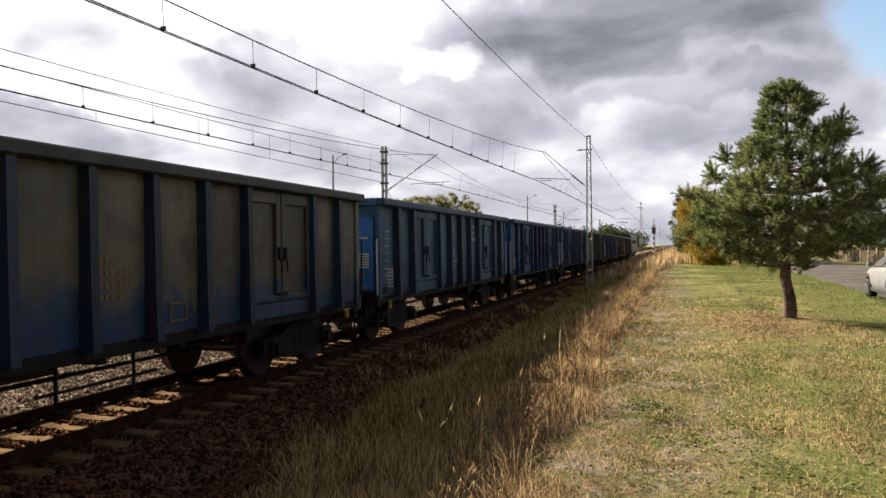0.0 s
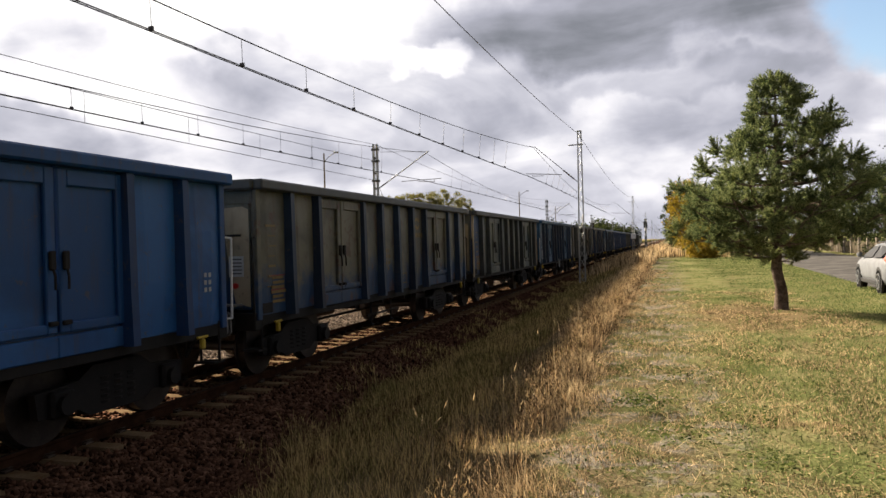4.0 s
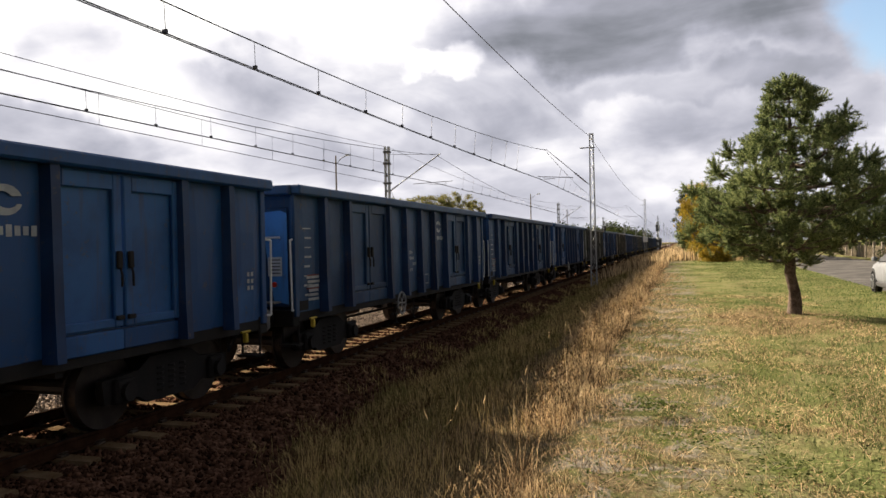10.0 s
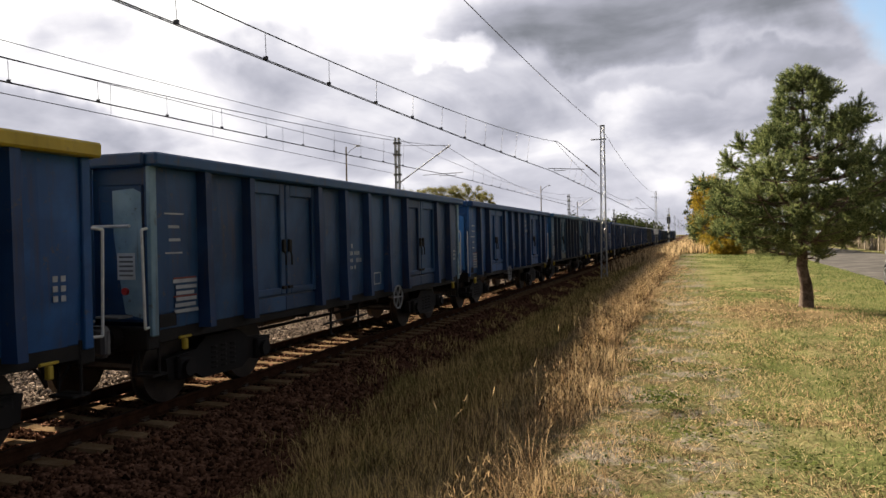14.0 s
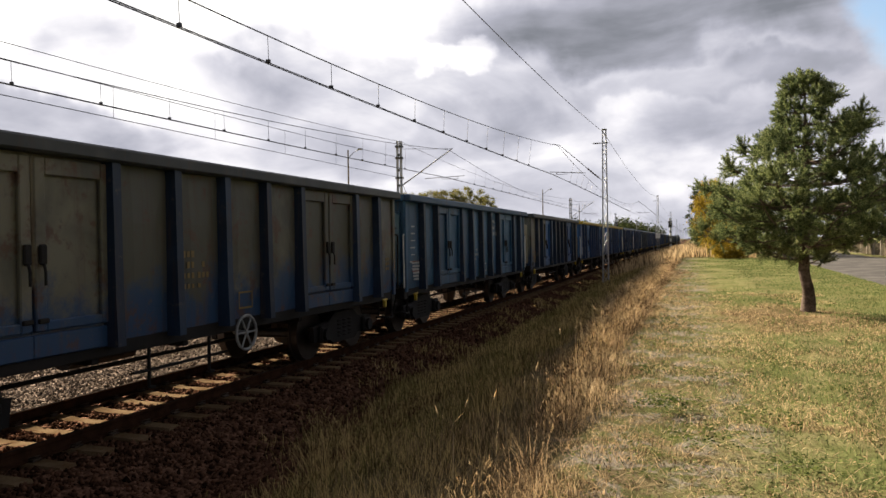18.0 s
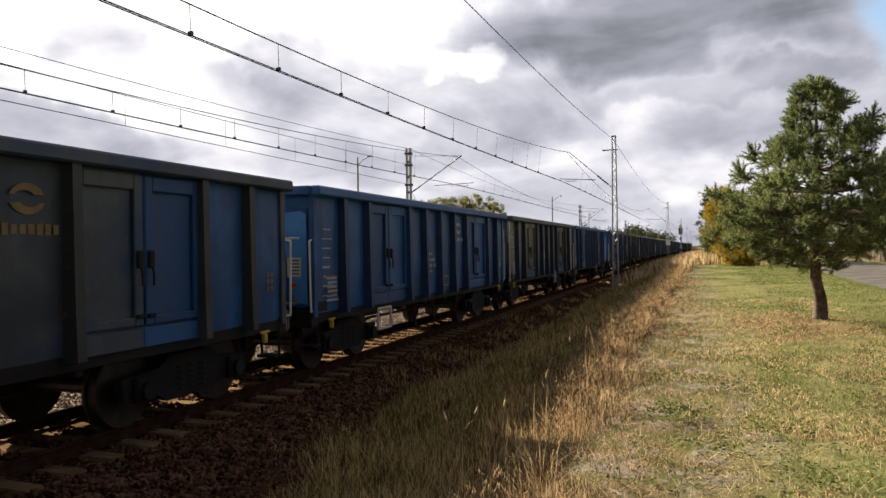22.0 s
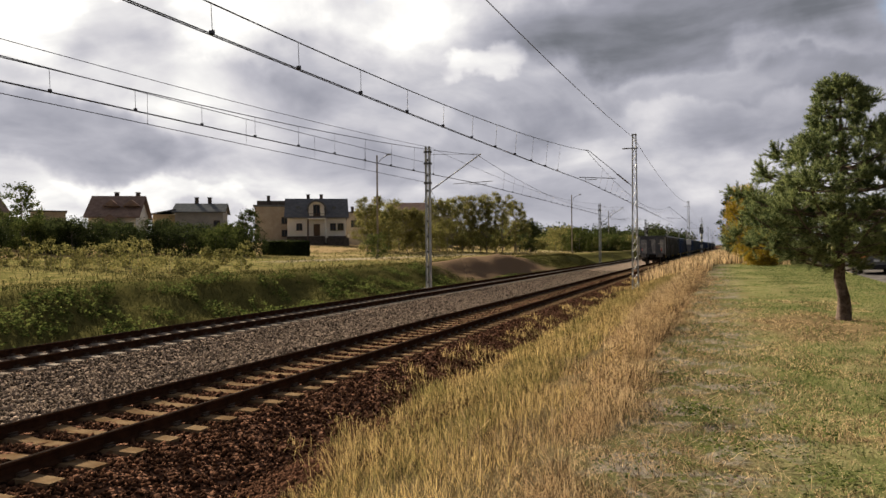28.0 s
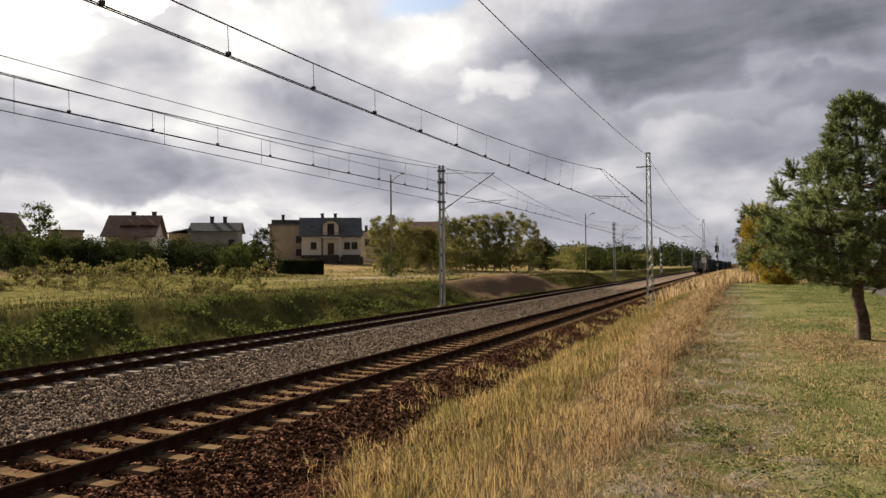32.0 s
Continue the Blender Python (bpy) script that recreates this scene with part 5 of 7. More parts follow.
# single tall stalks that stand out of the verge
x, y = strip(60, -1.7, -1.1, 4, 34, 1.3)
h = rng.uniform(0.45, 0.72, len(x))
v1 = blades(x, y, gz(x, y), h, 0.004 + 0.0003 * y, 0.16, rng)
v2 = heads(x, y, gz(x, y) + h * 0.9, rng.uniform(0.06, 0.12, len(x)), rng)
lay("tall_stalks", "single tall bleached grass stalks with seed heads", STRAW, v1, v2)
# shorter, greener growth down the slope to the ballast
x, y = strip(70000, -5.3, -2.2, 2.5, 75)
keep = x > grass_foot(y)
x, y = clumpy(x[keep], y[keep], 0.5, -0.32)
ragged = np.array([noise.noise((a * 1.4, b * 1.0, 5.5)) for a, b in zip(x, y)])
keep = (x > -3.9) | (ragged > 0.05 + 0.25 * np.clip(-3.9 - x, 0, 1))
x, y, ragged = x[keep], y[keep], ragged[keep]
v1 = blades(x, y, gz(x, y), rng.uniform(0.06, 0.30, len(x)) * (0.9 + 0.8 * ragged), 0.0028 + 0.00044 * y, 0.6, rng)
lay("slope_grass", "yellow-green grass on the slope down to the ballast", GREENISH, v1)
x, y = strip(85000, -4.5, -1.2, 2.5, 75)
keep = (rng.random(len(x)) < np.interp(x, [-2.2, -1.2], [1.0, 0.3])) & (x > grass_foot(y) + 0.1)
x, y = x[keep], y[keep]
x, y = clumpy(x, y, 0.8, -0.15)
lumps = np.array([noise.noise((a * 1.2, b * 0.9, 8.8)) for a, b in zip(x, y)])
v1 = blades(x, y, gz(x, y), rng.uniform(0.08, 0.34, len(x)) * (0.85 + 0.9 * lumps), 0.0025 + 0.00044 * y, 0.6, rng)
x2, y2 = strip(900, -3.6, -2.2, 3, 60)
v2 = heads(x2, y2, gz(x2, y2) + rng.uniform(0.14, 0.26, len(x2)), rng.uniform(0.04, 0.08, len(x2)), rng)
lay("slope_straw", "golden stalks on the slope", DULL, v1, v2)
# loose tufts that creep out over the foot of the ballast
cy = 4.5 + 55 * rng.random(150) ** 1.5
cx = grass_foot(cy) + rng.uniform(-0.45, 0.3, 150)
per = 46
x = np.repeat(cx, per) + rng.normal(0, 0.10, 150 * per)
y = np.repeat(cy, per) + rng.normal(0, 0.14, 150 * per)
tall = np.repeat(rng.uniform(0.5, 1.3, 150), per)
v1 = blades(x, y, np.maximum(gz(x, y), bed_z(x)), rng.uniform(0.08, 0.26, len(x)) * tall, 0.0026 + 0.00044 * y, 0.8, rng)
lay("ballast_tufts", "loose yellowish grass tufts at the foot of the ballast", DULL, v1)
# the same verge, slope and lawn go on behind the viewer
x, y = rng.uniform(-2.1, -0.7, 26000), rng.uniform(-9, 2.6, 26000)
v1 = blades(x, y, gz(x, y), rng.uniform(0.12, 0.45, len(x)), np.full(len(x), 0.004), 0.9, rng)
lay("verge_grass", "tall dry grass of the verge beside the lawn", STRAW, v1)
x, y = rng.uniform(-4.7, -1.9, 22000), rng.uniform(-9, 2.6, 22000)
v1 = blades(x, y, gz(x, y), rng.uniform(0.06, 0.26, len(x)), np.full(len(x), 0.0045), 0.9, rng)
lay("slope_tufts", "yellow-green grass on the slope to the ballast", GREENISH, v1)
x, y = rng.uniform(-0.9, 5.4, 60000), rng.uniform(-9, 4.2, 60000)
v1 = blades(x, y, gz(x, y) + 0.02, rng.uniform(0.02, 0.06, len(x)), np.full(len(x), 0.006), 0.7, rng)
lay("short_grass", "short mown grass of the lawn", TURF, v1)
# dry grass that closes the lawn at its far end
x, y = rng.uniform(-5.2, 5.0, 22000), rng.uniform(50, 120, 22000)
keep = (x < -0.9 - 0.02 * (y - 60)) | (y > 66 + 2 * np.sin(x))
x, y = x[keep], y[keep]
v1 = blades(x, y, gz(x, y), rng.uniform(0.5, 1.15, len(x)), np.full(len(x), 0.045), 0.25, rng)
lay("far_dry_grass", "tall dry grass beyond the end of the lawn", STRAW, v1)
# lawn
x, y = strip(190000, -1.2, 6.6, 4.0, 68, 2.3)
n1 = np.array([noise.noise((a * 0.55, b * 0.4, 7.7)) for a, b in zip(x, y)])
keep = rng.random(len(x)) < np.clip(0.25 - 0.6 * np.exp(-((x - 2.0) / 2.2) ** 2 - ((y - 16.6) / 3.0) ** 2) + 1.6 * n1 + 0.30 * (x - 0.8), 0.02, 1.0)
x, y = x[keep], y[keep]
v1 = blades(x, y, gz(x, y) + 0.02, rng.uniform(0.02, 0.06, len(x)), 0.003 + 0.0006 * y, 0.7, rng)
lay("lawn_grass", "short mown lawn grass with worn patches", TURF, v1)
x, y = strip(85000, -1.3, 3.4, 4.0, 24, 1.8)
x, y = clumpy(x, y, 0.9, 0.0)
keep = rng.random(len(x)) < np.interp(x, [-0.6, 0.2, 0.9], [0.35, 0.4, 1.0])
x, y = x[keep], y[keep]
v1 = blades(x, y, gz(x, y) + 0.015, rng.uniform(0.02, 0.07, len(x)), 0.004 + 0.0005 * y, 1.5, rng)
lay("withered_lawn_grass", "withered straw-coloured grass in the lawn", STRAW, v1)


# small weeds and clover that roughen the worn edge of the lawn
x, y = strip(5500, -0.9, 2.2, 4.2, 16, 1.4)
x, y = clumpy(x, y, 1.6, 0.0)
v, f = leaves(np.stack([x, y, gz(x, y) + rng.uniform(0.015, 0.05, len(x))], -1), 0.03, 2, 0.03, rng, 0.5)
tagged(raw("low_weeds", v, f, WEED), "scattered small weeds and clover in the worn lawn", "weeds", kind="stuff")
x, y = strip(2600, -0.9, 2.4, 4.2, 15, 1.4)
x, y = clumpy(x, y, 1.2, 0.05)
v, f = leaves(np.stack([x, y, gz(x, y) + 0.025], -1), 0.05, 2, 0.035, rng, 0.7)
tagged(raw("fallen_leaves", v, f, RUSSET), "scattered fallen brown leaves in the worn lawn", "leaves", kind="stuff")
# low dry growth between the verge and the lawn
x, y = strip(30000, -1.1, 0.55, 4.2, 40, 1.6)
keep = rng.random(len(x)) < np.interp(x, [-1.0, -0.4, 0.55], [1.0, 0.6, 0.12])
x, y = clumpy(x[keep], y[keep], 1.5, -0.02)
v1 = blades(x, y, gz(x, y), rng.uniform(0.03, 0.13, len(x)) * np.interp(x, [-1.0, 0.4], [1.3, 0.6]), 0.0024 + 0.00042 * y, 1.3, rng)
lay("low_dry_growth", "short withered growth between the verge and the lawn", RUSSET, v1)
# straws that lie flat on the worn part of the lawn
x, y = strip(6000, -1.2, 2.2, 4.2, 20, 1.5)
v1 = blades(x, y, gz(x, y) + 0.03, rng.uniform(0.03, 0.09, len(x)), 0.0025 + 0.0003 * y, 3.5, rng, 1.5)
lay("fallen_straw", "fallen pale straws on the worn lawn edge", STRAW, v1)
x, y = strip(16000, 0.6, 6.4, 4.2, 26, 1.6)
x, y = clumpy(x, y, 1.1, 0.02)
v1 = blades(x, y, gz(x, y) + 0.02, rng.uniform(0.04, 0.10, len(x)), 0.004 + 0.0005 * y, 0.6, rng)
lay("lush_lawn_grass", "greener tufts in the mown lawn", TURF, v1)


# broad-leaved weeds at the worn edge of the lawn
for cx, cy, r, n_ in ((-0.26, 7.45, 0.15, 190), (0.5, 11.0, 0.10, 40), (0.1, 13.0, 0.12, 40), (1.4, 8.6, 0.09, 30), (0.0, 6.2, 0.14, 60), (0.6, 7.0, 0.16, 60), (-0.5, 9.4, 0.16, 60), (0.2, 9.0, 0.2, 70), (0.9, 9.9, 0.16, 50), (0.7, 5.6, 0.14, 60), (-0.6, 11.6, 0.2, 70), (0.3, 15.5, 0.25, 60), (-0.5, 15.0, 0.25, 70)):
    pts = np.stack([cx + rng.normal(0, r, n_), cy + rng.normal(0, r * 1.2, n_), np.full(n_, 0.05) + rng.uniform(0, 0.07, n_)], -1)
    v, f = leaves(pts, 0.03, 3, 0.036, rng, 0.5)
    tagged(raw("weed_patch", v, f, WEED), "low patch of dark green broad-leaved weeds", "plant", "weed patches", "stuff")

# green weeds on the bank behind the far track, rough grass above it
x, y = strip(6500, -20.6, -16.7, 8, 62, 1.2)
x, y = clumpy(x, y, 0.45, -0.02)
keep = ~((y > 50) & (x < -17.0))
pts = np.stack([x, y, gz(x, y) + rng.uniform(0.02, 0.22, len(x))], -1)[keep]
v, f = leaves(pts, 0.10, 7, 0.11, rng, 0.3)
tagged(raw("bank_weeds", v, f, WEED), "dense green weeds on the bank behind the far track", "weeds", kind="stuff")
x, y = strip(36000, -23.0, -16.6, 8, 110, 1.3)
keep = ~((y > 52) & (y < 81) & (x < -16.9) & (x > -22))
x, y = x[keep], y[keep]
v1 = blades(x, y, gz(x, y), rng.uniform(0.08, 0.30, len(x)), 0.010 + 0.0003 * y, 0.8, rng)
lay("bank_grass", "dull green rough grass on the far bank", BANKGRASS, v1)
x, y = rng.uniform(-62, -22, 26000), rng.uniform(12, 135, 26000)
x, y = clumpy(x, y, 0.12, -0.1)
v1 = blades(x, y, gz(x, y), rng.uniform(0.08, 0.28, len(x)), 0.02 + 0.0004 * y, 0.8, rng)
lay("field_grass", "rough pale grass of the field", FIELD, v1)
x, y = rng.uniform(-50, -21, 14000), rng.uniform(10, 110, 14000)
x, y = clumpy(x, y, 0.17, 0.05)
v1 = blades(x, y, gz(x, y), rng.uniform(0.08, 0.30, len(x)), 0.02 + 0.0003 * y, 0.8, rng)
lay("field_green_grass", "green tufts in the field", BANKGRASS, v1)

BARK = weathered("pine_bark", (0.075, 0.055, 0.042), (0.20, 0.155, 0.125), 7.0, 35.0, 0.95, 0, 0.03, (0.035, 0.025, 0.02), 0.7)
GREYBARK = weathered("grey_bark", (0.14, 0.12, 0.10), (0.28, 0.26, 0.23), 5.0, 25.0, 0.95, 0, 0.02, (0.04, 0.035, 0.03), 0.6)
NEEDLE = leafy("pine_needles", (0.046, 0.070, 0.030), (0.30, 0.335, 0.140), 0.8, 1.0, 0.15, 0.35)


def pine():
    """The young pine on the lawn: bent trunk, tiers of rising limbs, needle tufts."""
    rng = np.random.default_rng(21)
    tree = empty("pine_tree", "young bushy pine tree with a bent bare trunk", "tree", m=pose(2.38, 17.95, 0.0))
    spine = [(0.03, 0, -0.1), (0.03, 0, 0.3), (0.02, 0, 0.5), (-0.05, 0.02, 0.9), (-0.03, 0, 1.4), (0.0, 0, 2.2), (0.02, 0, 3.2), (0.0, 0, 4.2), (0.0, 0, 5.2)]
    radii = [0.165, 0.135, 0.122, 0.112, 0.10, 0.085, 0.055, 0.033, 0.01]
    bm = bmesh.new()
    rings = []
    for (px, py, pz), r in zip(spine, radii):
        rings.append([bm.verts.new((px + r * math.cos(a) * (1 + 0.12 * math.sin(3 * a + pz * 4)), py + r * math.sin(a), pz)) for a in np.linspace(0, 2 * np.pi, 14)[:-1]])
    for a, b in zip(rings, rings[1:]):
        for i in range(13):
            bm.faces.new((a[i], a[(i + 1) % 13], b[(i + 1) % 13], b[i]))
    bm.faces.new(rings[-1])
    part("trunk", bm, BARK, tree, "rough brown bark, pale where it peels", True)
    sp = np.array(spine)

    def reach(z, az):
        left = np.interp(z, [0.9, 1.3, 1.7, 2.2, 2.7, 3.1, 3.55, 3.9, 4.3, 4.9, 5.2], [0.8, 1.3, 2.45, 2.3, 1.9, 1.65, 1.5, 0.75, 0.62, 0.5, 0.2])
        right = np.interp(z, [0.9, 1.3, 1.7, 2.2, 2.7, 3.1, 3.55, 3.9, 4.3, 4.9, 5.2], [0.2, 0.6, 2.2, 2.6, 2.4, 1.85, 1.5, 1.35, 1.35, 0.55, 0.15])
        f = 0.5 - 0.5 * math.cos(az)
        return right * (1 - f) + left * f
    cores, tips = [], []  # shoots that carry the needles

    def clump(c, out, size):
        """A brush of shoots that fan upwards from a branch end."""
        for i in range(int(4 + 26 * size)):
            d = Vector(rng.normal(0, 0.62, 3)) + out * 0.55 + Vector((0, 0, 0.75))
            d.normalize()
            cores.append(c + d * size * 0.05), tips.append(c + d * size * rng.uniform(0.75, 1.1))

    whorls = [(1.10, 5), (1.42, 8), (1.85, 9), (2.30, 9), (2.78, 8), (3.25, 7), (3.66, 6), (4.05, 6), (4.42, 5), (4.72, 4), (4.96, 3)]
    for ti, (z0, n_b) in enumerate(whorls):
        for j in range(n_b):
            wood = bmesh.new()
            az = 2 * np.pi * (j + 0.5 * (ti % 2)) / n_b + rng.normal(0, 0.18)
            if 2.6 < z0 < 3.5 and abs(math.remainder(az + 0.1, 2 * math.pi)) < 0.45:
                az -= 0.8
            z1 = z0 + rng.normal(0, 0.05)
            L = max(0.14, reach(z1 + 0.2, az) * rng.uniform(0.78, 1.06) - 0.14)
            root = Vector([np.interp(z1, sp[:, 2], sp[:, i]) for i in (0, 1)] + [z1])
            d = Vector((math.cos(az), math.sin(az), 0))
            sag, rise, veer = rng.uniform(-0.02, 0.14), rng.uniform(0.20, 0.38), rng.normal(0, 0.12)
            side = Vector((-d.y, d.x, 0))
            pts = [root + d * (L * u) + side * (veer * L * u * u) + Vector((0, 0, L * (-sag * u + rise * u ** 3))) for u in np.linspace(0, 1, 6)]
            for a, b, r in zip(pts, pts[1:], (0.030, 0.026, 0.021, 0.016, 0.011)):
                tube(wood, a, b, r * (0.6 + 0.25 * L), 5)
            small = 0.82 if z0 > 4.0 else 1.0
            clump(pts[-1], d, rng.uniform(0.32, 0.42) * small)
            for u in np.arange(0.34, 0.93, 0.40 / max(L, 0.5)):
                p = Vector([np.interp(u, np.linspace(0, 1, 6), [q[i] for q in pts]) for i in range(3)])
                for s in (-1, 1):
                    if rng.random() < 0.14:
                        continue
                    q = p + side * s * rng.uniform(0.26, 0.54) * min(1, 0.35 + L / 2.2) + d * rng.uniform(0.05, 0.25) + Vector((0, 0, rng.uniform(-0.02, 0.16)))
                    tube(wood, p, q, 0.010, 4)
                    clump(q, (d + side * s).normalized(), rng.uniform(0.27, 0.37) * small)
            part("branch", wood, BARK, tree)
    clump(Vector((0.0, 0, 5.12)), Vector((0, 0, 1)), 0.24)
    a, b = np.array(cores), np.array(tips)
    per = 75
    k = len(a) * per
    u = rng.random(k)[:, None]
    axis = b - a
    axis /= np.linalg.norm(axis, axis=1, keepdims=True)
    start = np.repeat(a, per, 0) * (1 - u) + np.repeat(b, per, 0) * u
    out = rng.normal(0, 1, (k, 3)) * 0.55 + np.repeat(axis, per, 0) * 0.9
    out /= np.linalg.norm(out, axis=1, keepdims=True)
    ln = rng.uniform(0.06, 0.105, k)
    side = np.cross(out, rng.normal(size=(k, 3)))
    side /= np.linalg.norm(side, axis=1, keepdims=True)
    side *= 0.0062
    v = np.stack([start - side, start + side, start + out * ln[:, None]], 1).reshape(-1, 3)
    o = raw("crown", v, np.arange(3 * k).reshape(-1, 3), NEEDLE)
    o.parent = tree
    tagged(o, "clumped tufts of dark green needles")


pine()


def tree(name, label, x, y, height, width, mat, bark=GREYBARK, seed=0, clumps=70, per=40, leaf=0.22, low=0.15, shape="round", group="", stems=1):
    """A broad-leaved or shrubby tree: trunk, limbs and a ragged crown of leaf clumps."""
    rng = np.random.default_rng(seed)
    base = float(gz(x, y))
    t = empty(name, label, "tree" if "tree" in name else "bush", group, m=pose(x, y, base - 0.1, 0, 0, rng.uniform(0, 360)))
    bm = bmesh.new()
    pts = []
    for s in range(stems):
        foot = Vector((rng.normal(0, 0.12 * width) if stems > 1 else 0, rng.normal(0, 0.12 * width) if stems > 1 else 0, 0))
        topp = foot + Vector((rng.normal(0, 0.05 * width), rng.normal(0, 0.05 * width), height * 0.86))
        mid = foot.lerp(topp, 0.5) + Vector((rng.normal(0, 0.03 * width), rng.normal(0, 0.03 * width), 0))
        r = 0.018 * height / math.sqrt(stems)
        tube(bm, foot, mid, r, 7, r * 0.65), tube(bm, mid, topp, r * 0.65, 6, r * 0.15)
        pts.append((foot, mid, topp))
    cen = []
    for i in range(clumps):
        foot, mid, topp = pts[i % stems]
        u = low + (1 - low) * rng.random() ** 0.85
        if shape == "cone":
            w = width / 2 * (1.05 - u) * 1.1
        elif shape == "column":
            w = width / 2 * (0.45 + 0.9 * math.sin(math.pi * min(1, u * 0.9)))
        else:
            w = width / 2 * math.sqrt(max(0.05, 1 - ((u - 0.55) / 0.5) ** 2))
        a, rad = rng.uniform(0, 2 * np.pi), w * math.sqrt(rng.random()) * rng.uniform(0.8, 1.12)
        c = Vector((foot.x + rad * math.cos(a), foot.y + rad * math.sin(a), height * u * rng.uniform(0.94, 1.04)))
        cen.append(c)
        if i % 3 == 0:
            root = foot.lerp(mid, min(1, u * 1.2)) if u < 0.6 else mid.lerp(topp, min(1, (u - 0.5) * 1.2))
            tube(bm, root, c, 0.006 * height / math.sqrt(stems), 5, 0.002 * height)
    part("trunk", bm, bark, t)
    v, f = leaves(np.array(cen), width * 0.11 * rng.uniform(0.6, 1.3, len(cen)), per, leaf, rng)
    o = raw("crown", v, f, mat)
    o.parent = t
    return t
# ---- trees and bushes, far side and behind the lawn ----
GOLD = leafy("yellow_autumn_leaf", (0.16, 0.12, 0.02), (0.42, 0.30, 0.04), 0.6, 0.6)
OLIVELEAF = leafy("olive_birch_leaf", (0.10, 0.104, 0.036), (0.29, 0.265, 0.095), 0.6, 0.6)
DARKLEAF = leafy("dark_green_leaf", (0.018, 0.026, 0.012), (0.066, 0.080, 0.030), 0.6, 0.6)
MIDLEAF = leafy("mid_green_leaf", (0.03, 0.045, 0.014), (0.10, 0.115, 0.035), 0.6, 0.6)
HAZELEAF = leafy("pale_shrub_leaf", (0.10, 0.10, 0.035), (0.28, 0.25, 0.095), 0.6, 0.6)


def polar(az, d):
    a = radians(az)
    return -d * math.sin(a), d * math.cos(a)


# beyond the end of the lawn
for i, (x, y, h, w, mat, lab) in enumerate((
        (1.6, 72, 6.6, 3.6, GOLD, "yellowing autumn tree beyond the lawn"), (3.4, 68, 6.2, 4.2, MIDLEAF, "green tree with a few yellow leaves beyond the lawn"),
        (0.9, 84, 7.0, 3.0, DARKLEAF, "dark ragged tree at the end of the verge"), (5.6, 75, 7.0, 4.5, MIDLEAF, "green tree beyond the lawn"),
        (2.8, 62, 2.6, 3.4, GOLD, "low yellow-leaved bush at the end of the lawn"), (2.2, 78, 7.4, 3.8, GOLD, "tall yellowing tree beyond the lawn"))):
    tree("autumn_tree" if h > 3 else "autumn_bush", lab, x, y, h, w, mat, seed=40 + i, clumps=120, per=80, leaf=0.14, low=0.05, group="trees beyond the lawn")
# pines and hedge trees across the road
for i, (x, y, h, w) in enumerate(((16.0, 57, 9.3, 6.0), (18.5, 50, 8.0, 6.0), (16.5, 66, 7.0, 6.5), (17.0, 77, 7.5, 7), (14.0, 90, 6.5, 7), (10.5, 112, 7, 8), (19.0, 41, 6.5, 5.5), (6.0, 125, 6, 8))):
    tree("roadside_tree", "dark green evergreen tree across the road", x, y, h, w, DARKLEAF, BARK, 60 + i, 130, 80, 0.16, 0.05, "cone" if i == 0 else "round", "trees across the road")
# birches behind the far mast
for i, (az, d, h, w, mat) in enumerate(((26.6, 98, 7.2, 4.0, OLIVELEAF), (25.3, 104, 7.0, 4.2, OLIVELEAF), (24.0, 108, 6.4, 4.5, HAZELEAF), (22.9, 110, 6.3, 4.5, OLIVELEAF),
                                         (20.9, 112, 8.0, 4.0, OLIVELEAF), (19.8, 116, 8.6, 4.4, OLIVELEAF), (18.6, 118, 9.0, 4.2, HAZELEAF), (17.5, 116, 8.8, 4.0, OLIVELEAF),
                                         (16.4, 118, 9.2, 4.0, OLIVELEAF), (15.3, 122, 8.2, 4.0, OLIVELEAF), (14.2, 128, 5.5, 4.0, DARKLEAF), (21.7, 120, 5.0, 5.0, HAZELEAF))):
    x, y = polar(az, d)
    tree("birch_tree", "slender birch tree with thin olive autumn leaves", x, y, h, w, mat, seed=80 + i, clumps=120, per=110, leaf=0.17, low=0.06, shape="column", group="birches behind the track", stems=3)
x, y = polar(26.0, 70)
tree("roadside_bush", "round green bush beside the field path", x, y, 2.6, 2.6, MIDLEAF, seed=120, clumps=50, per=40, leaf=0.13, low=0.05, group="field bushes")
# tree and dark shrubs among the houses
x, y = polar(50.6, 95)
tree("garden_tree", "tall loose-crowned green garden tree", x, y, 6.6, 4.2, MIDLEAF, seed=130, clumps=90, per=45, leaf=0.22, low=0.1, shape="column", group="garden trees")
for i, (az, d, h, w, mat) in enumerate(((35.6, 110, 5.2, 4.0, DARKLEAF), (37.2, 100, 3.2, 3.6, MIDLEAF), (54, 100, 6, 5, DARKLEAF), (24.6, 135, 6.0, 5.0, MIDLEAF), (58, 90, 6, 5, DARKLEAF))):
    x, y = polar(az, d)
    tree("garden_tree", "dark green garden tree between the houses", x, y, h, w, mat, seed=140 + i, clumps=70, per=45, leaf=0.24, low=0.1, group="garden trees")
r = random.Random(9)
for i in range(28):
    az = 35.9 + i * 0.75 + r.uniform(-0.3, 0.3)
    x, y = polar(az, r.uniform(66, 80))
    tree("garden_bush", "dense dark evergreen shrub along the gardens", x, y, r.uniform(2.3, 3.1), r.uniform(3.4, 4.6), DARKLEAF if r.random() < 0.7 else MIDLEAF, seed=160 + i,
         clumps=60, per=70, leaf=0.15, low=0.02, group="garden shrubs", stems=3)
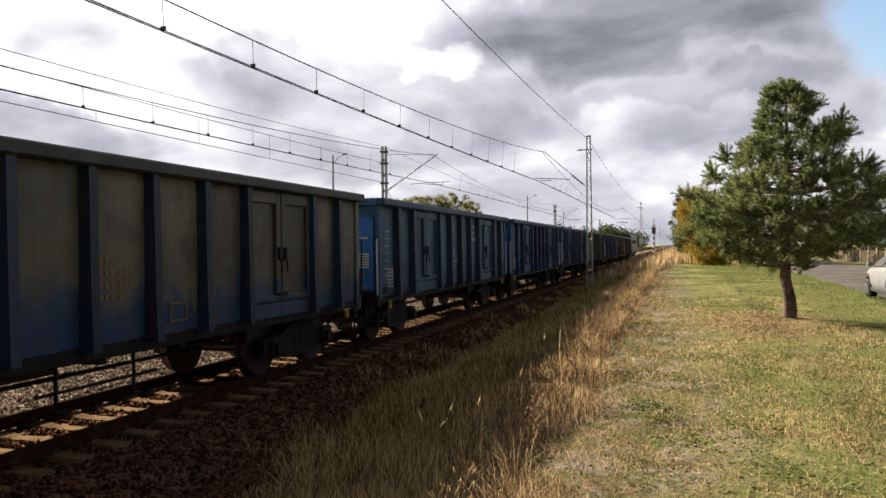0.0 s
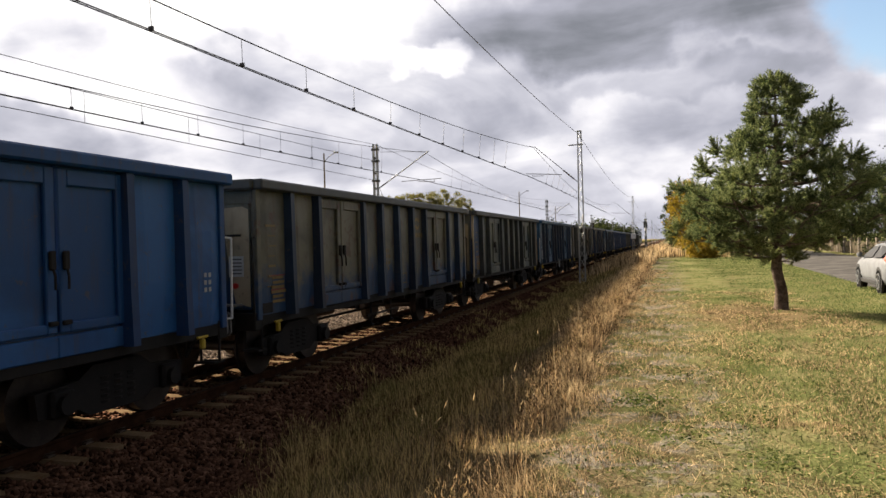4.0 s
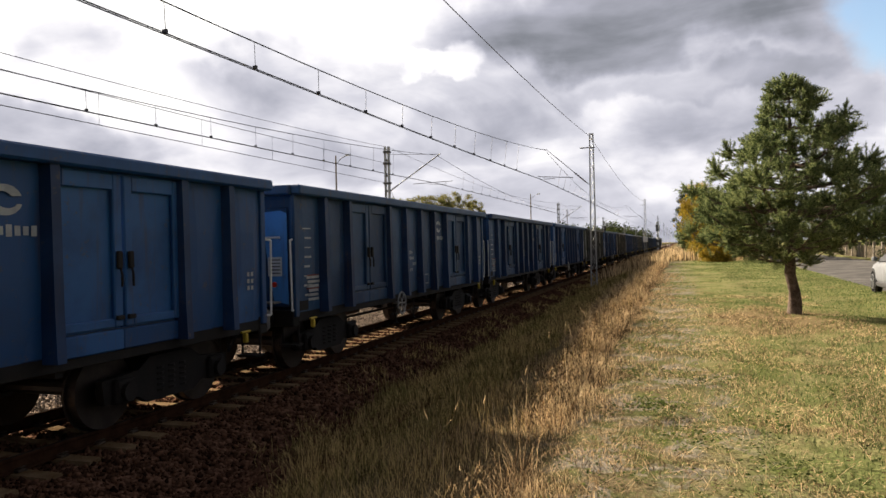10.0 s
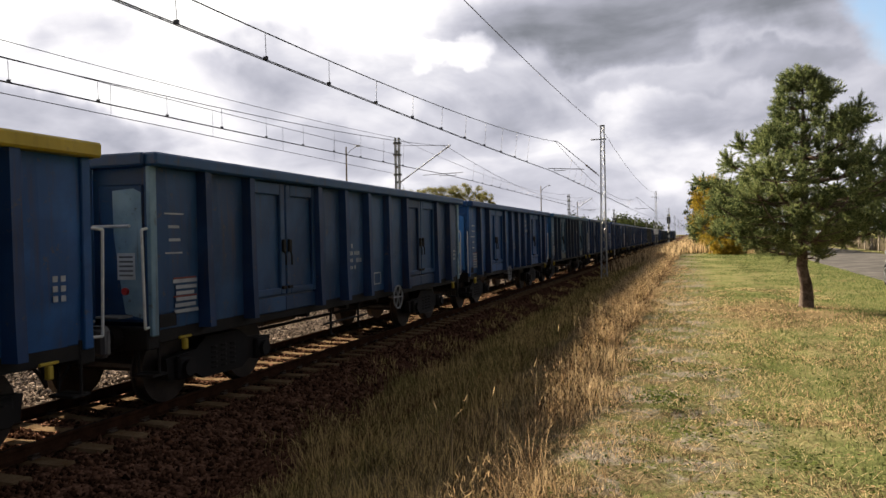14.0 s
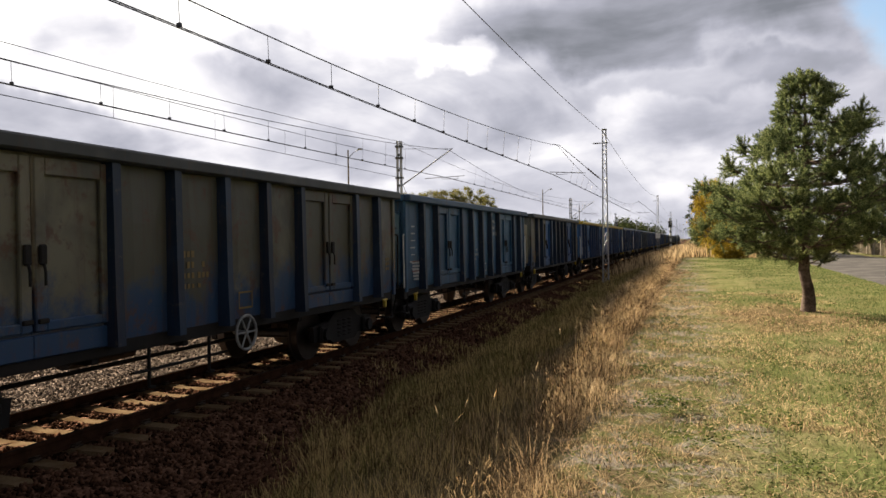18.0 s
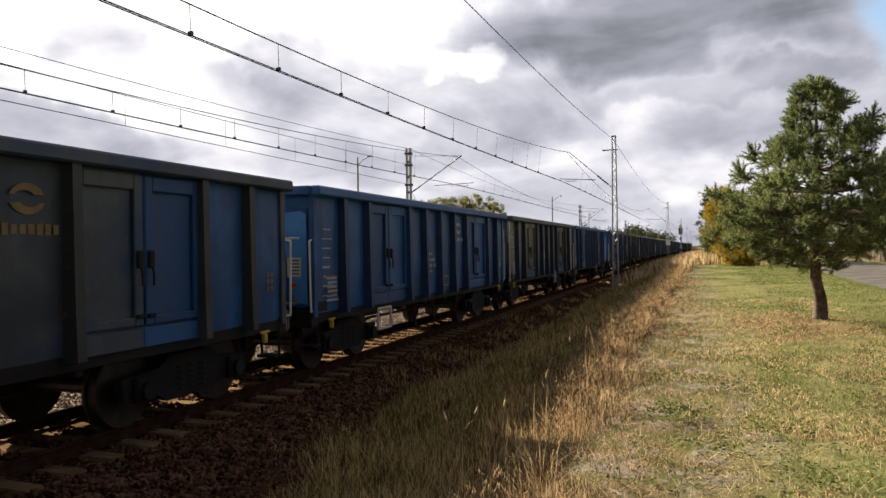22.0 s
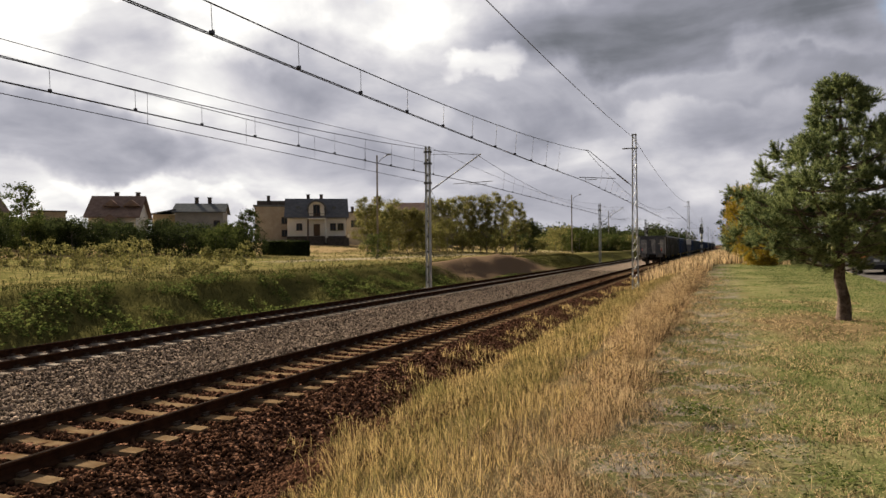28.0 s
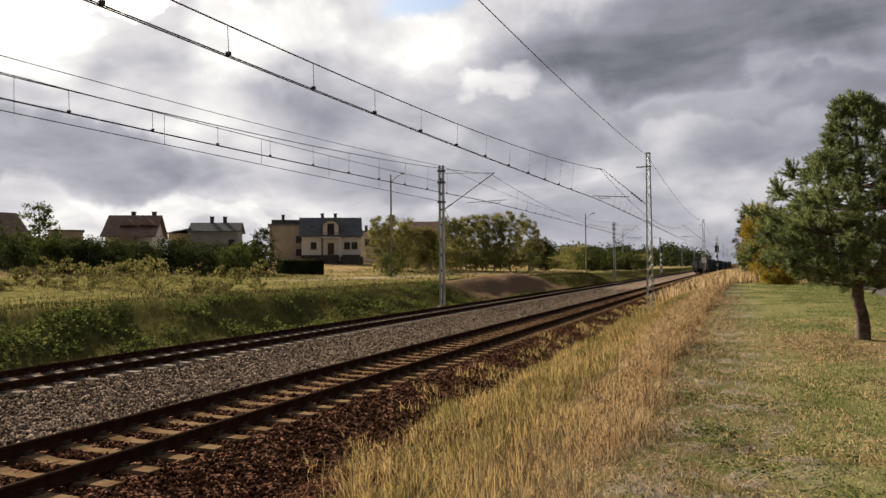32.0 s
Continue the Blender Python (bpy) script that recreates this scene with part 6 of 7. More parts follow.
for i in range(13):
    az = 35.5 + i * 1.45 + r.uniform(-0.7, 0.7)
    x, y = polar(az, r.uniform(38, 52))
    tree("scrub_bush", "sparse yellowish scrub bush in rough grass", x, y, r.uniform(0.5, 1.8), r.uniform(1.2, 2.4), HAZELEAF if r.random() < 0.6 else OLIVELEAF, seed=190 + i,
         clumps=34, per=30, leaf=0.11, low=0.03, group="scrub bushes", stems=4)
# belt of shrubs and the wood that closes the view along the line
for i in range(26):
    az = 3.2 + i * 0.42 + r.uniform(-0.15, 0.15)
    d = r.uniform(170, 250) if az < 9 else r.uniform(140, 185)
    x, y = polar(az, d)
    if x > -24:
        x = -24 - r.uniform(0, 6)
    tree("trackside_tree", "mixed green trackside tree", x, y, r.uniform(2.4, 4.6), r.uniform(5, 8), r.choice((MIDLEAF, HAZELEAF, OLIVELEAF)), seed=220 + i,
         clumps=60, per=44, leaf=0.28, low=0.03, group="trackside trees", stems=3)
rg = np.random.default_rng(5)
cen = []
for i in range(900):
    az = rg.uniform(-4, 30)
    d = rg.uniform(420, 640)
    x, y = polar(az, d)
    g = float(gz(x, y))
    h = rg.uniform(9, 15) * (1.0 if az > 3 else 0.8)
    if abs(x + 10) < 12:
        continue
    for j in range(5):
        cen.append((x + rg.normal(0, 2), y + rg.normal(0, 2), g + h * (0.15 + 0.85 * j / 5)))
v, f = leaves(np.array(cen), 2.6, 16, 1.5, rg)
tagged(raw("distant_wood", v, f, DARKLEAF), "distant dark green wood on the horizon", "wood", kind="stuff")
# ---- houses across the railway ----
PLASTER = weathered("cream_plaster", (0.80, 0.77, 0.70), (0.86, 0.83, 0.77), 0.8, 20.0, 0.9)
BEIGE = weathered("beige_render", (0.34, 0.29, 0.235), (0.42, 0.37, 0.30), 0.8, 20.0, 0.9)
OCHRE = weathered("ochre_render", (0.42, 0.34, 0.20), (0.50, 0.41, 0.26), 0.8, 20.0, 0.9)
GREYWALL = weathered("grey_render", (0.36, 0.355, 0.34), (0.44, 0.43, 0.41), 0.8, 20.0, 0.9)
STONE = weathered("dark_plinth_stone", (0.07, 0.06, 0.055), (0.13, 0.11, 0.10), 2.0, 15.0, 0.9)
SLATE_ROOF = weathered("dark_grey_roof", (0.115, 0.12, 0.13), (0.16, 0.165, 0.175), 1.5, 12.0, 0.9)
BROWN_ROOF = weathered("red_brown_roof", (0.21, 0.15, 0.125), (0.29, 0.215, 0.18), 1.5, 12.0, 0.8)
PALE_ROOF = weathered("pale_sheet_roof", (0.13, 0.14, 0.145), (0.18, 0.19, 0.195), 1.5, 12.0, 0.9)
GLASS = plain("dark_window_glass", (0.02, 0.024, 0.03), 0.08)
CAR_GLASS = plain("tinted_car_glass", (0.008, 0.009, 0.011), 0.62)
FRAME = plain("brown_window_frame", (0.10, 0.055, 0.03), 0.5)


def window(parent, x, y, z, w, h, frame=FRAME):
    """A window on a wall that faces -y: frame, bars, pane and sill."""
    o = new("window")
    o.parent, o.location = parent, (x, y, z)
    bm = bmesh.new()
    cube(bm, -w / 2, w / 2, -0.03, 0.02, -h / 2, h / 2)
    part("pane", bm, GLASS, o)
    bm = bmesh.new()
    for a, b, c, d in ((-w / 2 - 0.08, -w / 2, -h / 2, h / 2), (w / 2, w / 2 + 0.08, -h / 2, h / 2), (-w / 2 - 0.08, w / 2 + 0.08, h / 2, h / 2 + 0.08),
                       (-w / 2 - 0.08, w / 2 + 0.08, -h / 2 - 0.08, -h / 2), (-0.04, 0.04, -h / 2, h / 2)):
        cube(bm, a, b, -0.08, 0.02, c, d)
    part("frame", bm, frame, o)
    bm = bmesh.new()
    cube(bm, -w / 2 - 0.15, w / 2 + 0.15, -0.18, 0.02, -h / 2 - 0.14, -h / 2 - 0.085)
    part("sill", bm, frame, o)
    return o


def gable_roof(parent, w, d, eave, ridge, mat, over=0.5, thick=0.2, x=0.0, y=0.0):
    """Two slopes whose ridge runs along x."""
    for s in (-1, 1):
        bm = bmesh.new()
        run = d / 2 + over
        drop = over * (ridge - eave) / (d / 2)
        prism(bm, [(y + s * run, eave - drop), (y, ridge), (y, ridge + thick), (y + s * run, eave - drop + thick)], 0, x - w / 2 - over, x + w / 2 + over)
        part("roof_slope", bm, mat, parent)


def chimney(parent, x, y, z0, z1):
    bm = bmesh.new()
    cube(bm, x - 0.3, x + 0.3, y - 0.3, y + 0.3, z0, z1, 0.02)
    cube(bm, x - 0.38, x + 0.38, y - 0.38, y + 0.38, z1, z1 + 0.12, 0.02)
    part("chimney", bm, STONE, parent)


def body(parent, x0, x1, y0, y1, z0, z1, mat, name="wall", gable=None):
    bm = bmesh.new()
    if gable:
        ym = (y0 + y1) / 2
        prism(bm, [(y0, z0), (y1, z0), (y1, z1), (ym, gable), (y0, z1)], 0, x0, x1)
    else:
        cube(bm, x0, x1, y0, y1, z0, z1)
    return part(name, bm, mat, parent)


def site(name, label, az, d, z, yaw=0.0):
    x, y = polar(az, d)
    return empty(name, label, "house", "houses", m=pose(x, y, z, 0, 0, az + yaw))


# white house with a dormer over its porch
h = site("dormer_house", "cream house with dark grey roof, arched dormer and dark plinth", 30.55, 140, 2.75)
body(h, -5.4, 5.4, 0, 9, -1.5, 5.0, PLASTER, gable=8.3)
body(h, -5.45, 5.45, -0.05, 9.05, -1.5, 1.25, STONE, "plinth")
gable_roof(h, 10.8, 9, 5.0, 8.35, SLATE_ROOF, 0.55, 0.22, 0, 4.5)
for x in (-3.2, 3.0, 5.0 - 0.6):
    window(h, x, -0.03, 3.0, 0.95, 1.15)
dormer = body(h, -1.45, 1.45, -0.25, 3.5, 4.6, 7.0, PLASTER, "dormer")
bm = bmesh.new()
arch = [(1.9 * math.cos(a) * 0.98, 6.2 + 1.75 * math.sin(a)) for a in np.linspace(0, math.pi, 13)]
arch += [(x * 0.86, z - 0.25) for x, z in reversed(arch)]
prism(bm, arch, 1, -0.7, 4.3)
part("dormer_roof", bm, SLATE_ROOF, dormer)
bm = bmesh.new()
prism(bm, [(1.4 * math.cos(a), 6.6 + 1.2 * math.sin(a)) for a in np.linspace(0, math.pi, 9)], 1, -0.24, 3.5)
part("dormer_front", bm, PLASTER, dormer)
window(h, 0, -0.28, 6.1, 1.1, 1.9)
bm = bmesh.new()
cube(bm, -1.7, 1.7, -1.4, 0, 4.35, 4.6, 0.03)
balcony = part("balcony", bm, PLASTER, h)
bm = bmesh.new()
for x in np.arange(-1.6, 1.61, 0.2):
    tube(bm, (x, -1.35, 4.6), (x, -1.35, 5.4), 0.02, 5)
tube(bm, (-1.6, -1.35, 5.4), (1.6, -1.35, 5.4), 0.03, 6)
part("railing", bm, FRAME, balcony)
for x in (-1.6, 1.6):
    bm = bmesh.new()
    tube(bm, (x, -1.3, 0), (x, -1.3, 4.35), 0.17, 10)
    part("column", bm, FRAME if x < 0 else PLASTER, h)
bm = bmesh.new()
cube(bm, -0.6, 0.6, -0.06, 0.02, 1.3, 3.5)
part("door", bm, FRAME, h, "brown front door")
bm = bmesh.new()
for i in range(6):
    cube(bm, -1.5, 1.5, -3.2 + 0.3 * i, -1.2, -1.0 + 0.36 * i, -0.64 + 0.36 * i)
part("steps", bm, STONE, h)
bm = bmesh.new()
cube(bm, 1.8, 5.9, -2.0, -0.06, -1.5, 0.9, 0.03)
terrace = part("terrace", bm, STONE, h)
bm = bmesh.new()
for x in (1.9, 5.8):
    cube(bm, x - 0.15, x + 0.15, -2.05, -1.75, 0.9, 1.5, 0.02)
part("terrace_pier", bm, PLASTER, terrace)
for x in (-1.6, 0.9):
    chimney(h, x, 5.2, 7.4, 9.3)
for x in (-3.4, 3.2):
    bm = bmesh.new()
    cube(bm, x - 0.4, x + 0.4, 1.55, 1.65, 6.1, 6.9)
    part("roof_window", bm, PALE_ROOF, h)
# flat-roofed blocks on both sides of it
b = site("flat_block", "beige flat-roofed block with a dark roof edge", 33.9, 147, 2.8)
body(b, -3.2, 3.2, 0, 9, -1.5, 7.1, BEIGE)
body(b, -3.5, 3.5, -0.3, 9.3, 7.1, 7.45, PALE_ROOF, "roof_edge")
body(b, -2.8, 2.8, 1.0, 8, 7.45, 8.3, STONE, "roof_house")
chimney(b, -0.6, 3, 8.3, 9.3)
window(b, 2.4, -0.03, 4.4, 1.0, 1.2), window(b, 2.4, -0.03, 1.9, 1.0, 1.2)
b = site("flat_block", "brown rendered flat-roofed block behind birches", 26.6, 155, 2.8)
body(b, -5.5, 5.5, 0, 9, -1.5, 6.2, BEIGE)
body(b, -5.7, 5.7, -0.2, 9.2, 6.2, 6.5, STONE, "roof_edge")
chimney(b, -3.4, 3, 6.5, 7.6), window(b, -3, -0.03, 4.0, 1.2, 1.3), window(b, 1, -0.03, 4.0, 1.2, 1.3)
b = site("terraced_house", "brown house with a reddish stepped roof behind birches", 22.9, 165, 2.8)
body(b, -5.5, 3.5, 0, 9, -1.5, 7.0, BEIGE, gable=9.0)
gable_roof(b, 9, 9, 7.0, 9.0, BROWN_ROOF, 0.4, 0.2, -1.0, 4.5)
body(b, 3.5, 8.0, 0, 9, -1.5, 6.0, BEIGE, "side_wing"), window(b, -2, -0.03, 5.2, 1.2, 1.3), window(b, 1, -0.03, 5.2, 1.2, 1.3)
# house with the brown half-hipped roof
h = site("brown_roof_house", "cream house with a large red-brown roof and two chimneys", 44.9, 125, 2.7, -14)
body(h, -3.7, 3.3, 0, 8.5, -1.5, 4.6, PLASTER, gable=7.4)
gable_roof(h, 7.0, 8.5, 4.4, 7.5, BROWN_ROOF, 0.6, 0.22, -0.2, 4.25)
for x in (-0.6, 2.6):
    chimney(h, x, 4.6, 6.9, 8.2)
for x in (-0.6, 2.4):
    bm = bmesh.new()
    prism(bm, [(x - 1.3, 5.9), (x + 1.3, 5.9), (x, 6.9)], 1, 0.8, 3.8)
    part("roof_dormer", bm, BROWN_ROOF, h)
for x in (-2.6, 2.2):
    window(h, x, -0.03, 2.6, 1.0, 1.2)
bm = bmesh.new()
prism(bm, [(-2.0, 3.2), (1.6, 3.2), (-0.2, 4.6)], 1, -1.6, 0.2)
porch = part("porch_roof", bm, BROWN_ROOF, h)
window(h, -0.3, -0.03, 2.2, 1.3, 1.6)
# house with the pale sheet roof
h = site("pale_roof_house", "grey and ochre house with a pale sheet roof, two chimneys", 39.7, 132, 2.8, -8)
body(h, -2.6, 5.2, 0, 8, -1.5, 5.3, GREYWALL, gable=6.7)
body(h, -6.2, -2.6, 0.4, 8, -1.5, 4.9, OCHRE, "side_wing")
gable_roof(h, 7.8, 8, 5.3, 6.75, PALE_ROOF, 0.5, 0.2, 1.3, 4)
bm = bmesh.new()
prism(bm, [(-6.6, 4.8), (-2.6, 5.6), (-2.6, 5.8), (-6.6, 5.0)], 1, 0.0, 8.2)
part("wing_roof", bm, PALE_ROOF, h)
for x in (0.4, 2.6):
    chimney(h, x, 4.2, 6.4, 7.9)
window(h, 4.2, -0.03, 3.2, 0.9, 1.1)
for az, d, w, z1, mat, lab in ((37.0, 128, 5.0, 2.6, BEIGE, "low garden garage with a flat dark roof"), (49.0, 120, 4.5, 4.6, BEIGE, "small flat-roofed beige building"),
                              (47.6, 135, 6, 2.6, BROWN, "low brown garden shed")):
    b = site("garden_building", lab, az, d, 2.7)
    body(b, -w / 2, w / 2, 0, 5, -1.5, z1, mat), body(b, -w / 2 - 0.2, w / 2 + 0.2, -0.2, 5.2, z1, z1 + 0.2, STONE, "roof")
h = site("gabled_house", "brown-roofed house half hidden by garden trees", 53.4, 112, 2.7, 20)
body(h, -4, 4, 0, 8, -1.5, 4.0, BEIGE, gable=6.6)
gable_roof(h, 8, 8, 4.0, 6.7, BROWN_ROOF, 0.6, 0.2, 0, 4)
window(h, -1.5, -0.03, 2.4, 1.0, 1.2), window(h, 1.5, -0.03, 2.4, 1.0, 1.2)

# clipped hedges in front of the gardens
def hedge(az0, az1, d, top, mat, seed):
    rng = np.random.default_rng(seed)
    (xa, ya), (xb, yb) = polar(az0, d), polar(az1, d)
    k = int(math.hypot(xb - xa, yb - ya) * 260)
    u, w = rng.random(k), rng.uniform(-0.5, 0.5, k)
    x, y = xa + (xb - xa) * u, ya + (yb - ya) * u
    nx, ny = (yb - ya), -(xb - xa)
    ln = math.hypot(nx, ny)
    x, y = x + nx / ln * w, y + ny / ln * w
    g = gz(x, y)
    z = g + (top - g) * rng.random(k) ** 0.7
    v, f = leaves(np.stack([x, y, z], -1), 0.06, 2, 0.17, rng)
    m = empty("clipped_hedge", "dense dark green clipped garden hedge", "hedge", "garden hedges")
    o = raw("foliage", v, f, mat)
    o.parent = m
    bm = bmesh.new()
    g0 = float(min(gz(xa, ya), gz(xb, yb))) - 0.2
    prism(bm, [(xa + nx / ln * 0.4, ya + ny / ln * 0.4), (xb + nx / ln * 0.4, yb + ny / ln * 0.4), (xb - nx / ln * 0.4, yb - ny / ln * 0.4), (xa - nx / ln * 0.4, ya - ny / ln * 0.4)], 2, g0, top - 0.12)
    part("inner_growth", bm, DARKLEAF, m)


hedge(31.1, 34.6, 75, 2.5, DARKLEAF, 1)
hedge(35.4, 39.0, 78, 2.5, DARKLEAF, 2)
hedge(43.0, 56.0, 88, 3.1, DARKLEAF, 3)
# ---- road, fence and cars behind the lawn ----
m, n, bsdf = material("old_asphalt", 0.9)
pos = n.add("ShaderNodeNewGeometry").outputs["Position"]
fine, wide = n.noise(pos, 60.0, 3.0, 0.7), n.noise(pos, 0.7, 5.0, 0.65)
n.plug(bsdf.inputs["Base Color"], n.mix(n.ramp(wide, 0.4, 0.65), n.mix(fine, (0.07, 0.066, 0.062), (0.12, 0.115, 0.11)), (0.15, 0.14, 0.13)))
relief(n, bsdf, fine, 0.006)
ys = np.r_[np.arange(-60, 260, 5.0)]
vs, fs = [], []
for i, y in enumerate(ys):
    x0 = 5.15 + 0.035 * y
    vs += [(x0, y, max(float(gz(x0, y)), -0.05) + 0.015), (x0 + 2.7, y, 0.045 + 0.02), (x0 + 5.4, y, max(float(gz(x0 + 5.4, y)), -0.05) + 0.03)]
    if i:
        a = 3 * i
        fs += [(a - 3, a - 2, a + 1, a), (a - 2, a - 1, a + 2, a + 1)]
road = raw("road", vs, fs, m)
road.data.shade_smooth()
tagged(road, "narrow worn asphalt road without kerbs", "road", kind="structure")

WOOD = weathered("pale_fence_wood", (0.12, 0.10, 0.07), (0.19, 0.16, 0.115), 4.0, 30.0, 0.9)
fence = empty("garden_fence", "pale wooden slat fence with concrete posts across the road", "fence", m=pose(13.4, 40, 0.0, 0, 0, -2))
bm = bmesh.new()
cube(bm, -0.1, 0.1, -0.1, 0.1, -0.3, 1.35, 0.015)
post = part("post", bm, SLEEPER_PALE, fence)
bm = bmesh.new()
cube(bm, -0.02, 0.02, -0.035, 0.035, 0.08, 1.05, 0.008)
slat = part("slat", bm, WOOD, fence)
slat.location = (0, 0.25, 0)
for i in range(16):
    if i:
        again(post, fence, pose(0, 3.0 * i, 0))
    for j in range(1 if i == 0 else 0, 14):
        again(slat, fence, pose(0, 3.0 * i + 0.25 + 0.19 * j, 0))
for z in (0.3, 0.9):
    bm = bmesh.new()
    cube(bm, 0.022, 0.06, 0, 48, z, z + 0.08)
    part("fence_rail", bm, WOOD, fence)

SILVER, OFFWHITE = plain("silver_car_paint", (0.15, 0.158, 0.17), 0.6, 0.0), plain("white_car_paint", (0.70, 0.71, 0.72), 0.3)
TYRE, RIM = plain("tyre_rubber", (0.015, 0.015, 0.015), 0.9), plain("alloy_rim", (0.16, 0.165, 0.17), 0.45, 0.3)
LAMP = plain("lit_tail_lamp", (0.85, 0.05, 0.03), 0.4, 0.0, 1.0)
TRIM = plain("black_plastic_trim", (0.02, 0.02, 0.021), 0.6)


def car(name, label, coat):
    """A hatchback that points along +y, its middle on the ground at the origin."""
    c = empty(name, label, "car", "cars on the road")
    stations = [  # y, half-width, sill, belt, roof, roof half-width
        (-2.18, 0.70, 0.42, 0.82, 0.84, 0.66), (-2.10, 0.84, 0.30, 0.95, 1.02, 0.70), (-1.75, 0.90, 0.26, 0.95, 1.33, 0.60), (-0.6, 0.91, 0.26, 0.93, 1.40, 0.62),
        (0.35, 0.91, 0.26, 0.91, 1.36, 0.60), (1.05, 0.90, 0.26, 0.90, 1.02, 0.66), (1.75, 0.86, 0.28, 0.80, 0.88, 0.66), (2.12, 0.70, 0.36, 0.62, 0.68, 0.55)]
    bm = bmesh.new()
    rings = []
    for y, w, s, b, r, rw in stations:
        half = [(w * 0.92, s), (w, s + 0.18), (w * 1.0, b - 0.14), (w * 0.95, b), (rw, r - 0.05), (rw * 0.75, r)]
        rings.append([bm.verts.new((x, y, z)) for x, z in half] + [bm.verts.new((-x, y, z)) for x, z in reversed(half)])
    k = len(rings[0])
    for a, b in zip(rings, rings[1:]):
        for i in range(k):
            bm.faces.new((a[i], a[(i + 1) % k], b[(i + 1) % k], b[i]))
    bm.faces.new(rings[0]), bm.faces.new(rings[-1])
    part("body", bm, coat, c, smooth=True)
    for s in (-1, 1):
        for a, b in (((-1.66, 0.965, 1.27), (-0.72, 0.955, 1.34)), ((-0.64, 0.955, 1.34), (0.25, 0.93, 1.30))):
            bm = bmesh.new()
            y0, zb, zt = a
            y1, zb1, zt1 = b
            quad_pts = [(s * 0.892, y0, zb + 0.02), (s * 0.892, y1 + (0.55 if y1 > 0 else 0), zb1 + 0.0), (s * 0.652, y1, zt1 - 0.04), (s * 0.652, y0 + 0.15, zt - 0.04)]
            lo = [bm.verts.new(p) for p in quad_pts]
            hi = [bm.verts.new((p[0] + s * 0.012, p[1], p[2] + 0.006)) for p in quad_pts]
            bm.faces.new(lo), bm.faces.new(hi)
            for i in range(4):
                bm.faces.new((lo[i], lo[(i + 1) % 4], hi[(i + 1) % 4], hi[i]))
            part("side_window", bm, CAR_GLASS, c)
        bm = bmesh.new()
        cube(bm, *sorted((s * 0.90, s * 1.04)), 0.62, 0.78, 0.95, 1.08, 0.03)
        part("wing_mirror", bm, coat, c)
        bm = bmesh.new()
        cube(bm, *sorted((s * 0.52, s * 0.885)), -2.17, -1.86, 0.86, 1.02, 0.05)
        part("tail_lamp", bm, LAMP, c, "glowing red tail lamp")
        bm = bmesh.new()
        cube(bm, *sorted((s * 0.80, s * 0.905)), -0.95, 0.95, 0.20, 0.34, 0.03)
        part("sill", bm, TRIM, c)
        for y in (-1.33, 1.32):
            bm = bmesh.new()
            tube(bm, (s * 0.84, y, 0.345), (s * 0.908, y, 0.345), 0.375, 26)
            part("wheel_arch", bm, TRIM, c)
            bm = bmesh.new()
            tube(bm, (s * 0.70, y, 0.32), (s * 0.914, y, 0.32), 0.32, 24)
            w = part("wheel", bm, TYRE, c)
            bm = bmesh.new()
            tube(bm, (s * 0.905, y, 0.32), (s * 0.925, y, 0.32), 0.06, 12)
            for q in range(5):
                e = radians(72 * q + 18)
                tube(bm, (s * 0.916, y, 0.32), (s * 0.916, y + 0.21 * math.cos(e), 0.32 + 0.21 * math.sin(e)), 0.028, 6)
            for q in range(16):
                e, g = radians(22.5 * q), radians(22.5 * (q + 1))
                tube(bm, (s * 0.914, y + 0.21 * math.cos(e), 0.32 + 0.21 * math.sin(e)), (s * 0.914, y + 0.21 * math.cos(g), 0.32 + 0.21 * math.sin(g)), 0.02, 6)
            part("rim", bm, RIM, w)
        bm = bmesh.new()
        tube(bm, (s * 0.58, -1.5, 1.39), (s * 0.58, 0.1, 1.40), 0.018, 6)
        part("roof_rail", bm, TRIM, c)
    bm = bmesh.new()
    pts = [(-0.58, -2.125, 1.03), (0.58, -2.125, 1.03), (0.50, -1.80, 1.36), (-0.50, -1.80, 1.36)]
    lo, hi = [bm.verts.new(p) for p in pts], [bm.verts.new((p[0], p[1] - 0.03, p[2] + 0.02)) for p in pts]
    bm.faces.new(lo), bm.faces.new(hi)
    for i in range(4):
        bm.faces.new((lo[i], lo[(i + 1) % 4], hi[(i + 1) % 4], hi[i]))
    part("rear_window", bm, CAR_GLASS, c)
    bm = bmesh.new()
    cube(bm, -0.82, 0.82, -2.24, -2.02, 0.26, 0.50, 0.05)
    part("bumper", bm, TRIM, c)
    bm = bmesh.new()
    cube(bm, -0.26, 0.26, -2.215, -2.19, 0.68, 0.79)
    part("plate", bm, OFFWHITE, c)
    return c


silver_car = car("silver_hatchback", "silver hatchback with lit tail lamps on the road", SILVER)
white_car = car("white_hatchback", "off-white hatchback driving away along the road", OFFWHITE)

# ---- the locomotive at the head of the train ----
LOCO = paint("dark_green_loco_paint", (0.012, 0.024, 0.018), (0.02, 0.034, 0.026), wear=0.3)
loco = empty("electric_locomotive", "dark green six-axle electric locomotive with a raised pantograph", "locomotive")
bm = bmesh.new()
prism(bm, [(-1.45, 1.1), (1.45, 1.1), (1.5, 1.6), (1.42, 3.4), (1.0, 3.75), (-1.0, 3.75), (-1.42, 3.4), (-1.5, 1.6)], 1, -9.0, 9.0)
part("body", bm, LOCO, loco)
bm = bmesh.new()
cube(bm, -1.35, 1.35, -9.2, 9.2, 0.75, 1.1, 0.03)
part("underframe", bm, UNDER, loco)
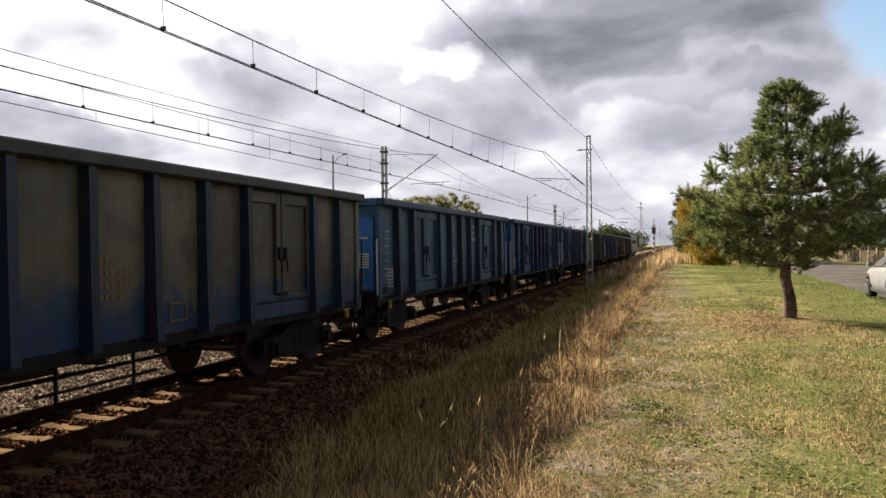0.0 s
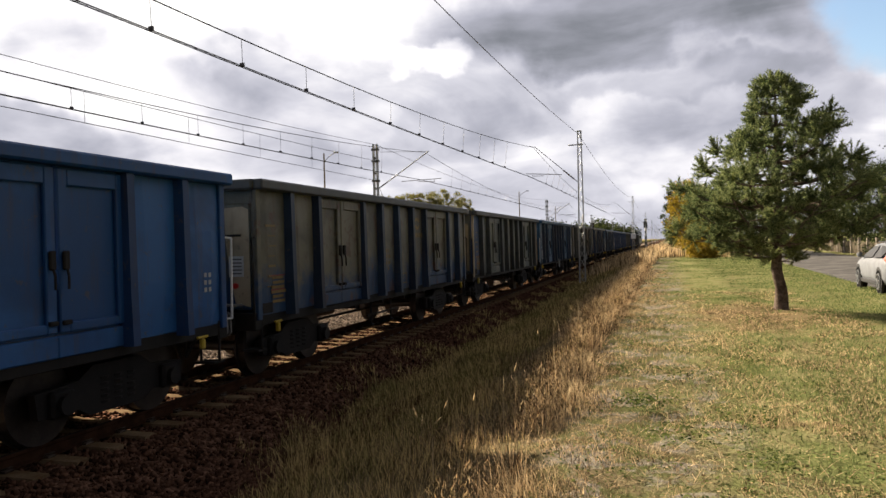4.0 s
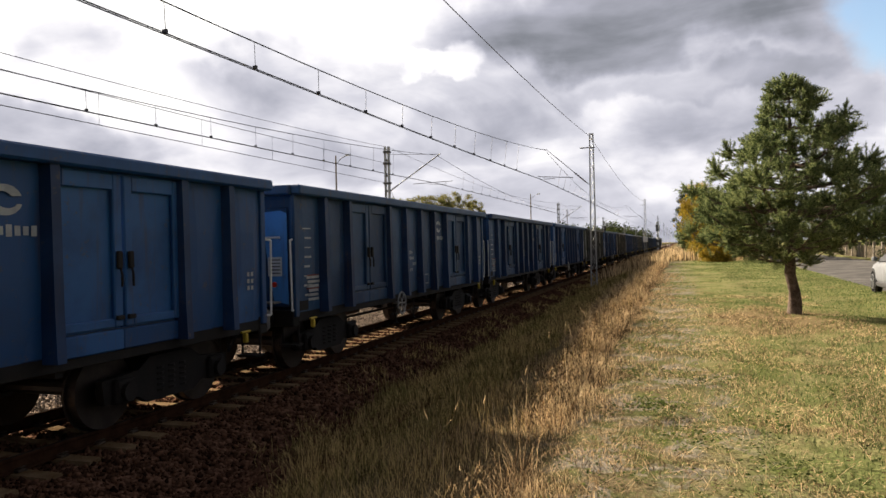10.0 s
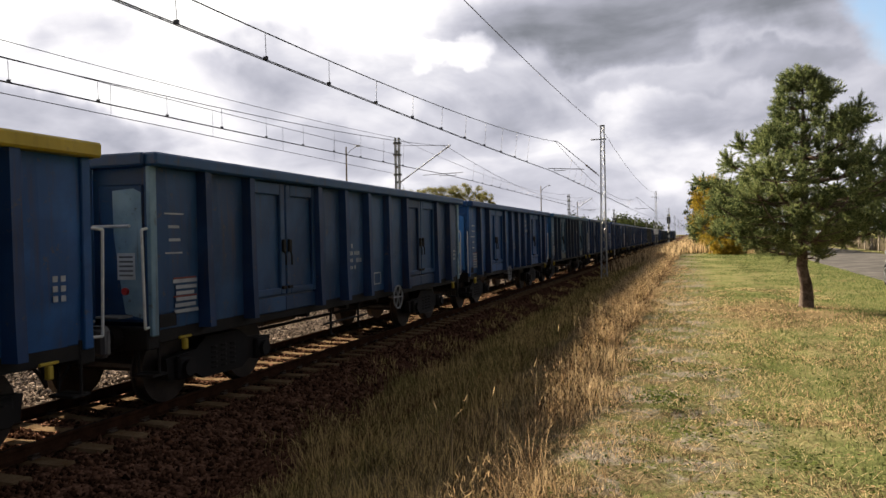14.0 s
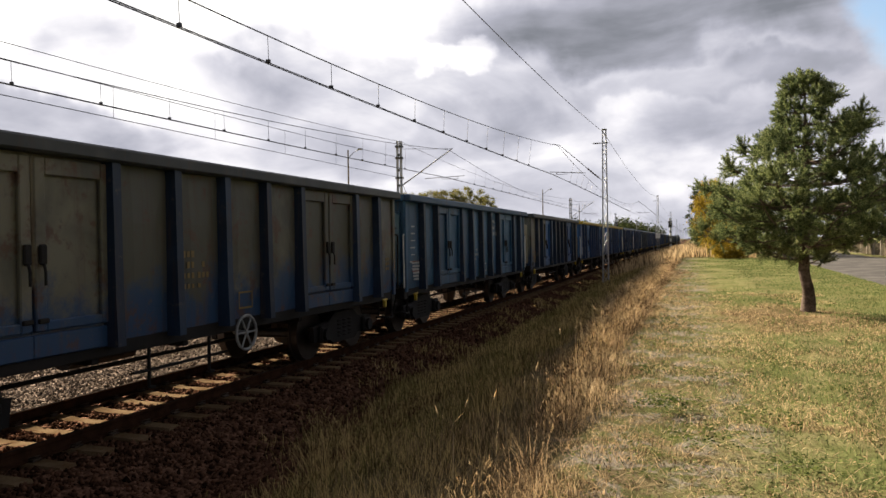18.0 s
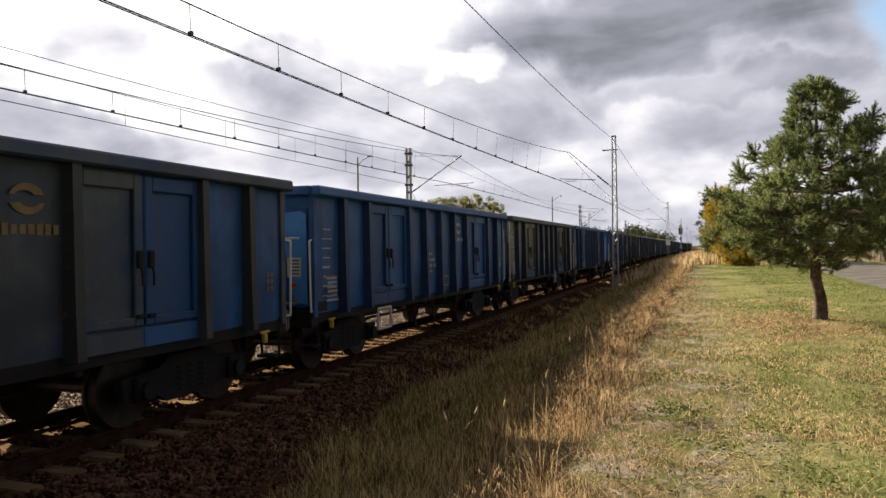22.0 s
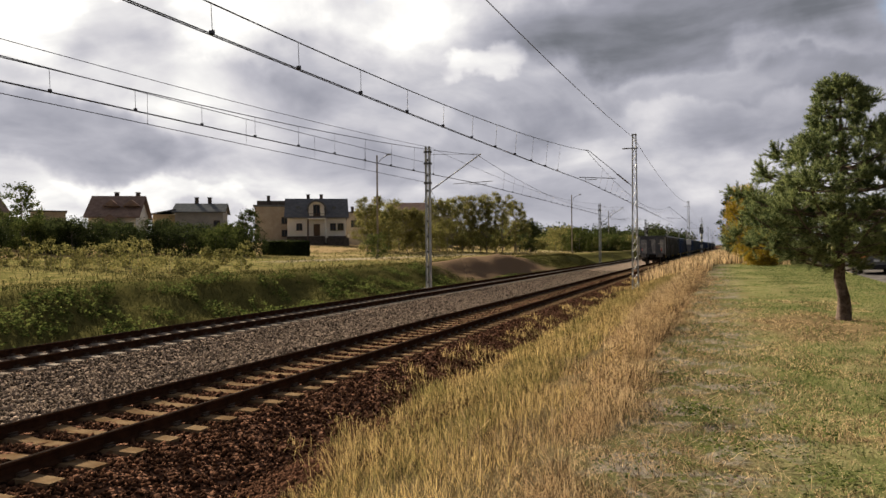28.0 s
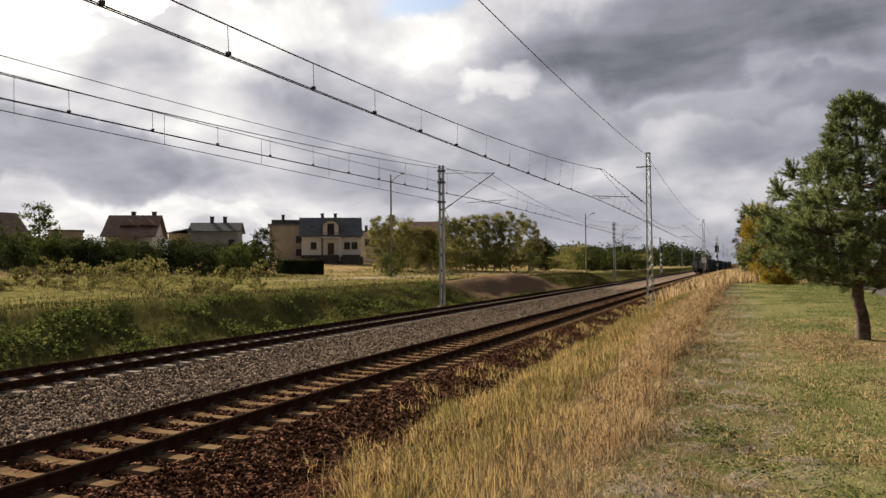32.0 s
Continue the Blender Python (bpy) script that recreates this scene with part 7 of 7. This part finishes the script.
for y in (-7.0, -5.2, -3.4, 3.4, 5.2, 7.0):
    bm = bmesh.new()
    for x in (-0.75, 0.75):
        tube(bm, (x - 0.07, y, 0.6), (x + 0.07, y, 0.6), 0.6, 24)
    tube(bm, (-0.9, y, 0.6), (0.9, y, 0.6), 0.09, 8)
    part("wheelset", bm, WHEEL, loco)
for y in (-5.2, 5.2):
    for x in (-1.05, 1.05):
        bm = bmesh.new()
        cube(bm, x - 0.08, x + 0.08, y - 2.6, y + 2.6, 0.45, 0.8, 0.04)
        part("bogie_frame", bm, UNDER, loco)
for i in range(6):
    for x in (-1, 1):
        bm = bmesh.new()
        cube(bm, *sorted((x * 1.45, x * 1.49)), -5.6 + 2.0 * i, -4.6 + 2.0 * i, 2.3, 2.9, 0.02)
        part("side_window", bm, GLASS, loco)
bm = bmesh.new()
for x in (-0.5, 0.5):
    bent(bm, [(x, -5.5, 3.85), (x, -6.6, 4.7), (x * 0.9, -5.5, 5.42)], 0.03)
tube(bm, (-0.85, -5.5, 5.45), (0.85, -5.5, 5.45), 0.04, 6)
for x in (-0.6, 0.6):
    cube(bm, x - 0.06, x + 0.06, -6.5, -4.6, 3.75, 3.9)
part("pantograph", bm, DARKSTEEL, loco)


# ---- what moves ----
TIMES = [0.0, 11.0, 22.0] + [23.0 + 0.5 * i for i in range(19)]


def motions():
    for k, w in WAGONS:
        walk(w, [(t, pose(TRACKS[0], train_y(k, t), RAIL_Z)) for t in TIMES])
    walk(loco, [(t, pose(TRACKS[0], train_y(8, t) + LENGTH / 2 + 0.8 + 9.6, RAIL_Z)) for t in TIMES])
    walk(silver_car, [(t, pose(x, y, 0.01, 0, 0, -2)) for t, x, y in (
        (0.0, 6.45, 24.0), (22.5, 6.45, 24.0), (23.2, 6.46, 24.4), (24.0, 6.55, 26.0), (24.5, 6.7, 27.8), (25.5, 6.95, 31.5), (26.5, 7.25, 36.5), (28.5, 7.85, 50.0), (29.1, 8.0, 54.0), (32.0, 8.7, 76.0))])
    walk(white_car, [(t, pose(x, y, 0.01, 0, 0, -2)) for t, x, y in (
        (0.0, 4.8, -55.0), (18.0, 4.8, -55.0), (20.0, 5.1, -46.0), (26.0, 6.4, 12.0), (29.1, 7.1, 34.5), (30.0, 7.4, 41.5), (31.0, 7.9, 50.5), (32.0, 8.1, 57.5))])


motions()
